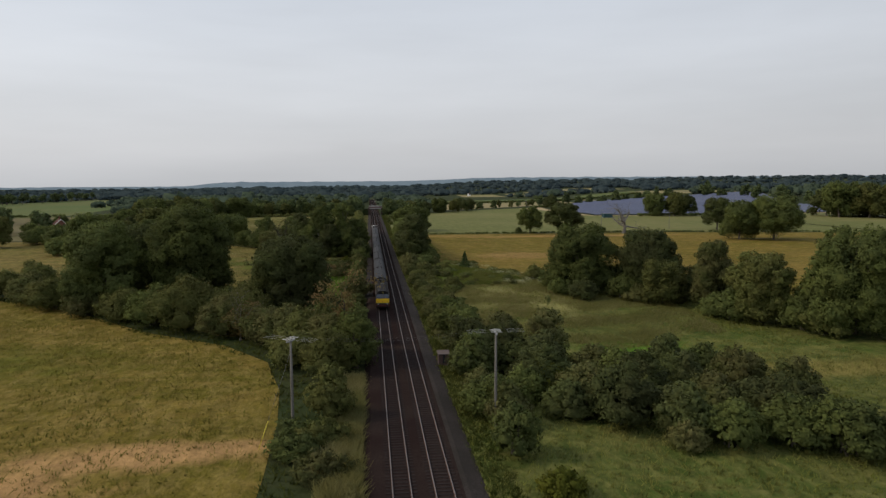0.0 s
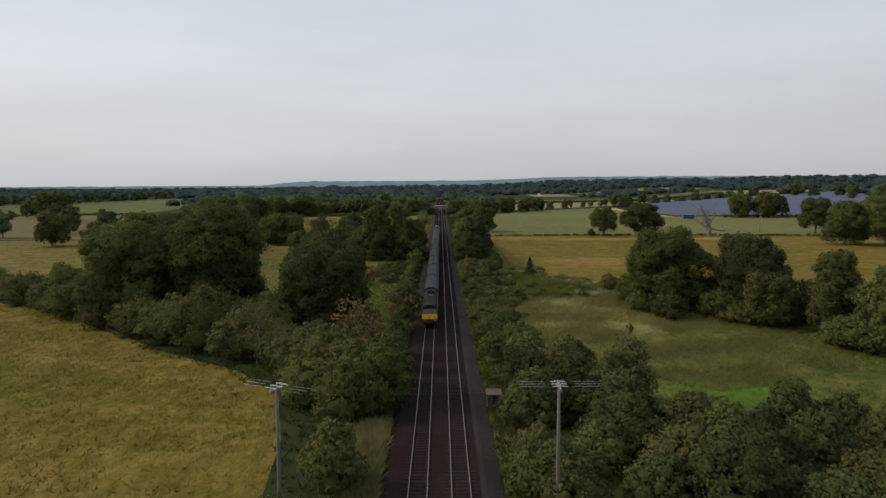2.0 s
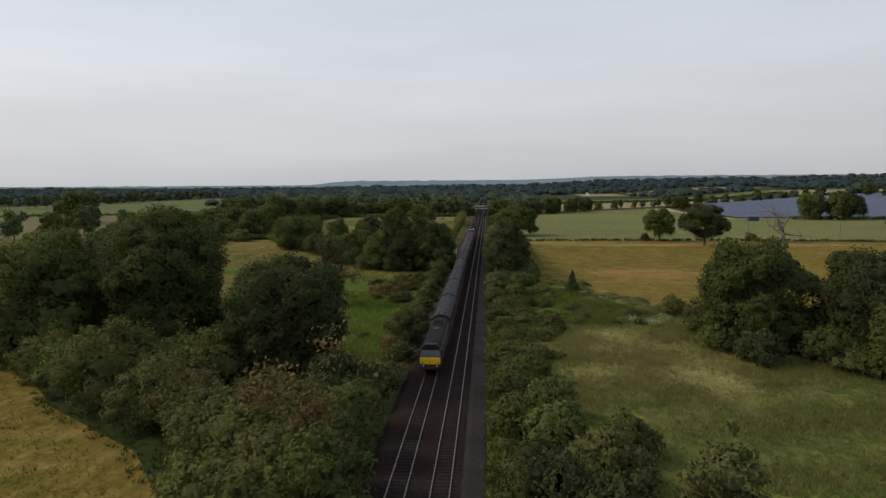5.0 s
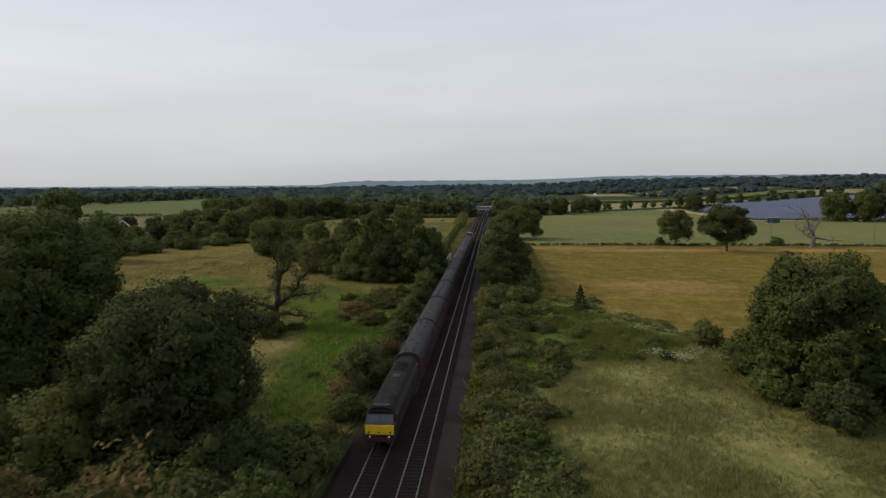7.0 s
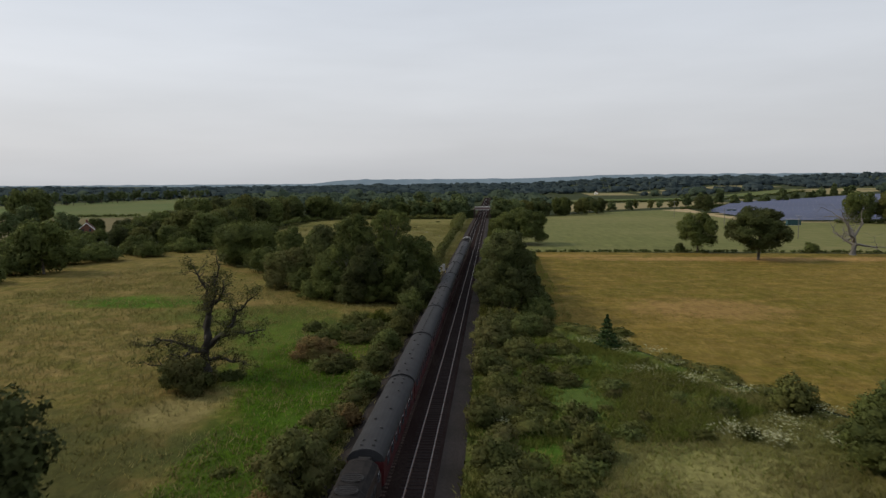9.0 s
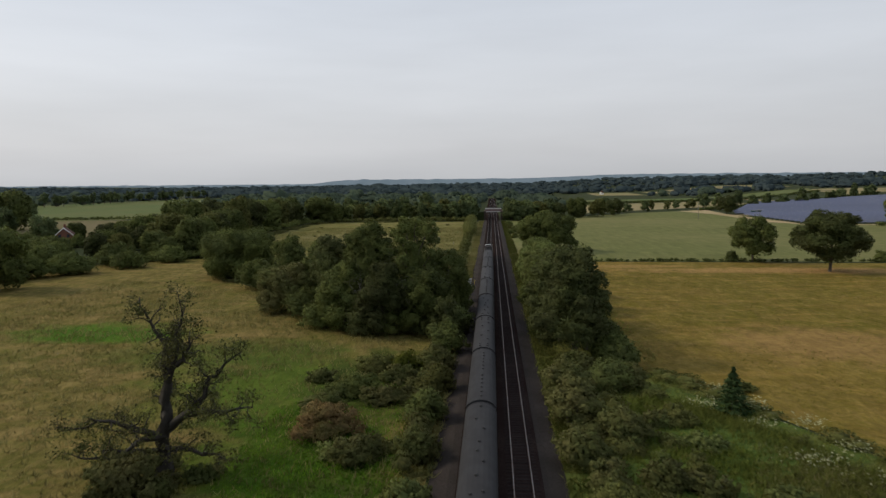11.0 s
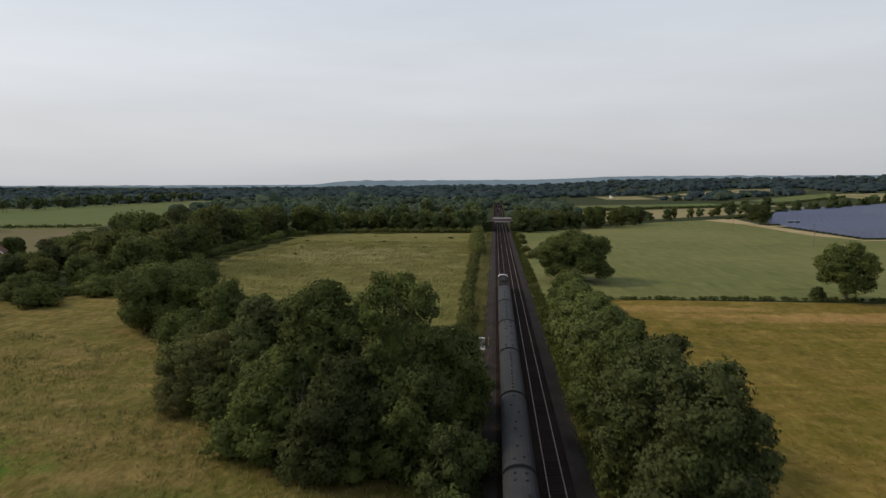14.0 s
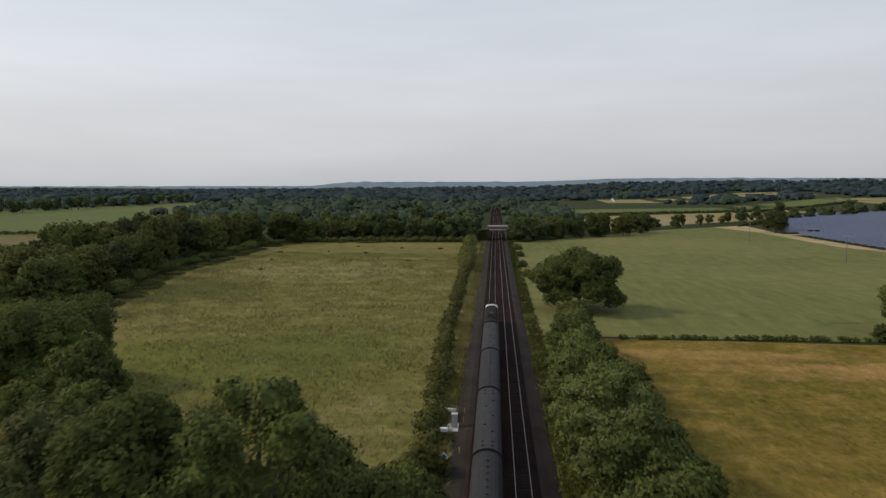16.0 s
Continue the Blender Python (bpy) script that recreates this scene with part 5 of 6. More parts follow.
def old_oak(x, y):
    """A stag-headed oak: a twisting stem, long crooked boughs and thin tufts of leaves on the outer twigs."""
    reseed(x, y)
    t = thing("old_oak_tree", pose(x, y, -0.6), "half-dead grey oak with twisted limbs and thin leaves", "tree")
    limbs = (
        [(0, 0, -0.2, 0.95), (0.1, 0, 1.2, 0.66), (-0.1, 0.1, 3.0, 0.60), (0.4, -0.1, 4.4, 0.58), (0.3, 0.1, 6.4, 0.48), (0.7, 0.0, 8.0, 0.42)],
        [(0.7, 0.0, 8.0, 0.36), (0.2, 0.2, 9.6, 0.28), (0.5, 0.3, 11.2, 0.20), (-0.3, 0.1, 12.4, 0.14), (-1.0, 0.0, 14.0, 0.09), (-1.5, 0.2, 15.2, 0.03)],
        [(0.7, 0.0, 8.0, 0.34), (1.3, -0.3, 9.4, 0.26), (1.7, -0.4, 10.4, 0.20), (1.5, 0.1, 12.2, 0.14), (2.1, 0.3, 13.8, 0.09), (1.8, 0.2, 15.6, 0.03)],
        [(1.3, -0.3, 9.4, 0.22), (2.3, -0.6, 10.0, 0.17), (2.9, -0.4, 11.2, 0.12), (2.8, 0.0, 12.4, 0.05)],
        [(0.3, 0, 4.0, 0.44), (1.6, -0.5, 5.0, 0.36), (3.0, -0.7, 5.8, 0.30), (4.0, -0.6, 7.0, 0.23), (4.5, -0.4, 8.6, 0.17), (5.8, -0.4, 9.8, 0.11), (7.2, -0.2, 10.8, 0.04)],
        [(1.6, -0.5, 5.0, 0.28), (3.4, -1.0, 5.7, 0.22), (5.2, -1.4, 6.1, 0.16), (7.0, -1.3, 6.3, 0.11), (8.4, -1.5, 6.5, 0.04)],
        [(0, 0, 3.2, 0.36), (-1.6, -0.4, 4.0, 0.28), (-3.4, -0.5, 4.6, 0.20), (-5.2, -0.8, 4.9, 0.14), (-6.8, -0.7, 4.2, 0.09), (-8.2, -0.9, 4.0, 0.04)],
        [(0, 0, 2.2, 0.30), (-2.0, -0.8, 2.4, 0.22), (-4.2, -1.2, 2.0, 0.15), (-6.2, -1.0, 1.7, 0.09), (-7.4, -1.2, 2.2, 0.04)],
        [(0, 0, 2.4, 0.30), (2.0, -1.0, 2.8, 0.22), (4.0, -1.3, 2.4, 0.15), (6.0, -1.8, 2.3, 0.08)],
        [(0.2, 0, 5.0, 0.30), (-0.6, 1.8, 6.0, 0.22), (-0.8, 3.4, 7.0, 0.15), (-1.6, 4.6, 8.4, 0.06)],
        [(0.2, 0, 3.6, 0.30), (0.6, 2.0, 4.2, 0.22), (1.4, 4.2, 4.6, 0.14), (1.8, 6.0, 5.6, 0.05)],
        [(0.2, 0, 3.4, 0.28), (-0.8, -2.0, 3.8, 0.20), (-1.0, -4.0, 3.6, 0.13), (-1.8, -5.6, 4.4, 0.05)],
    )
    out = []
    for limb in limbs:
        path = [(Vector(p[:3]), p[3]) for p in limb]
        fine = [path[0]]
        for (p, q), (p2, q2) in zip(path, path[1:]):
            fine.append(((p + p2) / 2 + Vector(rng.normal(size=3)) * 0.12, (q + q2) / 2))
            fine.append((p2, q2))
        out.append(fine)
    for path in list(out):
        for (p, q), (p2, q2) in zip(path[1:], path[2:]):
            if q < 0.33:
                for k in range(2 if q > 0.12 else 1):
                    d = ((p2 - p).normalized() * 0.5 + Vector(rng.normal(size=3)) * 0.75 + Vector((0, 0, 0.2))).normalized()
                    branching(p2.copy(), d, rng.uniform(0.9, 1.9), min(0.085, q * 0.5), 2, out, 0.9, 0.5)
    part("trunk", tubes("trunk", out, 5), M_GREYWOOD, t)
    tips = np.array([p for path in out[len(limbs):] for p, q in path[2:] if q < 0.05])
    tips = tips[rng.random(len(tips)) < np.clip(0.30 - tips[:, 2] * 0.004, 0.22, 0.28)]
    c = np.repeat(tips, 8, axis=0) + rng.normal(size=(len(tips) * 8, 3)) * np.array([0.3, 0.3, 0.2])
    nr = rng.normal(size=c.shape) * 0.6 + np.array([0, 0, 0.8])
    nr /= np.linalg.norm(nr, axis=1, keepdims=True)
    part("crown", soup("crown", (leaf_sprays(c, nr, 0.12 * (0.6 + 0.7 * rng.random(len(c)))), nr)), M_OLIVE, t, "thin olive-green leaves")


bare_tree(128, 333, 17, M_DEADWOOD, "large bleached dead tree with bare limbs", depth=5, stout=0.058, reach=0.95, twist=0.3)
old_oak(-24.4, 186.0)
bare_tree(-21.5, 113, 8.0, M_DEADWOOD, "dry bare hedge tree with a pale trunk", M_OLIVE, "dry_tree", per=5, leaf=0.18, stout=0.022)
bare_tree(-3.8, 98.3, 11.4, M_GREYWOOD, "dying tree with russet leaves and bare twigs", M_RUSSET, "dying_tree", per=16, leaf=0.2, stout=0.02, reach=0.45)

for x, y, z, h in ((-11.5, 242, 10.5, 6.5), (-14.5, 242.5, 7.5, 6.0), (-7.5, 242, 9.0, 6.0), (-18.5, 241.5, 9.0, 5.0)):
    reseed(x, y)
    out = []
    for k in range(5):
        a = k * 1.9
        branching(Vector((x, y, z - 3.5)), Vector((math.cos(a) * 0.6, math.sin(a) * 0.6 - 0.5, 0.8)).normalized(), h * 0.7, 0.03, 2, out, 0.7, 0.3)
    dead = thing("dead_bough", pose(0, 0, 0), "pale bare dead bough in the crown of an ash tree", "branch")
    part("branch", tubes("branch", out, 4), M_DEADWOOD, dead)

# ---- bushes, west ----
for x, y, h, w, m, lab in (
    (-32.7, 123.6, 9.6, 13.5, M_MIDLEAF, "large rounded green hedge bush"), (-40, 128, 7.5, 9, M_OAK, "dark green hedge bush"),
    (-47, 133, 6.5, 9, M_MIDLEAF, "green hedge bush in full leaf"), (-56, 139, 6, 9, M_OLIVE, "olive hedge bush in full leaf"), (-66, 148, 6.5, 10, M_MIDLEAF, "green hedge bush in full leaf"),
    (-74, 156, 7, 10, M_OLIVE, "olive hedge bush in full leaf"), (-84, 163, 7, 11, M_MIDLEAF, "green hedge bush in full leaf"), (-95, 170, 6.5, 11, M_OAK, "dark hedge bush in full leaf"), (-78, 168, 8.5, 10, M_MIDLEAF, "green hedge bush in full leaf"),
    (-25, 117, 7.2, 8, M_OLIVE, "olive grey-green hedge bush"), (-20.5, 115.5, 6.6, 7, M_RUSSET, "dry brownish leafless-looking hedge bush"), (-17.5, 111, 6.2, 7, M_OLIVE, "olive hedge bush with dry twigs"),
    (-14, 106, 7.0, 8, M_OLIVE, "olive green scrub bush"), (-10, 103, 7.6, 8, M_MIDLEAF, "green scrub bush in full leaf"), (-11.5, 96, 5.6, 7, M_MIDLEAF, "green scrub bush at the field edge"),
    (-6.5, 97, 8.5, 8, M_OLIVE, "tall olive scrub bush"), (-6.0, 90, 6.8, 7.5, M_MIDLEAF, "green scrub bush in full leaf"), (-2.6, 93.5, 9.0, 6.6, M_OAK, "tall dark bush overhanging the line"), (-3.0, 100, 8.2, 6.5, M_OAK, "tall dark bush overhanging the line"), (-3.6, 107, 7.0, 6, M_OAK, "dark lineside bush in full leaf"), (-4.2, 114, 5.5, 6, M_OAK, "dark lineside bush in full leaf"),
    (-8.0, 111, 6.4, 7, M_MIDLEAF, "green scrub bush in full leaf"), (-4.8, 73, 6.3, 5.4, M_MIDLEAF, "rounded green bush with pale blossom"), (-5.2, 66.5, 2.2, 5, M_MIDLEAF, "low green bramble bush"), (-7.6, 63, 1.6, 5, M_OAK, "low dark nettle clump"), (-5.0, 58, 2.0, 5, M_OLIVE, "low bramble bush in full leaf"), (-8.0, 68, 1.3, 4, M_OAK, "low dark nettle clump"),
    (-3.4, 153.5, 6.0, 6.2, M_OLIVE, "grey-green sallow bush beside the line"), (-5.2, 160, 3.2, 5, M_OLIVE, "grey-green sallow bush in full leaf"), (-3.2, 180, 3.0, 4, M_OAK, "small dark green lineside bush"), (-3.4, 190, 3.2, 4, M_OLIVE, "small olive lineside bush"), (-3.6, 200, 3.4, 4.5, M_OAK, "dark green lineside bush in full leaf"), (-3.0, 210, 3.4, 4, M_MIDLEAF, "small green lineside bush"), (-4, 219, 3.6, 5, M_OLIVE, "olive lineside bush in full leaf"), (-2.8, 170, 2.4, 3, M_RUSSET, "small dry brown bush"),
    (-9, 206, 1.6, 5, M_OLIVE, "low olive bramble clump in rough grass"), (-13, 209, 1.8, 6, M_OAK, "low dark bramble clump in rough grass"), (-8.5, 215, 1.7, 5, M_OLIVE, "low olive bramble clump in rough grass"), (-15, 203, 1.5, 5, M_OLIVE, "low olive bramble clump in rough grass"), (-12, 219, 1.8, 5, M_MIDLEAF, "low green bramble clump in rough grass"), (-18, 214, 1.2, 4, M_OLIVE, "low olive bramble clump in rough grass"), (-13, 196, 2.8, 6.5, M_RUSSET, "low brownish dry thicket"), (-9.0, 190, 2.2, 5, M_OLIVE, "low rush clump in full leaf"), (-27.4, 184.5, 0.7, 2.6, M_OAK, "low bramble clump at the foot of an old oak"), (-23.2, 183.6, 0.9, 2.6, M_OLIVE, "low olive bramble clump below an old oak"), (-21.0, 185.5, 1.0, 3.0, M_OAK, "low bramble clump at the foot of an old oak"), (-25.2, 187.4, 1.0, 2.8, M_OLIVE, "low olive bramble clump below an old oak"),
    (-8.4, 125, 6.0, 8, M_DARK, "dark bush below an oak"), (-7.2, 117, 5.6, 7, M_DARK, "dark bush below an oak"), (-22, 126, 8.6, 10, M_MIDLEAF, "large green bush below oaks"), (-15, 124, 4.5, 8, M_OLIVE, "olive bush below an oak"), (-28, 131, 6.0, 9, M_OAK, "large dark bush below oaks"), (-20, 138, 4.5, 7, M_OAK, "large dark bush below oaks"), (-9.5, 122, 4.5, 8, M_OAK, "dark bush below an oak"), (-8.5, 130, 4.5, 7, M_OAK, "dark bush below an oak"), (-14, 116, 5.5, 8, M_OLIVE, "olive hedge bush with pale blossom"), (-17, 139, 3.4, 7, M_DARK, "dark bush below an oak"), (-30, 143, 5.0, 8, M_DARK, "dark bush below oaks"), (-38, 136, 5.0, 8, M_OAK, "dark bush below oaks"), (-62, 158, 7.0, 10, M_OAK, "dark bush below oaks"),
    (-8, 241, 4, 7, M_DARK, "dark bush below ash trees"), (-17, 241, 4, 8, M_DARK, "dark bush below ash trees"), (-25.5, 246, 4.5, 8, M_OAK, "dark bush below ash trees"), (-3, 240, 6, 6, M_OAK, "dark lineside bush below trees"), (-3.2, 228, 5, 5, M_OAK, "dark lineside bush in full leaf"), (-8, 219, 2.6, 4, M_GORSE, "low yellow-green bush with blossom"), (-12, 247, 5, 8, M_DARK, "dark bush below ash trees"), (-4.5, 250, 6, 6.5, M_OAK, "dark lineside bush in full leaf"), (-5, 260, 6, 7, M_OAK, "dark lineside bush in full leaf"), (-5, 270, 4.5, 6, M_OAK, "dark lineside bush in full leaf"), (-4.5, 278, 3.5, 5, M_MIDLEAF, "green lineside bush in full leaf"), (-19, 254, 5, 9, M_OAK, "dark bush below ash trees"), (-30, 262, 6, 8, M_OAK, "dark hedge bush in a row"), (-51, 287, 8, 10, M_OAK, "dark hedge bush in a row"),
    (-46, 281, 7, 8, M_OAK, "dark hedge bush in full leaf"), (-31, 254, 6, 8, M_OAK, "dark hedge bush in full leaf"), (-13, 240.5, 5, 7, M_OAK, "dark bush under trees"), (-5.5, 239, 5, 6, M_MIDLEAF, "green bush under trees"), (-5, 150, 2.0, 4, M_RUSSET, "dry brown bramble in full leaf"), (-2.9, 143, 2.6, 3.5, M_OLIVE, "olive lineside bush in full leaf"), (-3.1, 130, 3.0, 4, M_MIDLEAF, "green lineside bush in full leaf"), (-5.0, 122, 4.0, 5, M_OAK, "dark lineside bush in full leaf"),
):
    bush(x, y, h, w, m, lab, group="scrub west of the line", leaf=0.22 if h > 4 else 0.18, cover=0.43)

# ---- bushes, east ----
# below y = 100: dark growth, plus lens vignette put into the leaves
for x, y, h, w, m, lab in (
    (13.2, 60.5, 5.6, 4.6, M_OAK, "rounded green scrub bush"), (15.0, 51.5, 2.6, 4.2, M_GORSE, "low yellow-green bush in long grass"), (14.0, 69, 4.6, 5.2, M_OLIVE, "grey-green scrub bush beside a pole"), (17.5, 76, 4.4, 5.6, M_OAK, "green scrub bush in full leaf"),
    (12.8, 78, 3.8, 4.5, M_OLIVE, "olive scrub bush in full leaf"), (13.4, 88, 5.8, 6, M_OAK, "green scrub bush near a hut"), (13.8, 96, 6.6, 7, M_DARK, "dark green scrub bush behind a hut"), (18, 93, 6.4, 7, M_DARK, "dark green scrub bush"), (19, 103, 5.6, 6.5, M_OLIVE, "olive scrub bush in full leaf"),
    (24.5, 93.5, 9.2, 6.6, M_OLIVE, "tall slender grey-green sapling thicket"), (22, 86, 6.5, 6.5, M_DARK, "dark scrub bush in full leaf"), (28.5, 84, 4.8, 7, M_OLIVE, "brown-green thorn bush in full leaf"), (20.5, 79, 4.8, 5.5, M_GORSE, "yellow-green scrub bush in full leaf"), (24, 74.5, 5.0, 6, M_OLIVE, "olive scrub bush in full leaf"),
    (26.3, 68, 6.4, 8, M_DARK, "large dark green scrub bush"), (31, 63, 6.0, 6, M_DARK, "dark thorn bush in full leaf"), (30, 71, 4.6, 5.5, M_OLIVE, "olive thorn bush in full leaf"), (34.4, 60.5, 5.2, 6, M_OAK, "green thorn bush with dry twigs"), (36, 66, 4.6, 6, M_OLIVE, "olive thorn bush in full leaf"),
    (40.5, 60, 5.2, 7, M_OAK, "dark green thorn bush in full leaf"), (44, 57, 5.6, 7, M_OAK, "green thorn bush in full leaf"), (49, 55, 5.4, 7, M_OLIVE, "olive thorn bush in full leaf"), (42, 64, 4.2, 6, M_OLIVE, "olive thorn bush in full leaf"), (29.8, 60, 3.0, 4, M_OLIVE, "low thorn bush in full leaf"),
    (20.4, 163.6, 3.2, 3.3, M_MIDLEAF, "small dark green bush in long grass"), (43.3, 177, 4.1, 4.8, M_MIDLEAF, "green bush at the meadow edge"), (52, 164, 4.2, 6, M_OAK, "dark bush at the foot of oaks"), (57, 139, 4.0, 6, M_OLIVE, "olive bush at the wood edge"), (65, 121, 4.4, 7, M_OAK, "dark bush at the wood edge"), (75, 104, 5.5, 8, M_MIDLEAF, "green bush at the wood edge"),
    (11.5, 199, 5.4, 6, M_OLIVE, "olive brown lineside bush"), (11.6, 208, 4.8, 6, M_OLIVE, "olive green lineside bush in full leaf"), (11.0, 190, 3.4, 4.5, M_OLIVE, "olive lineside bush in full leaf"), (12.6, 180, 3.0, 4.5, M_MIDLEAF, "green lineside bush in full leaf"), (11.0, 171, 3.2, 4.0, M_OLIVE, "olive lineside bush in full leaf"), (11.8, 160, 3.0, 4.5, M_OLIVE, "olive green lineside bush in full leaf"), (13.6, 151, 2.8, 4.5, M_OLIVE, "olive lineside bush in full leaf"), (11.2, 143, 3.0, 4.2, M_MIDLEAF, "green lineside bush in full leaf"), (14.5, 135, 3.2, 5, M_OAK, "dark lineside bush in full leaf"), (11.5, 127, 3.4, 4.4, M_OLIVE, "olive lineside bush in full leaf"), (16, 120, 4.4, 5.4, M_OAK, "dark lineside bush in full leaf"), (11.8, 114, 4.4, 5, M_MIDLEAF, "green lineside bush in full leaf"), (15.8, 111, 5.0, 6, M_OAK, "dark lineside bush in full leaf"), (22, 110, 4.4, 5.5, M_OLIVE, "olive lineside bush in full leaf"), (16.4, 144, 2.4, 4, M_OLIVE, "olive lineside bush in full leaf"), (17, 186, 2.2, 4.2, M_OLIVE, "low olive bush in full leaf"), (15.5, 196, 3.2, 5, M_OLIVE, "olive lineside bush in full leaf"), (17, 212, 4, 6, M_OAK, "dark bush below a tree"), (19.5, 221, 5, 6, M_OAK, "dark bush below a tree"),
    (13.7, 217, 3.4, 5.5, M_OLIVE, "olive bush with cream blossom"), (19.1, 212.5, 3.4, 5, M_OLIVE, "olive bush with cream blossom"), (18.8, 222, 4.4, 6, M_OAK, "dark bush below trees"), (20.7, 236, 3.6, 5, M_OAK, "dark bush at the field edge"), (20.2, 250, 3.6, 5, M_OAK, "dark bush at the field edge"), (19.7, 264, 3.4, 5, M_OAK, "dark bush at the field edge"), (19.7, 280, 3.6, 5, M_MIDLEAF, "green bush at the field edge"), (20.2, 294, 3.6, 5, M_OAK, "dark bush at the field edge"), (22.2, 309, 4.4, 6, M_OAK, "dark bush at the field edge"), (44.5, 160, 6.5, 8, M_OAK, "dark bush at the foot of oaks"), (43.5, 151, 4.5, 6.5, M_OAK, "dark bush at the foot of oaks"), (46, 143, 5, 7, M_DARK, "dark bush at the foot of oaks"), (49, 168, 6.5, 7, M_OAK, "dark bush at the wood edge"), (55, 143, 6, 8, M_OAK, "dark bush at the wood edge"), (64, 139, 7, 9, M_DARK, "dark bush at the wood edge"), (66, 118, 6, 8, M_OAK, "dark bush at the wood edge"), (72, 122, 8, 9, M_DARK, "dark bush at the wood edge"), (74, 108, 7, 9, M_OAK, "dark bush at the wood edge"), (56, 151, 7, 9, M_DARK, "dark bush at the wood edge"), (70, 140, 8, 10, M_DARK, "dark bush at the wood edge"), (86, 94, 8, 11, M_OAK, "dark bush at the wood edge"), (12.6, 132.5, 2.4, 5, M_OLIVE, "low olive lineside bush"), (11, 303, 3.2, 4, M_WILLOW, "light green lineside bush"), (13.5, 310, 3.8, 5.5, M_MIDLEAF, "green lineside bush in full leaf"), (19, 318, 3.4, 6, M_OAK, "dark bush at the hedge end"), (76, 344, 3.2, 4, M_OAK, "dark round hedge bush"), (119, 342, 3.6, 5, M_OAK, "dark round hedge bush"), (13, 430, 2.4, 3.5, M_MIDLEAF, "small green lineside bush"), (12.5, 455, 2.6, 4, M_OAK, "small dark lineside bush"), (13, 490, 2.6, 4, M_MIDLEAF, "small green lineside bush"), (13, 520, 3, 4.5, M_OAK, "small dark lineside bush"),
):
    bush(x, y, h, w, m, lab, group="scrub east of the line", leaf=0.22 if h > 4 else 0.18, cover=0.43)


# thicket keeps the same darkened leaf choice, vignette included
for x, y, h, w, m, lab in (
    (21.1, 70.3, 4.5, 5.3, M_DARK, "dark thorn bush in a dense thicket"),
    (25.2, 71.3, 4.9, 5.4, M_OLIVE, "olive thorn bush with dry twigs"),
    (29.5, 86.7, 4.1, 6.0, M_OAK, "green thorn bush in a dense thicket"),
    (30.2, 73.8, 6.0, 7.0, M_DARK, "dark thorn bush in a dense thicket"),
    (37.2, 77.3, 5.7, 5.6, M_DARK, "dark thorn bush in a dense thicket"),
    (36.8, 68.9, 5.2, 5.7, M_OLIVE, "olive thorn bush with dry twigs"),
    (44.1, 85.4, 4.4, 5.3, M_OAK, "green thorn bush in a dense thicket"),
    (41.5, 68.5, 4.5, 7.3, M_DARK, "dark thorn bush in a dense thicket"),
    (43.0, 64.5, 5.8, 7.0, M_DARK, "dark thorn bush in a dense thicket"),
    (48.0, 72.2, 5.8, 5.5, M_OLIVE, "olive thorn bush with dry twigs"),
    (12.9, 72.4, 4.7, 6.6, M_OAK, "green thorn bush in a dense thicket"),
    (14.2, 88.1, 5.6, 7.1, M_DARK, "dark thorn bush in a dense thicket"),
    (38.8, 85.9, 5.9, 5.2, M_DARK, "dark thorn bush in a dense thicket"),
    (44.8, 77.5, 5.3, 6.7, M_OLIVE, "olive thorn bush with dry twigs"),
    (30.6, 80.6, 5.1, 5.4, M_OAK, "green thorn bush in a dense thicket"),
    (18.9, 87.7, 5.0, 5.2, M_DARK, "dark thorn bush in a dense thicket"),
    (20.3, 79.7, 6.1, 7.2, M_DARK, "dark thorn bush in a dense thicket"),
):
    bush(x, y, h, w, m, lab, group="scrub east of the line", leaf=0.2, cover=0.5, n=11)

# low herbs and brambles through the rough strip beside the line
reseed(5, 5)
herbs = []
for k, (m, lab) in enumerate(((M_MIDLEAF, "low green nettle clump in rough grass"), (M_OLIVE, "low olive dock clump in rough grass"), (M_WILLOW, "low pale green herb clump in rough grass"))):
    herbs.append(bush(17.0 + 3 * k, 176.0 + 9 * k, 1.0, 3.4, m, lab, "herb_clump", leaf=0.17, cover=0.5, n=7, group="herb clumps", category="plant"))
for k in range(60):
    y = 112 + 100 * rng.random()
    x = 12.5 + (7 + 16 * smooth((y - 150) / 60)) * rng.random() ** 1.3
    size = rng.uniform(0.5, 1.25)
    if 13 < x < 19 and 159 < y < 172:
        continue
    put(herbs[k % 3], x, y, size, rng.uniform(0, 360), -0.6, size * rng.uniform(0.6, 1.2))
for k in range(34):
    y = 166 + 38 * rng.random()
    x = 15 + (6 + 16 * smooth((206 - y) / 30)) * rng.random()
    size = rng.uniform(0.35, 0.85)
    put(herbs[k % 3], x, y, size, rng.uniform(0, 360), -0.6, size * rng.uniform(0.7, 1.5))
for k in range(26):
    y = 118 + 108 * rng.random()
    size = rng.uniform(0.5, 1.1)
    put(herbs[k % 3], -4 - 7 * rng.random() ** 1.6, y, size, rng.uniform(0, 360), -0.6, size * rng.uniform(0.6, 1.1))


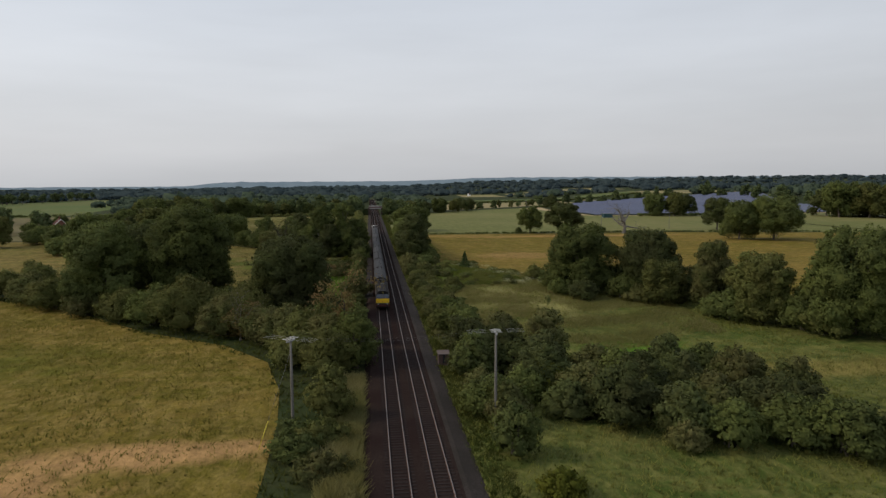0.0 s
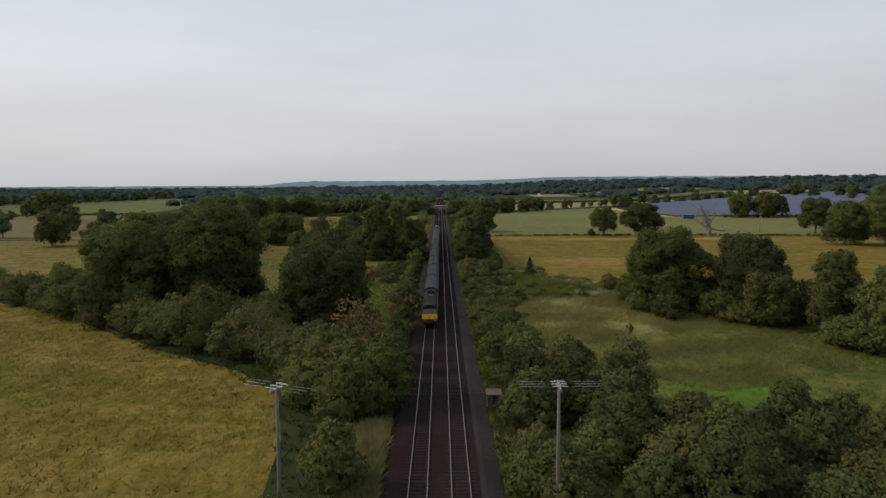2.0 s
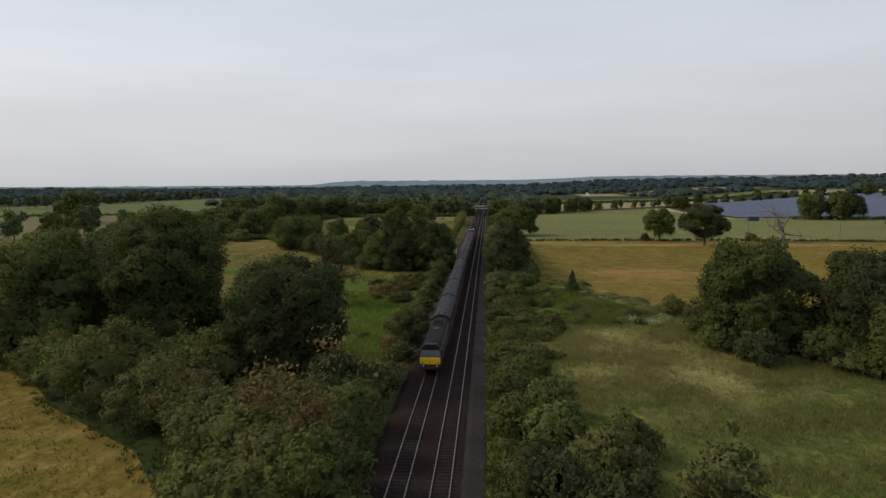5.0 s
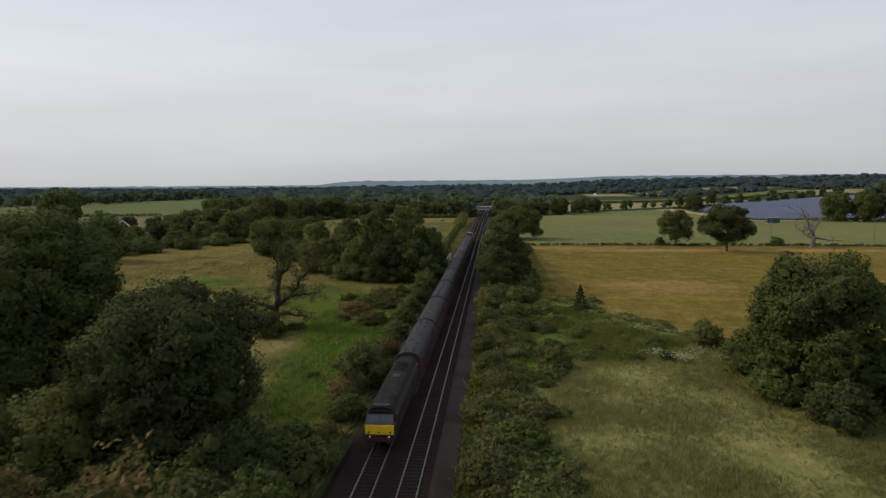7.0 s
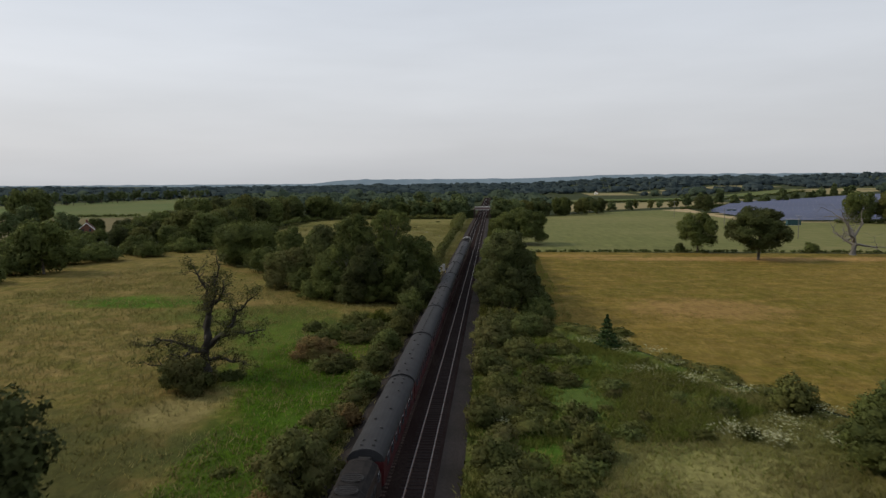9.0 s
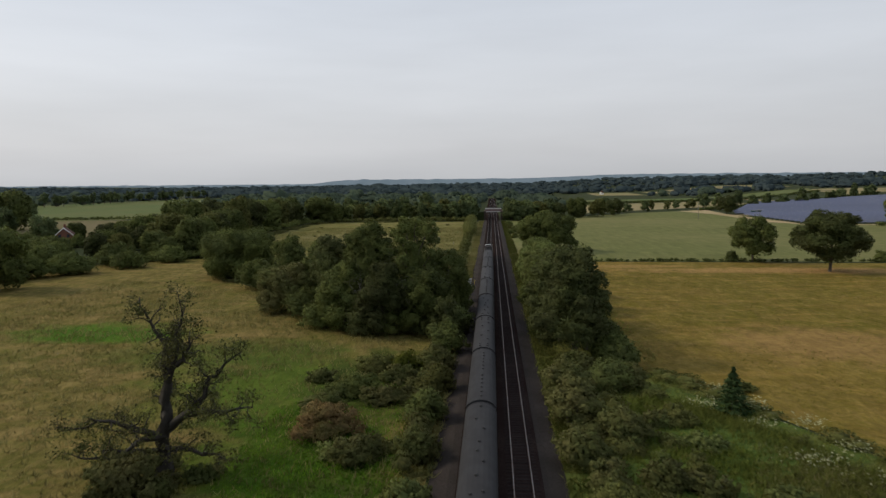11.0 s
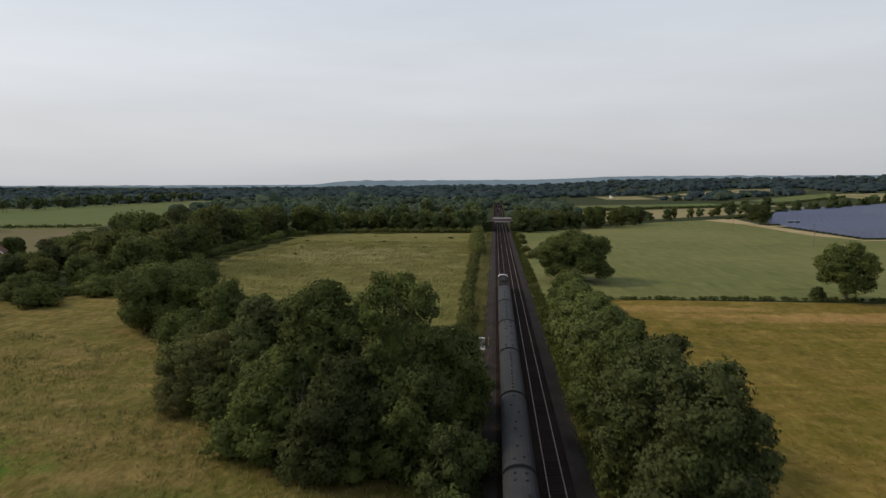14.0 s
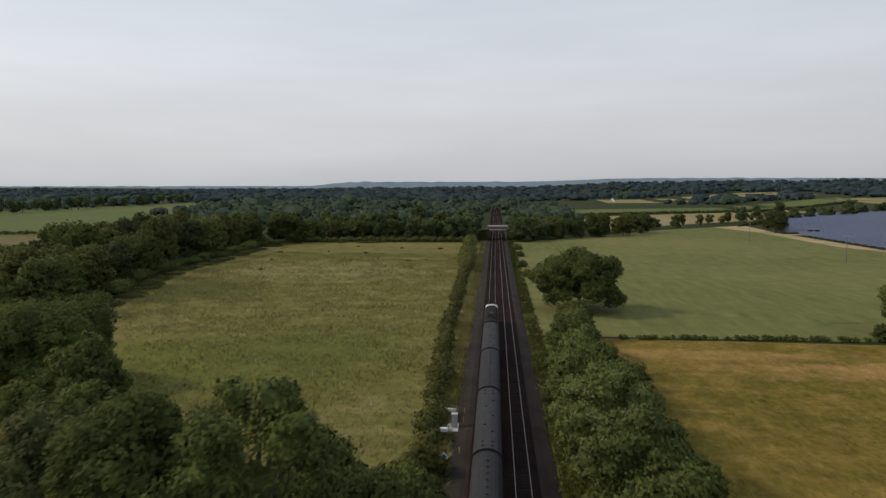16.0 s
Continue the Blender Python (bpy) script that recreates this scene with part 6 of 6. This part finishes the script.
def fir(x, y, h, w):
    t = thing("fir_tree", pose(x, y, -0.6), "small dark conical fir tree in rough grass", "tree")
    part("trunk", tubes("trunk", [[((0, 0, -0.1), 0.1), ((0, 0, h), 0.02)]], 6), M_BARK, t)
    c, nr = [], []
    for k in range(1500):
        z = h * rng.random() ** 1.4
        r = w / 2 * (1 - z / h) ** 0.9 * (0.75 + 0.25 * math.cos(z * 9)) * math.sqrt(rng.uniform(0.3, 1.1))
        a = rng.uniform(0, 2 * math.pi)
        c.append((r * math.cos(a), r * math.sin(a), z))
        nr.append((math.cos(a) * 0.5, math.sin(a) * 0.5, 0.8))
    c, nr = np.array(c), np.array(nr) + rng.normal(size=(1500, 3)) * 0.3
    nr /= np.linalg.norm(nr, axis=1, keepdims=True)
    part("crown", soup("crown", leaf_quads(c, nr, 0.14 + 0.12 * rng.random(1500))), M_FIR, t)


fir(28.4, 204, 5.0, 4.8)


# ---- hedges ----
def hedge(name, pts, h, w, material, label, gap=0.0, leaf=0.27, cover=0.625):
    """A clipped-and-grown-out hedge along a line of (x, y)."""
    reseed(*pts[0])
    lumps = []
    for (x0, y0), (x1, y1) in zip(pts, pts[1:]):
        n = max(1, int(math.hypot(x1 - x0, y1 - y0) / (w * 0.55)))
        for i in range(n):
            if rng.random() < gap:
                continue
            f = (i + rng.random() * 0.5) / n
            r = w * rng.uniform(0.4, 0.62)
            hh = h * rng.uniform(0.6, 1.1)
            hx, hy = x0 + (x1 - x0) * f + rng.uniform(-0.2, 0.2) * w, y0 + (y1 - y0) * f
            lumps.append((hx, hy, rise(hx, hy) + 0.6 + hh * 0.5, r, r, hh * 0.52))
    # leaves lump by lump against near neighbours only
    out = []
    for i in range(0, len(lumps), 12):
        out.append(crown(lumps[i:i + 13], leaf, cover, 0.3, False))
    t = thing(name, pose(0, 0, -0.6), label, "hedge")
    part("foliage", soup("foliage", tuple(np.concatenate(q) for q in zip(*out))), material, t)


hedge("field_hedge", [(27, 341), (60, 342.5), (110, 341), (150, 338.5), (250, 320), (330, 302)], 1.05, 1.3, M_OAK, "low dark hedge between hay field and crop", 0.3, leaf=0.2, cover=0.6)
hedge("lineside_hedge", [(12.1, 102), (12.3, 140), (12.9, 170), (12.6, 196), (13.0, 224)], 1.9, 3.0, M_OLIVE, "low olive bramble strip beside the railway line", 0.22, 0.18, 0.5)
hedge("lineside_hedge", [(15.5, 104), (14.6, 140), (15.6, 170), (15.0, 196), (16.6, 220)], 1.7, 3.4, M_MIDLEAF, "low green bramble strip beside the railway line", 0.4, 0.18, 0.5)
hedge("lineside_hedge", [(-3.6, 116), (-3.6, 140), (-3.9, 170), (-3.8, 200), (-4.0, 232)], 1.9, 2.6, M_OLIVE, "low olive bramble strip beside the railway line", 0.2, 0.18, 0.5)
hedge("nettle_strip", [(21, 223), (27, 213), (36, 195), (44, 180), (58, 162)], 1.1, 3.2, M_MIDLEAF, "low nettle and parsley strip along a field edge", 0.3, 0.16, 0.5)
hedge("lineside_hedge", [(-4.6, 284), (-5.2, 305), (-6.4, 340), (-6.8, 400), (-7.2, 440)], 2.4, 2.8, M_MIDLEAF, "green hedge running beside the railway line", 0.12)
hedge("lineside_hedge", [(-7.0, 440), (-8.0, 480), (-9.0, 510), (-9.5, 556)], 4.6, 5.0, M_MIDLEAF, "tall green hedge running beside the railway line", 0.05, 0.25)
hedge("field_hedge", [(-134, 322), (-112, 336), (-90, 354)], 3.0, 4, M_OAK, "dark hedge at the meadow's far edge", leaf=0.35)
hedge("field_hedge", [(-255, 600), (-420, 560), (-800, 468)], 2.4, 2.6, M_OAK, "dark straight hedge between far fields", leaf=0.6)
hedge("field_hedge", [(172, 700), (300, 860), (420, 900)], 2.6, 3.0, M_OAK, "dark hedge behind the solar field", leaf=0.7)
hedge("field_hedge", [(60, 845), (240, 935), (420, 1035)], 3, 3.4, M_OAK, "dark far field hedge", leaf=0.8)
hedge("rush_strip", [(-60, 299), (-86, 357), (-103, 420), (-104, 526), (-92, 549), (-50, 553)], 0.8, 7.0, M_OLIVE, "ragged olive rush strip along the meadow edge", 0.45, 0.22, 0.5)
hedge("field_hedge", [(-62, 302), (-92, 360), (-109.5, 420), (-110.5, 526), (-99, 556)], 3.4, 6.0, M_OAK, "tall dark hedge before a woodland belt", 0.3, 0.25)
hedge("field_hedge", [(-92, 553), (-60, 556), (-10, 560)], 3.0, 4, M_MIDLEAF, "rough green hedge at the far meadow edge", leaf=0.3, cover=0.62)

# ---- middle distance trees, repeated ----
mids = []
for k, (h, w, m, lab) in enumerate(((13, 12, M_WOOD_HAZED, "dark green woodland tree in full leaf"), (14, 11, M_WOOD_HAZED, "dark woodland tree in full leaf"), (12, 13, M_WOOD_HAZED, "broad green woodland tree"), (11, 10, M_MIDLEAF, "mid green woodland tree"), (10, 10, M_WILLOW, "pale green willow in the wood edge"))):
    mids.append(tree(-58 - 9 * k, 590 + 6 * k, h, w, m, lab, "woodland_tree", foot=0.02, n=9, leaf=0.6, cover=0.6, group="woodland trees", limbs=4))

bigs = []
for k, (h, w, m, lab) in enumerate(((13.5, 16, M_OAK, "large dark woodland tree in full leaf"), (14, 15, M_MIDLEAF, "large green woodland tree in full leaf"), (13, 15, M_DARK, "broad dark woodland tree in full leaf"))):
    bigs.append(tree((-97, -103, -108)[k], (358, 379, 399)[k], h, w, m, lab, "woodland_tree", foot=0.02, n=14, leaf=0.5, cover=0.6, group="woodland trees", limbs=4))


def stand(spots, lo=0.85, hi=1.15):
    for k, (x, y) in enumerate(spots):
        put(bigs[k % 3], x, y, rng.uniform(lo, hi), rng.uniform(0, 360), rise(x, y), rng.uniform(lo, hi))


def grove(spots, choose, lo=0.85, hi=1.25):
    for x, y in spots:
        put(mids[choose[rng.integers(len(choose))]], x, y, rng.uniform(lo, hi), rng.uniform(0, 360), rise(x, y), rng.uniform(lo, hi))


stand([(-112, 419), (-114, 440), (-116, 462), (-117, 485), (-118, 508), (-114, 530), (-104, 549), (-128, 428), (-131, 452), (-134, 478), (-134, 503), (-130, 528), (-122, 548), (-112, 372), (-120, 390), (-126, 408), (-150, 470), (-152, 500), (-150, 530)], 0.95, 1.35)
stand([(-110, 353), (-120, 351), (-128, 350), (-104, 364), (-116, 366), (-126, 378)], 0.6, 0.8)
stand([(-134, 394), (-122, 398), (-140, 410), (-114, 384)], 0.8, 1.0)
stand([(-150, 407), (-142, 393), (-136, 378), (-131, 362), (-158, 420), (-168, 424), (-180, 420)], 0.55, 0.75)
stand([(-96, 562), (-82, 566), (-68, 572), (-52, 568), (-38, 574), (-24, 570), (-14, 580)], 0.65, 0.9)
stand([(20, 578), (34, 586), (48, 594), (62, 603), (77, 613), (91, 630)], 0.8, 1.0)
stand([(-111, 281), (-156, 300)], 1.0, 1.1)
stand([(-262, 491)], 1.6, 1.65)
belt = tree(-492, 700, 15, 11, M_WOOD_HAZED, "dark green belt tree with a bare trunk", "belt_tree", foot=0.26, n=9, leaf=0.7, cover=0.6, group="trees of the far belt", limbs=4)
for k in range(1, 42):
    x, y = -492 + 5 * math.sin(k * 1.7), 700 + 14 * k + rng.uniform(-4, 4)
    put(belt, x, y, rng.uniform(0.8, 1.2), rng.uniform(0, 360), rise(x, y), rng.uniform(0.8, 1.15))
for x, y, h, w in ((-114, 262, 7, 10), (-118, 278, 7, 10), (-127, 290, 8, 10), (-113, 311, 6.5, 12), (-119, 302, 7, 11), (-104, 325, 5.5, 10), (-98, 340, 5.5, 9), (-125, 318, 8, 12), (-122, 296, 7, 10), (-104, 350, 8, 11), (-136, 330, 8, 12), (-112, 333, 7, 11), (-140, 345, 6, 11), (-152, 362, 5, 12), (-158, 370, 5.5, 11), (-166, 384, 5.2, 11), (-176, 388, 4.5, 10), (-184, 392, 6, 10), (-160, 389, 5.2, 9), (-148, 332, 8, 12), (-160, 376, 3.5, 9), (-134, 308, 8, 12), (-146, 315, 8, 12)):
    bush(x, y, h, w, M_OAK, "dark green hedge bush at the meadow edge", group="hedge bushes of the meadow", leaf=0.34, cover=0.55)
for x, y in ((-84, 470), (-70, 505), (-52, 498), (-40, 522), (-62, 530), (-30, 470), (-78, 440), (-22, 520), (-90, 500)):
    bush(x, y, rng.uniform(0.3, 0.5), rng.uniform(1.0, 2.2), M_OLIVE, "low olive tussock in the pale meadow", "tussock", leaf=0.25, cover=0.8, n=6, group="tussocks", category="tussock")
grove([(x + rng.uniform(-4, 4), y + rng.uniform(-3, 3)) for x in range(-104, -12, 9) for y in (566, 580, 600)], (0, 1, 2, 3, 4), 0.75, 1.05)
grove([(-190, 374), (-184, 404), (-198, 396),  (-205, 345), (-225, 352)], (0, 1, 2), 0.9, 1.1)
grove([(17 + 165 * f + rng.uniform(-3, 3), 562 + 185 * f ** 0.9 + rng.uniform(-3, 5)) for f in np.linspace(0, 0.45, 12)], (0, 1, 2, 3), 0.7, 1.0)
grove([(17 + 165 * f + rng.uniform(-3, 3), 562 + 185 * f ** 0.9 + rng.uniform(-3, 5)) for f in np.linspace(0.5, 1, 8)], (0, 1, 2, 3), 0.55, 0.85)
grove([(16, 566), (15, 588), (16, 604), (26, 610), (40, 618), (18, 626), (30, 634), (48, 640), (66, 632)], (0, 1, 2), 0.85, 1.1)
grove([(-12, 572), (-14, 585), (-12, 604), (-13, 622), (-18, 640), (-30, 625), (-45, 634), (-60, 622), (-80, 640), (-100, 625)], (0, 3, 2), 1.0, 1.35)
grove([(186 + 19 * k, 742 + 12 * k + rng.uniform(-5, 5)) for k in range(12)] + [(430 + rng.uniform(-20, 20), y) for y in range(520, 900, 24)], (0, 1, 2), 0.8, 1.3)
stand([(216, 504), (231, 498), (243, 506)], 1.15, 1.35)
hedge("field_hedge", [(205, 503), (262, 500)], 2.6, 4.0, M_OAK, "dark hedge below field oaks", leaf=0.4)
stand([(332, 452), (346, 440), (352, 458), (362, 430), (372, 446), (384, 424), (392, 440), (404, 420), (338, 474), (366, 470), (400, 458)], 1.65, 1.95)
grove([(-300 - 10 * k, 560 - 2.6 * k) for k in range(3)] + [(-330, 430), (-250, 470)], (0, 1, 2), 0.9, 1.2)


# ---- far woods and ridges ----
def far_woods(r0, r1, count, m, wide, leaf):
    """Crowns and clumps of crowns over the far land between two distances, leaving the fields open."""
    reseed(r0, r1)
    quads, norms = [], []
    base = rng.normal(size=(m, 3))
    base /= np.linalg.norm(base, axis=1, keepdims=True)
    base[:, 2] = np.abs(base[:, 2]) * 1.1 - 0.1
    fields = ((60, 420, 660, 1170), (400, 800, 920, 1170), (-505, -335, 400, 1280), (-1300, -235, 400, 830), (-150, -60, 800, 960), (170, 560, 1300, 1560), (700, 1200, 1490, 1800), (-440, -250, 1255, 1400), (160, 470, 505, 870), (430, 900, 200, 520), (-6, 14, 0, 1150))
    for k in range(count):
        r = r0 * (r1 / r0) ** rng.random()
        a = rng.uniform(-0.85, 0.85)
        x, y = r * math.sin(a), 40 + r * math.cos(a)
        if y < 625 or any(x0 < x < x1 and y0 < y < y1 for x0, x1, y0, y1 in fields):
            continue
        c = noise.noise(Vector((x * 0.0042, y * 0.0028, 3.0)))
        if c < (-0.19 if x > 40 else -0.34) + 0.06 * rng.normal():
            continue
        s = (6.5 + 8.5 * rng.random() ** 1.6) * (0.9 + 0.3 * max(0, c)) * (1.35 if rng.random() < 0.05 else 1)
        rx, ry = s * 0.55 * wide * rng.uniform(0.8, 1.5), s * 0.55 * rng.uniform(0.8, 1.3)
        for a in range(3 if wide < 1.5 else 1):
            c0 = np.array([x + rx * rng.uniform(-0.55, 0.55), y + ry * rng.uniform(-0.5, 0.5), rise(x, y) + s * rng.uniform(0.34, 0.56)])
            q, sm = inner_mass(c0, np.array([rx, ry, s * 0.5]) * (rng.uniform(0.55, 0.9) if wide < 1.5 else rng.uniform(0.8, 1.05)), GLOBE_FAR, 0.3)
            sm = sm + rng.normal(size=(len(sm), 1, 3)) * 0.4
            up = (q[:, :, 1].mean(axis=1) < c0[1] + 0.6 * ry) | (q[:, :, 2].mean(axis=1) > c0[2])
            quads.append(q[up])
            norms.append((0.6 * sm + np.array([0, 0, 0.45]))[up])
        d = base + rng.normal(size=(m, 3)) * 0.2
        d /= np.linalg.norm(d, axis=1, keepdims=True)
        p = np.array([x, y, rise(x, y) + s * 0.45]) + d * np.array([rx, ry, s * 0.5]) * rng.uniform(0.8, 1.1, (m, 1))
        nr = d + rng.normal(size=(m, 3)) * 0.25
        nr /= np.linalg.norm(nr, axis=1, keepdims=True)
        quads.append(leaf_quads(p, nr, s * leaf * math.sqrt(wide) * rng.uniform(0.6, 1.3, m), 0.75))
        norms.append(np.repeat((0.6 * d + np.array([0, 0, 0.4]) + rng.normal(size=d.shape) * 0.4)[:, None], 4, axis=1))
    norms = np.concatenate(norms)
    return soup("far_woods", (np.concatenate(quads), norms / np.linalg.norm(norms, axis=2, keepdims=True)))


# both bands of crowns carry painted haze, the horizon one more
for name, args, m in (("far_woods", (640, 1250, 2600, 30, 1.0, 0.08), M_FARLEAF_HAZED), ("horizon_woods", (1200, 3400, 6400, 9, 1.6, 0.09), M_HORIZON_HAZED)):
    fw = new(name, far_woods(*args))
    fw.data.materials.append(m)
    tagged(fw, "haze-tinted dark green woods and hedgerow trees across distant farmland", "woods", kind="stuff")


def ridge(name, y, x0, x1, fn, material, label):
    nx = 160

    def pt(u, v):
        x = x0 + (x1 - x0) * u
        h = fn(x) + 5 * noise.noise(Vector((x * 0.02, y, 0))) + 3 * noise.noise(Vector((x * 0.06, y, 5)))
        return x, y + 260 * v, -20 + (h + 20) * (1 - (1 - v) ** 2) if v < 1 else h
    return setting(name, sheet(name, nx, 6, pt), material, label, "ridge")


ridge("backdrop_ridge", 4000, -3600, 4200, lambda x: 20 + 25 * smooth((x + 1180) / 380) + 20 * smooth((x - 100) / 800), M_HILL_HAZED, "hazy blue wooded ridge on the horizon")


# ---- grass, flowers ----
def inside(px, py, poly):
    res = np.zeros(len(px), bool)
    j = len(poly) - 1
    for i in range(len(poly)):
        xi, yi = poly[i]
        xj, yj = poly[j]
        hit = ((yi > py) != (yj > py)) & (px < (xj - xi) * (py - yi) / (yj - yi + 1e-9) + xi)
        res ^= hit
        j = i
    return res


def grass(name, poly, n, h, material, label, blades=3, width=0.05, lean=0.75, clump=0.9):
    xs, ys = [p[0] for p in poly], [p[1] for p in poly]
    x, y = rng.uniform(min(xs), max(xs), n), rng.uniform(min(ys), max(ys), n)
    dens = np.array([noise.noise(Vector((a * 0.12, b * 0.12, 1.0))) for a, b in zip(x, y)])
    ok = inside(x, y, poly) & (dens + rng.normal(size=n) * 0.25 > -clump + 0.35)
    x, y, dens = x[ok], y[ok], dens[ok]
    x, y, dens = np.repeat(x, blades), np.repeat(y, blades), np.repeat(dens, blades)
    m = len(x)
    x = x + rng.normal(size=m) * 0.18
    y = y + rng.normal(size=m) * 0.18
    a = rng.uniform(0, 2 * math.pi, m)
    hh = h * rng.uniform(0.5, 1.15, m) * (1 + 0.5 * dens)
    wd = width * rng.uniform(0.6, 1.5, m)
    lx, ly = rng.normal(size=m) * lean * hh + 0.15 * hh, rng.normal(size=m) * lean * hh
    z = np.full(m, -0.6)
    v = np.stack([np.stack([x - wd * np.cos(a), y - wd * np.sin(a), z], 1), np.stack([x + wd * np.cos(a), y + wd * np.sin(a), z], 1), np.stack([x + lx, y + ly, z + hh], 1)], 1)
    face = np.cross(v[:, 1] - v[:, 0], v[:, 2] - v[:, 0])
    turned = face @ np.array([0, -0.9, 0.4]) < 0
    v[turned] = v[turned][:, [1, 0, 2]]
    nr = rng.normal(size=(m, 3)) * 0.4 + np.array([0, -0.25, 1.0])
    ob = new(name, soup(name, (v, nr / np.linalg.norm(nr, axis=1, keepdims=True))))
    ob.data.materials.append(material)
    return tagged(ob, label, "grass", kind="stuff")


grass("long_grass", [(9, 45), (9, 330), (26, 330), (26, 214), (44, 180), (66, 148), (70, 112), (80, 45)], 50000, 0.5, M_GRASS_GREEN, "long green seeding grass in the rough meadow", width=0.045, lean=0.6)
grass("long_grass", [(17, 120), (18, 172), (28, 196), (44, 180), (64, 140), (60, 108), (38, 98), (25, 110)], 60000, 0.5, M_GRASS_DRY, "long pale dry grass in the rough meadow", width=0.035, clump=0.45, lean=0.6)
grass("long_grass", [(11.5, 162), (12, 208), (24, 208), (33, 195), (40, 176), (30, 167), (20, 168)], 15000, 0.65, M_GRASS_RANK, "rank dark green herbage in the rough meadow", blades=3, width=0.07, lean=0.6, clump=0.5)
grass("verge_grass", [(-9.6, 50), (-10.4, 76), (-15, 96.5), (-24, 108), (-40, 120), (-66, 148), (-84, 159), (-82, 166), (-60, 152), (-36, 126), (-20, 113), (-9, 98), (-7, 80), (-6.5, 50)], 9000, 0.7, M_GRASS_VERGE, "rank green grass along the foot of the hedge", clump=1.4, blades=4, width=0.08)
grass("verge_grass", [(-4.6, 45), (-4.6, 88), (-1.4, 88), (-1.2, 45)], 4200, 0.95, M_GRASS_DRY, "tall golden verge grass beside the line", clump=1.6, blades=5, lean=0.5, width=0.07)
grass("verge_grass", [(9.2, 45), (9.3, 560), (12.0, 560), (12.0, 45)], 12000, 0.5, M_GRASS_VERGE, "green verge grass beside the ballast", clump=1.0, width=0.07)
grass("verge_grass", [(-4.0, 120), (-4.0, 560), (-2.0, 560), (-1.8, 120)], 9000, 0.55, M_GRASS_DRY, "dry verge grass beside the ballast", clump=0.7, width=0.07)


grass("meadow_grass", [(-10, 48), (-10.4, 74), (-15, 95), (-24, 106), (-40, 118), (-66, 146), (-84, 157), (-110, 150), (-62, 48)], 30000, 0.45, M_GRASS_GOLD, "golden seeding grass of the hay meadow", blades=2, width=0.05, lean=0.6, clump=0.6)
grass("meadow_grass", [(-4, 118), (-4, 232), (-50, 282), (-90, 300), (-100, 190), (-60, 158), (-25, 124)], 42000, 0.6, M_GRASS_DRY, "straw-coloured seeding grass of the damp meadow", blades=2, width=0.055, lean=0.5, clump=0.6)
grass("meadow_grass", [(-8, 262), (-50, 305), (-84, 362), (-98, 430), (-92, 500), (-9, 500)], 46000, 0.55, M_GRASS_DRY, "pale seeding grass of the far meadow", blades=2, width=0.065, lean=0.5, clump=0.6)
grass("meadow_grass", [(22, 232), (46, 184), (72, 150), (110, 140), (150, 330), (22, 336)], 30000, 0.2, M_GRASS_GOLD, "short golden grass of the cut hay field", blades=2, width=0.06, lean=0.9, clump=0.5)
grass("lush_grass", [(-15, 128), (-4.5, 124), (-4.5, 205), (-9, 214), (-20, 204), (-20, 186), (-16, 172)], 17000, 0.24, M_GRASS_LUSH, "bright green grass of a wet hollow", blades=2, width=0.06, lean=0.6, clump=0.9)


def umbels(spots):
    c = []
    for x, y, n, r in spots:
        for k in range(2 * n):
            c.append((x + rng.normal() * r * 0.75, y + rng.normal() * r * 0.75, rng.uniform(0.05, 0.7)))
    c = np.array(c)
    nr = rng.normal(size=c.shape) * 0.25 + np.array([0, 0, 1.0])
    ob = new("cow_parsley", soup("cow_parsley", leaf_quads(c, nr, rng.uniform(0.05, 0.12, len(c)), 0.9)))
    ob.data.materials.append(M_FLOWER)
    tagged(ob, "cream flower heads of wild parsley in rough grass", "wildflowers", kind="stuff")


umbels([(31, 205, 60, 1.2), (29, 210, 60, 1.0), (34, 199, 70, 1.1), (31, 190, 70, 1.6), (36, 186, 110, 1.6), (40, 182, 80, 1.3), (26, 205, 70, 1.3), (30, 199, 50, 1.2), (35, 169, 190, 1.5), (37.6, 167, 150, 1.2), (40.5, 171.5, 80, 1.3), (35, 193, 40, 1.0), (46, 175, 60, 1.2), (14.5, 152, 60, 0.7), (12.5, 170, 50, 0.6), (43.4, 167, 120, 1.2)])

# ---- sleepers ----
for t, (xc, _) in zip(tracks, TRACKS):
    near, rest = [], []
    for k in range(int((1150 + 100) / 0.66)):
        y = -100 + 0.66 * k
        (near if 150 < y < 345 else rest).append(y)
    rough_mesh = sleeper_mesh.copy()
    rough_mesh.materials[0] = M_SLEEPER if xc < 4 else M_SLEEPERDARK
    for y in near:
        s = part("sleeper", rough_mesh, None, t)
        s.matrix_basis = pose(0, y, 0.012 * math.sin(y * 12.9), 0, 0, 0.6 * math.sin(y * 7.7))
    tops = []
    for y in rest:
        tops.append([(-1.27, y - 0.12, -0.135), (1.27, y - 0.12, -0.135), (1.27, y + 0.12, -0.135), (-1.27, y + 0.12, -0.135)])
        tops.append([(-1.27, y - 0.12, -0.135), (-1.27, y - 0.12, -0.25), (1.27, y - 0.12, -0.25), (1.27, y - 0.12, -0.135)])
    o = part("sleeper_bed", soup("sleeper_bed", tops), M_SLEEPERDARK, t)
    tagged(o, kind="stuff")
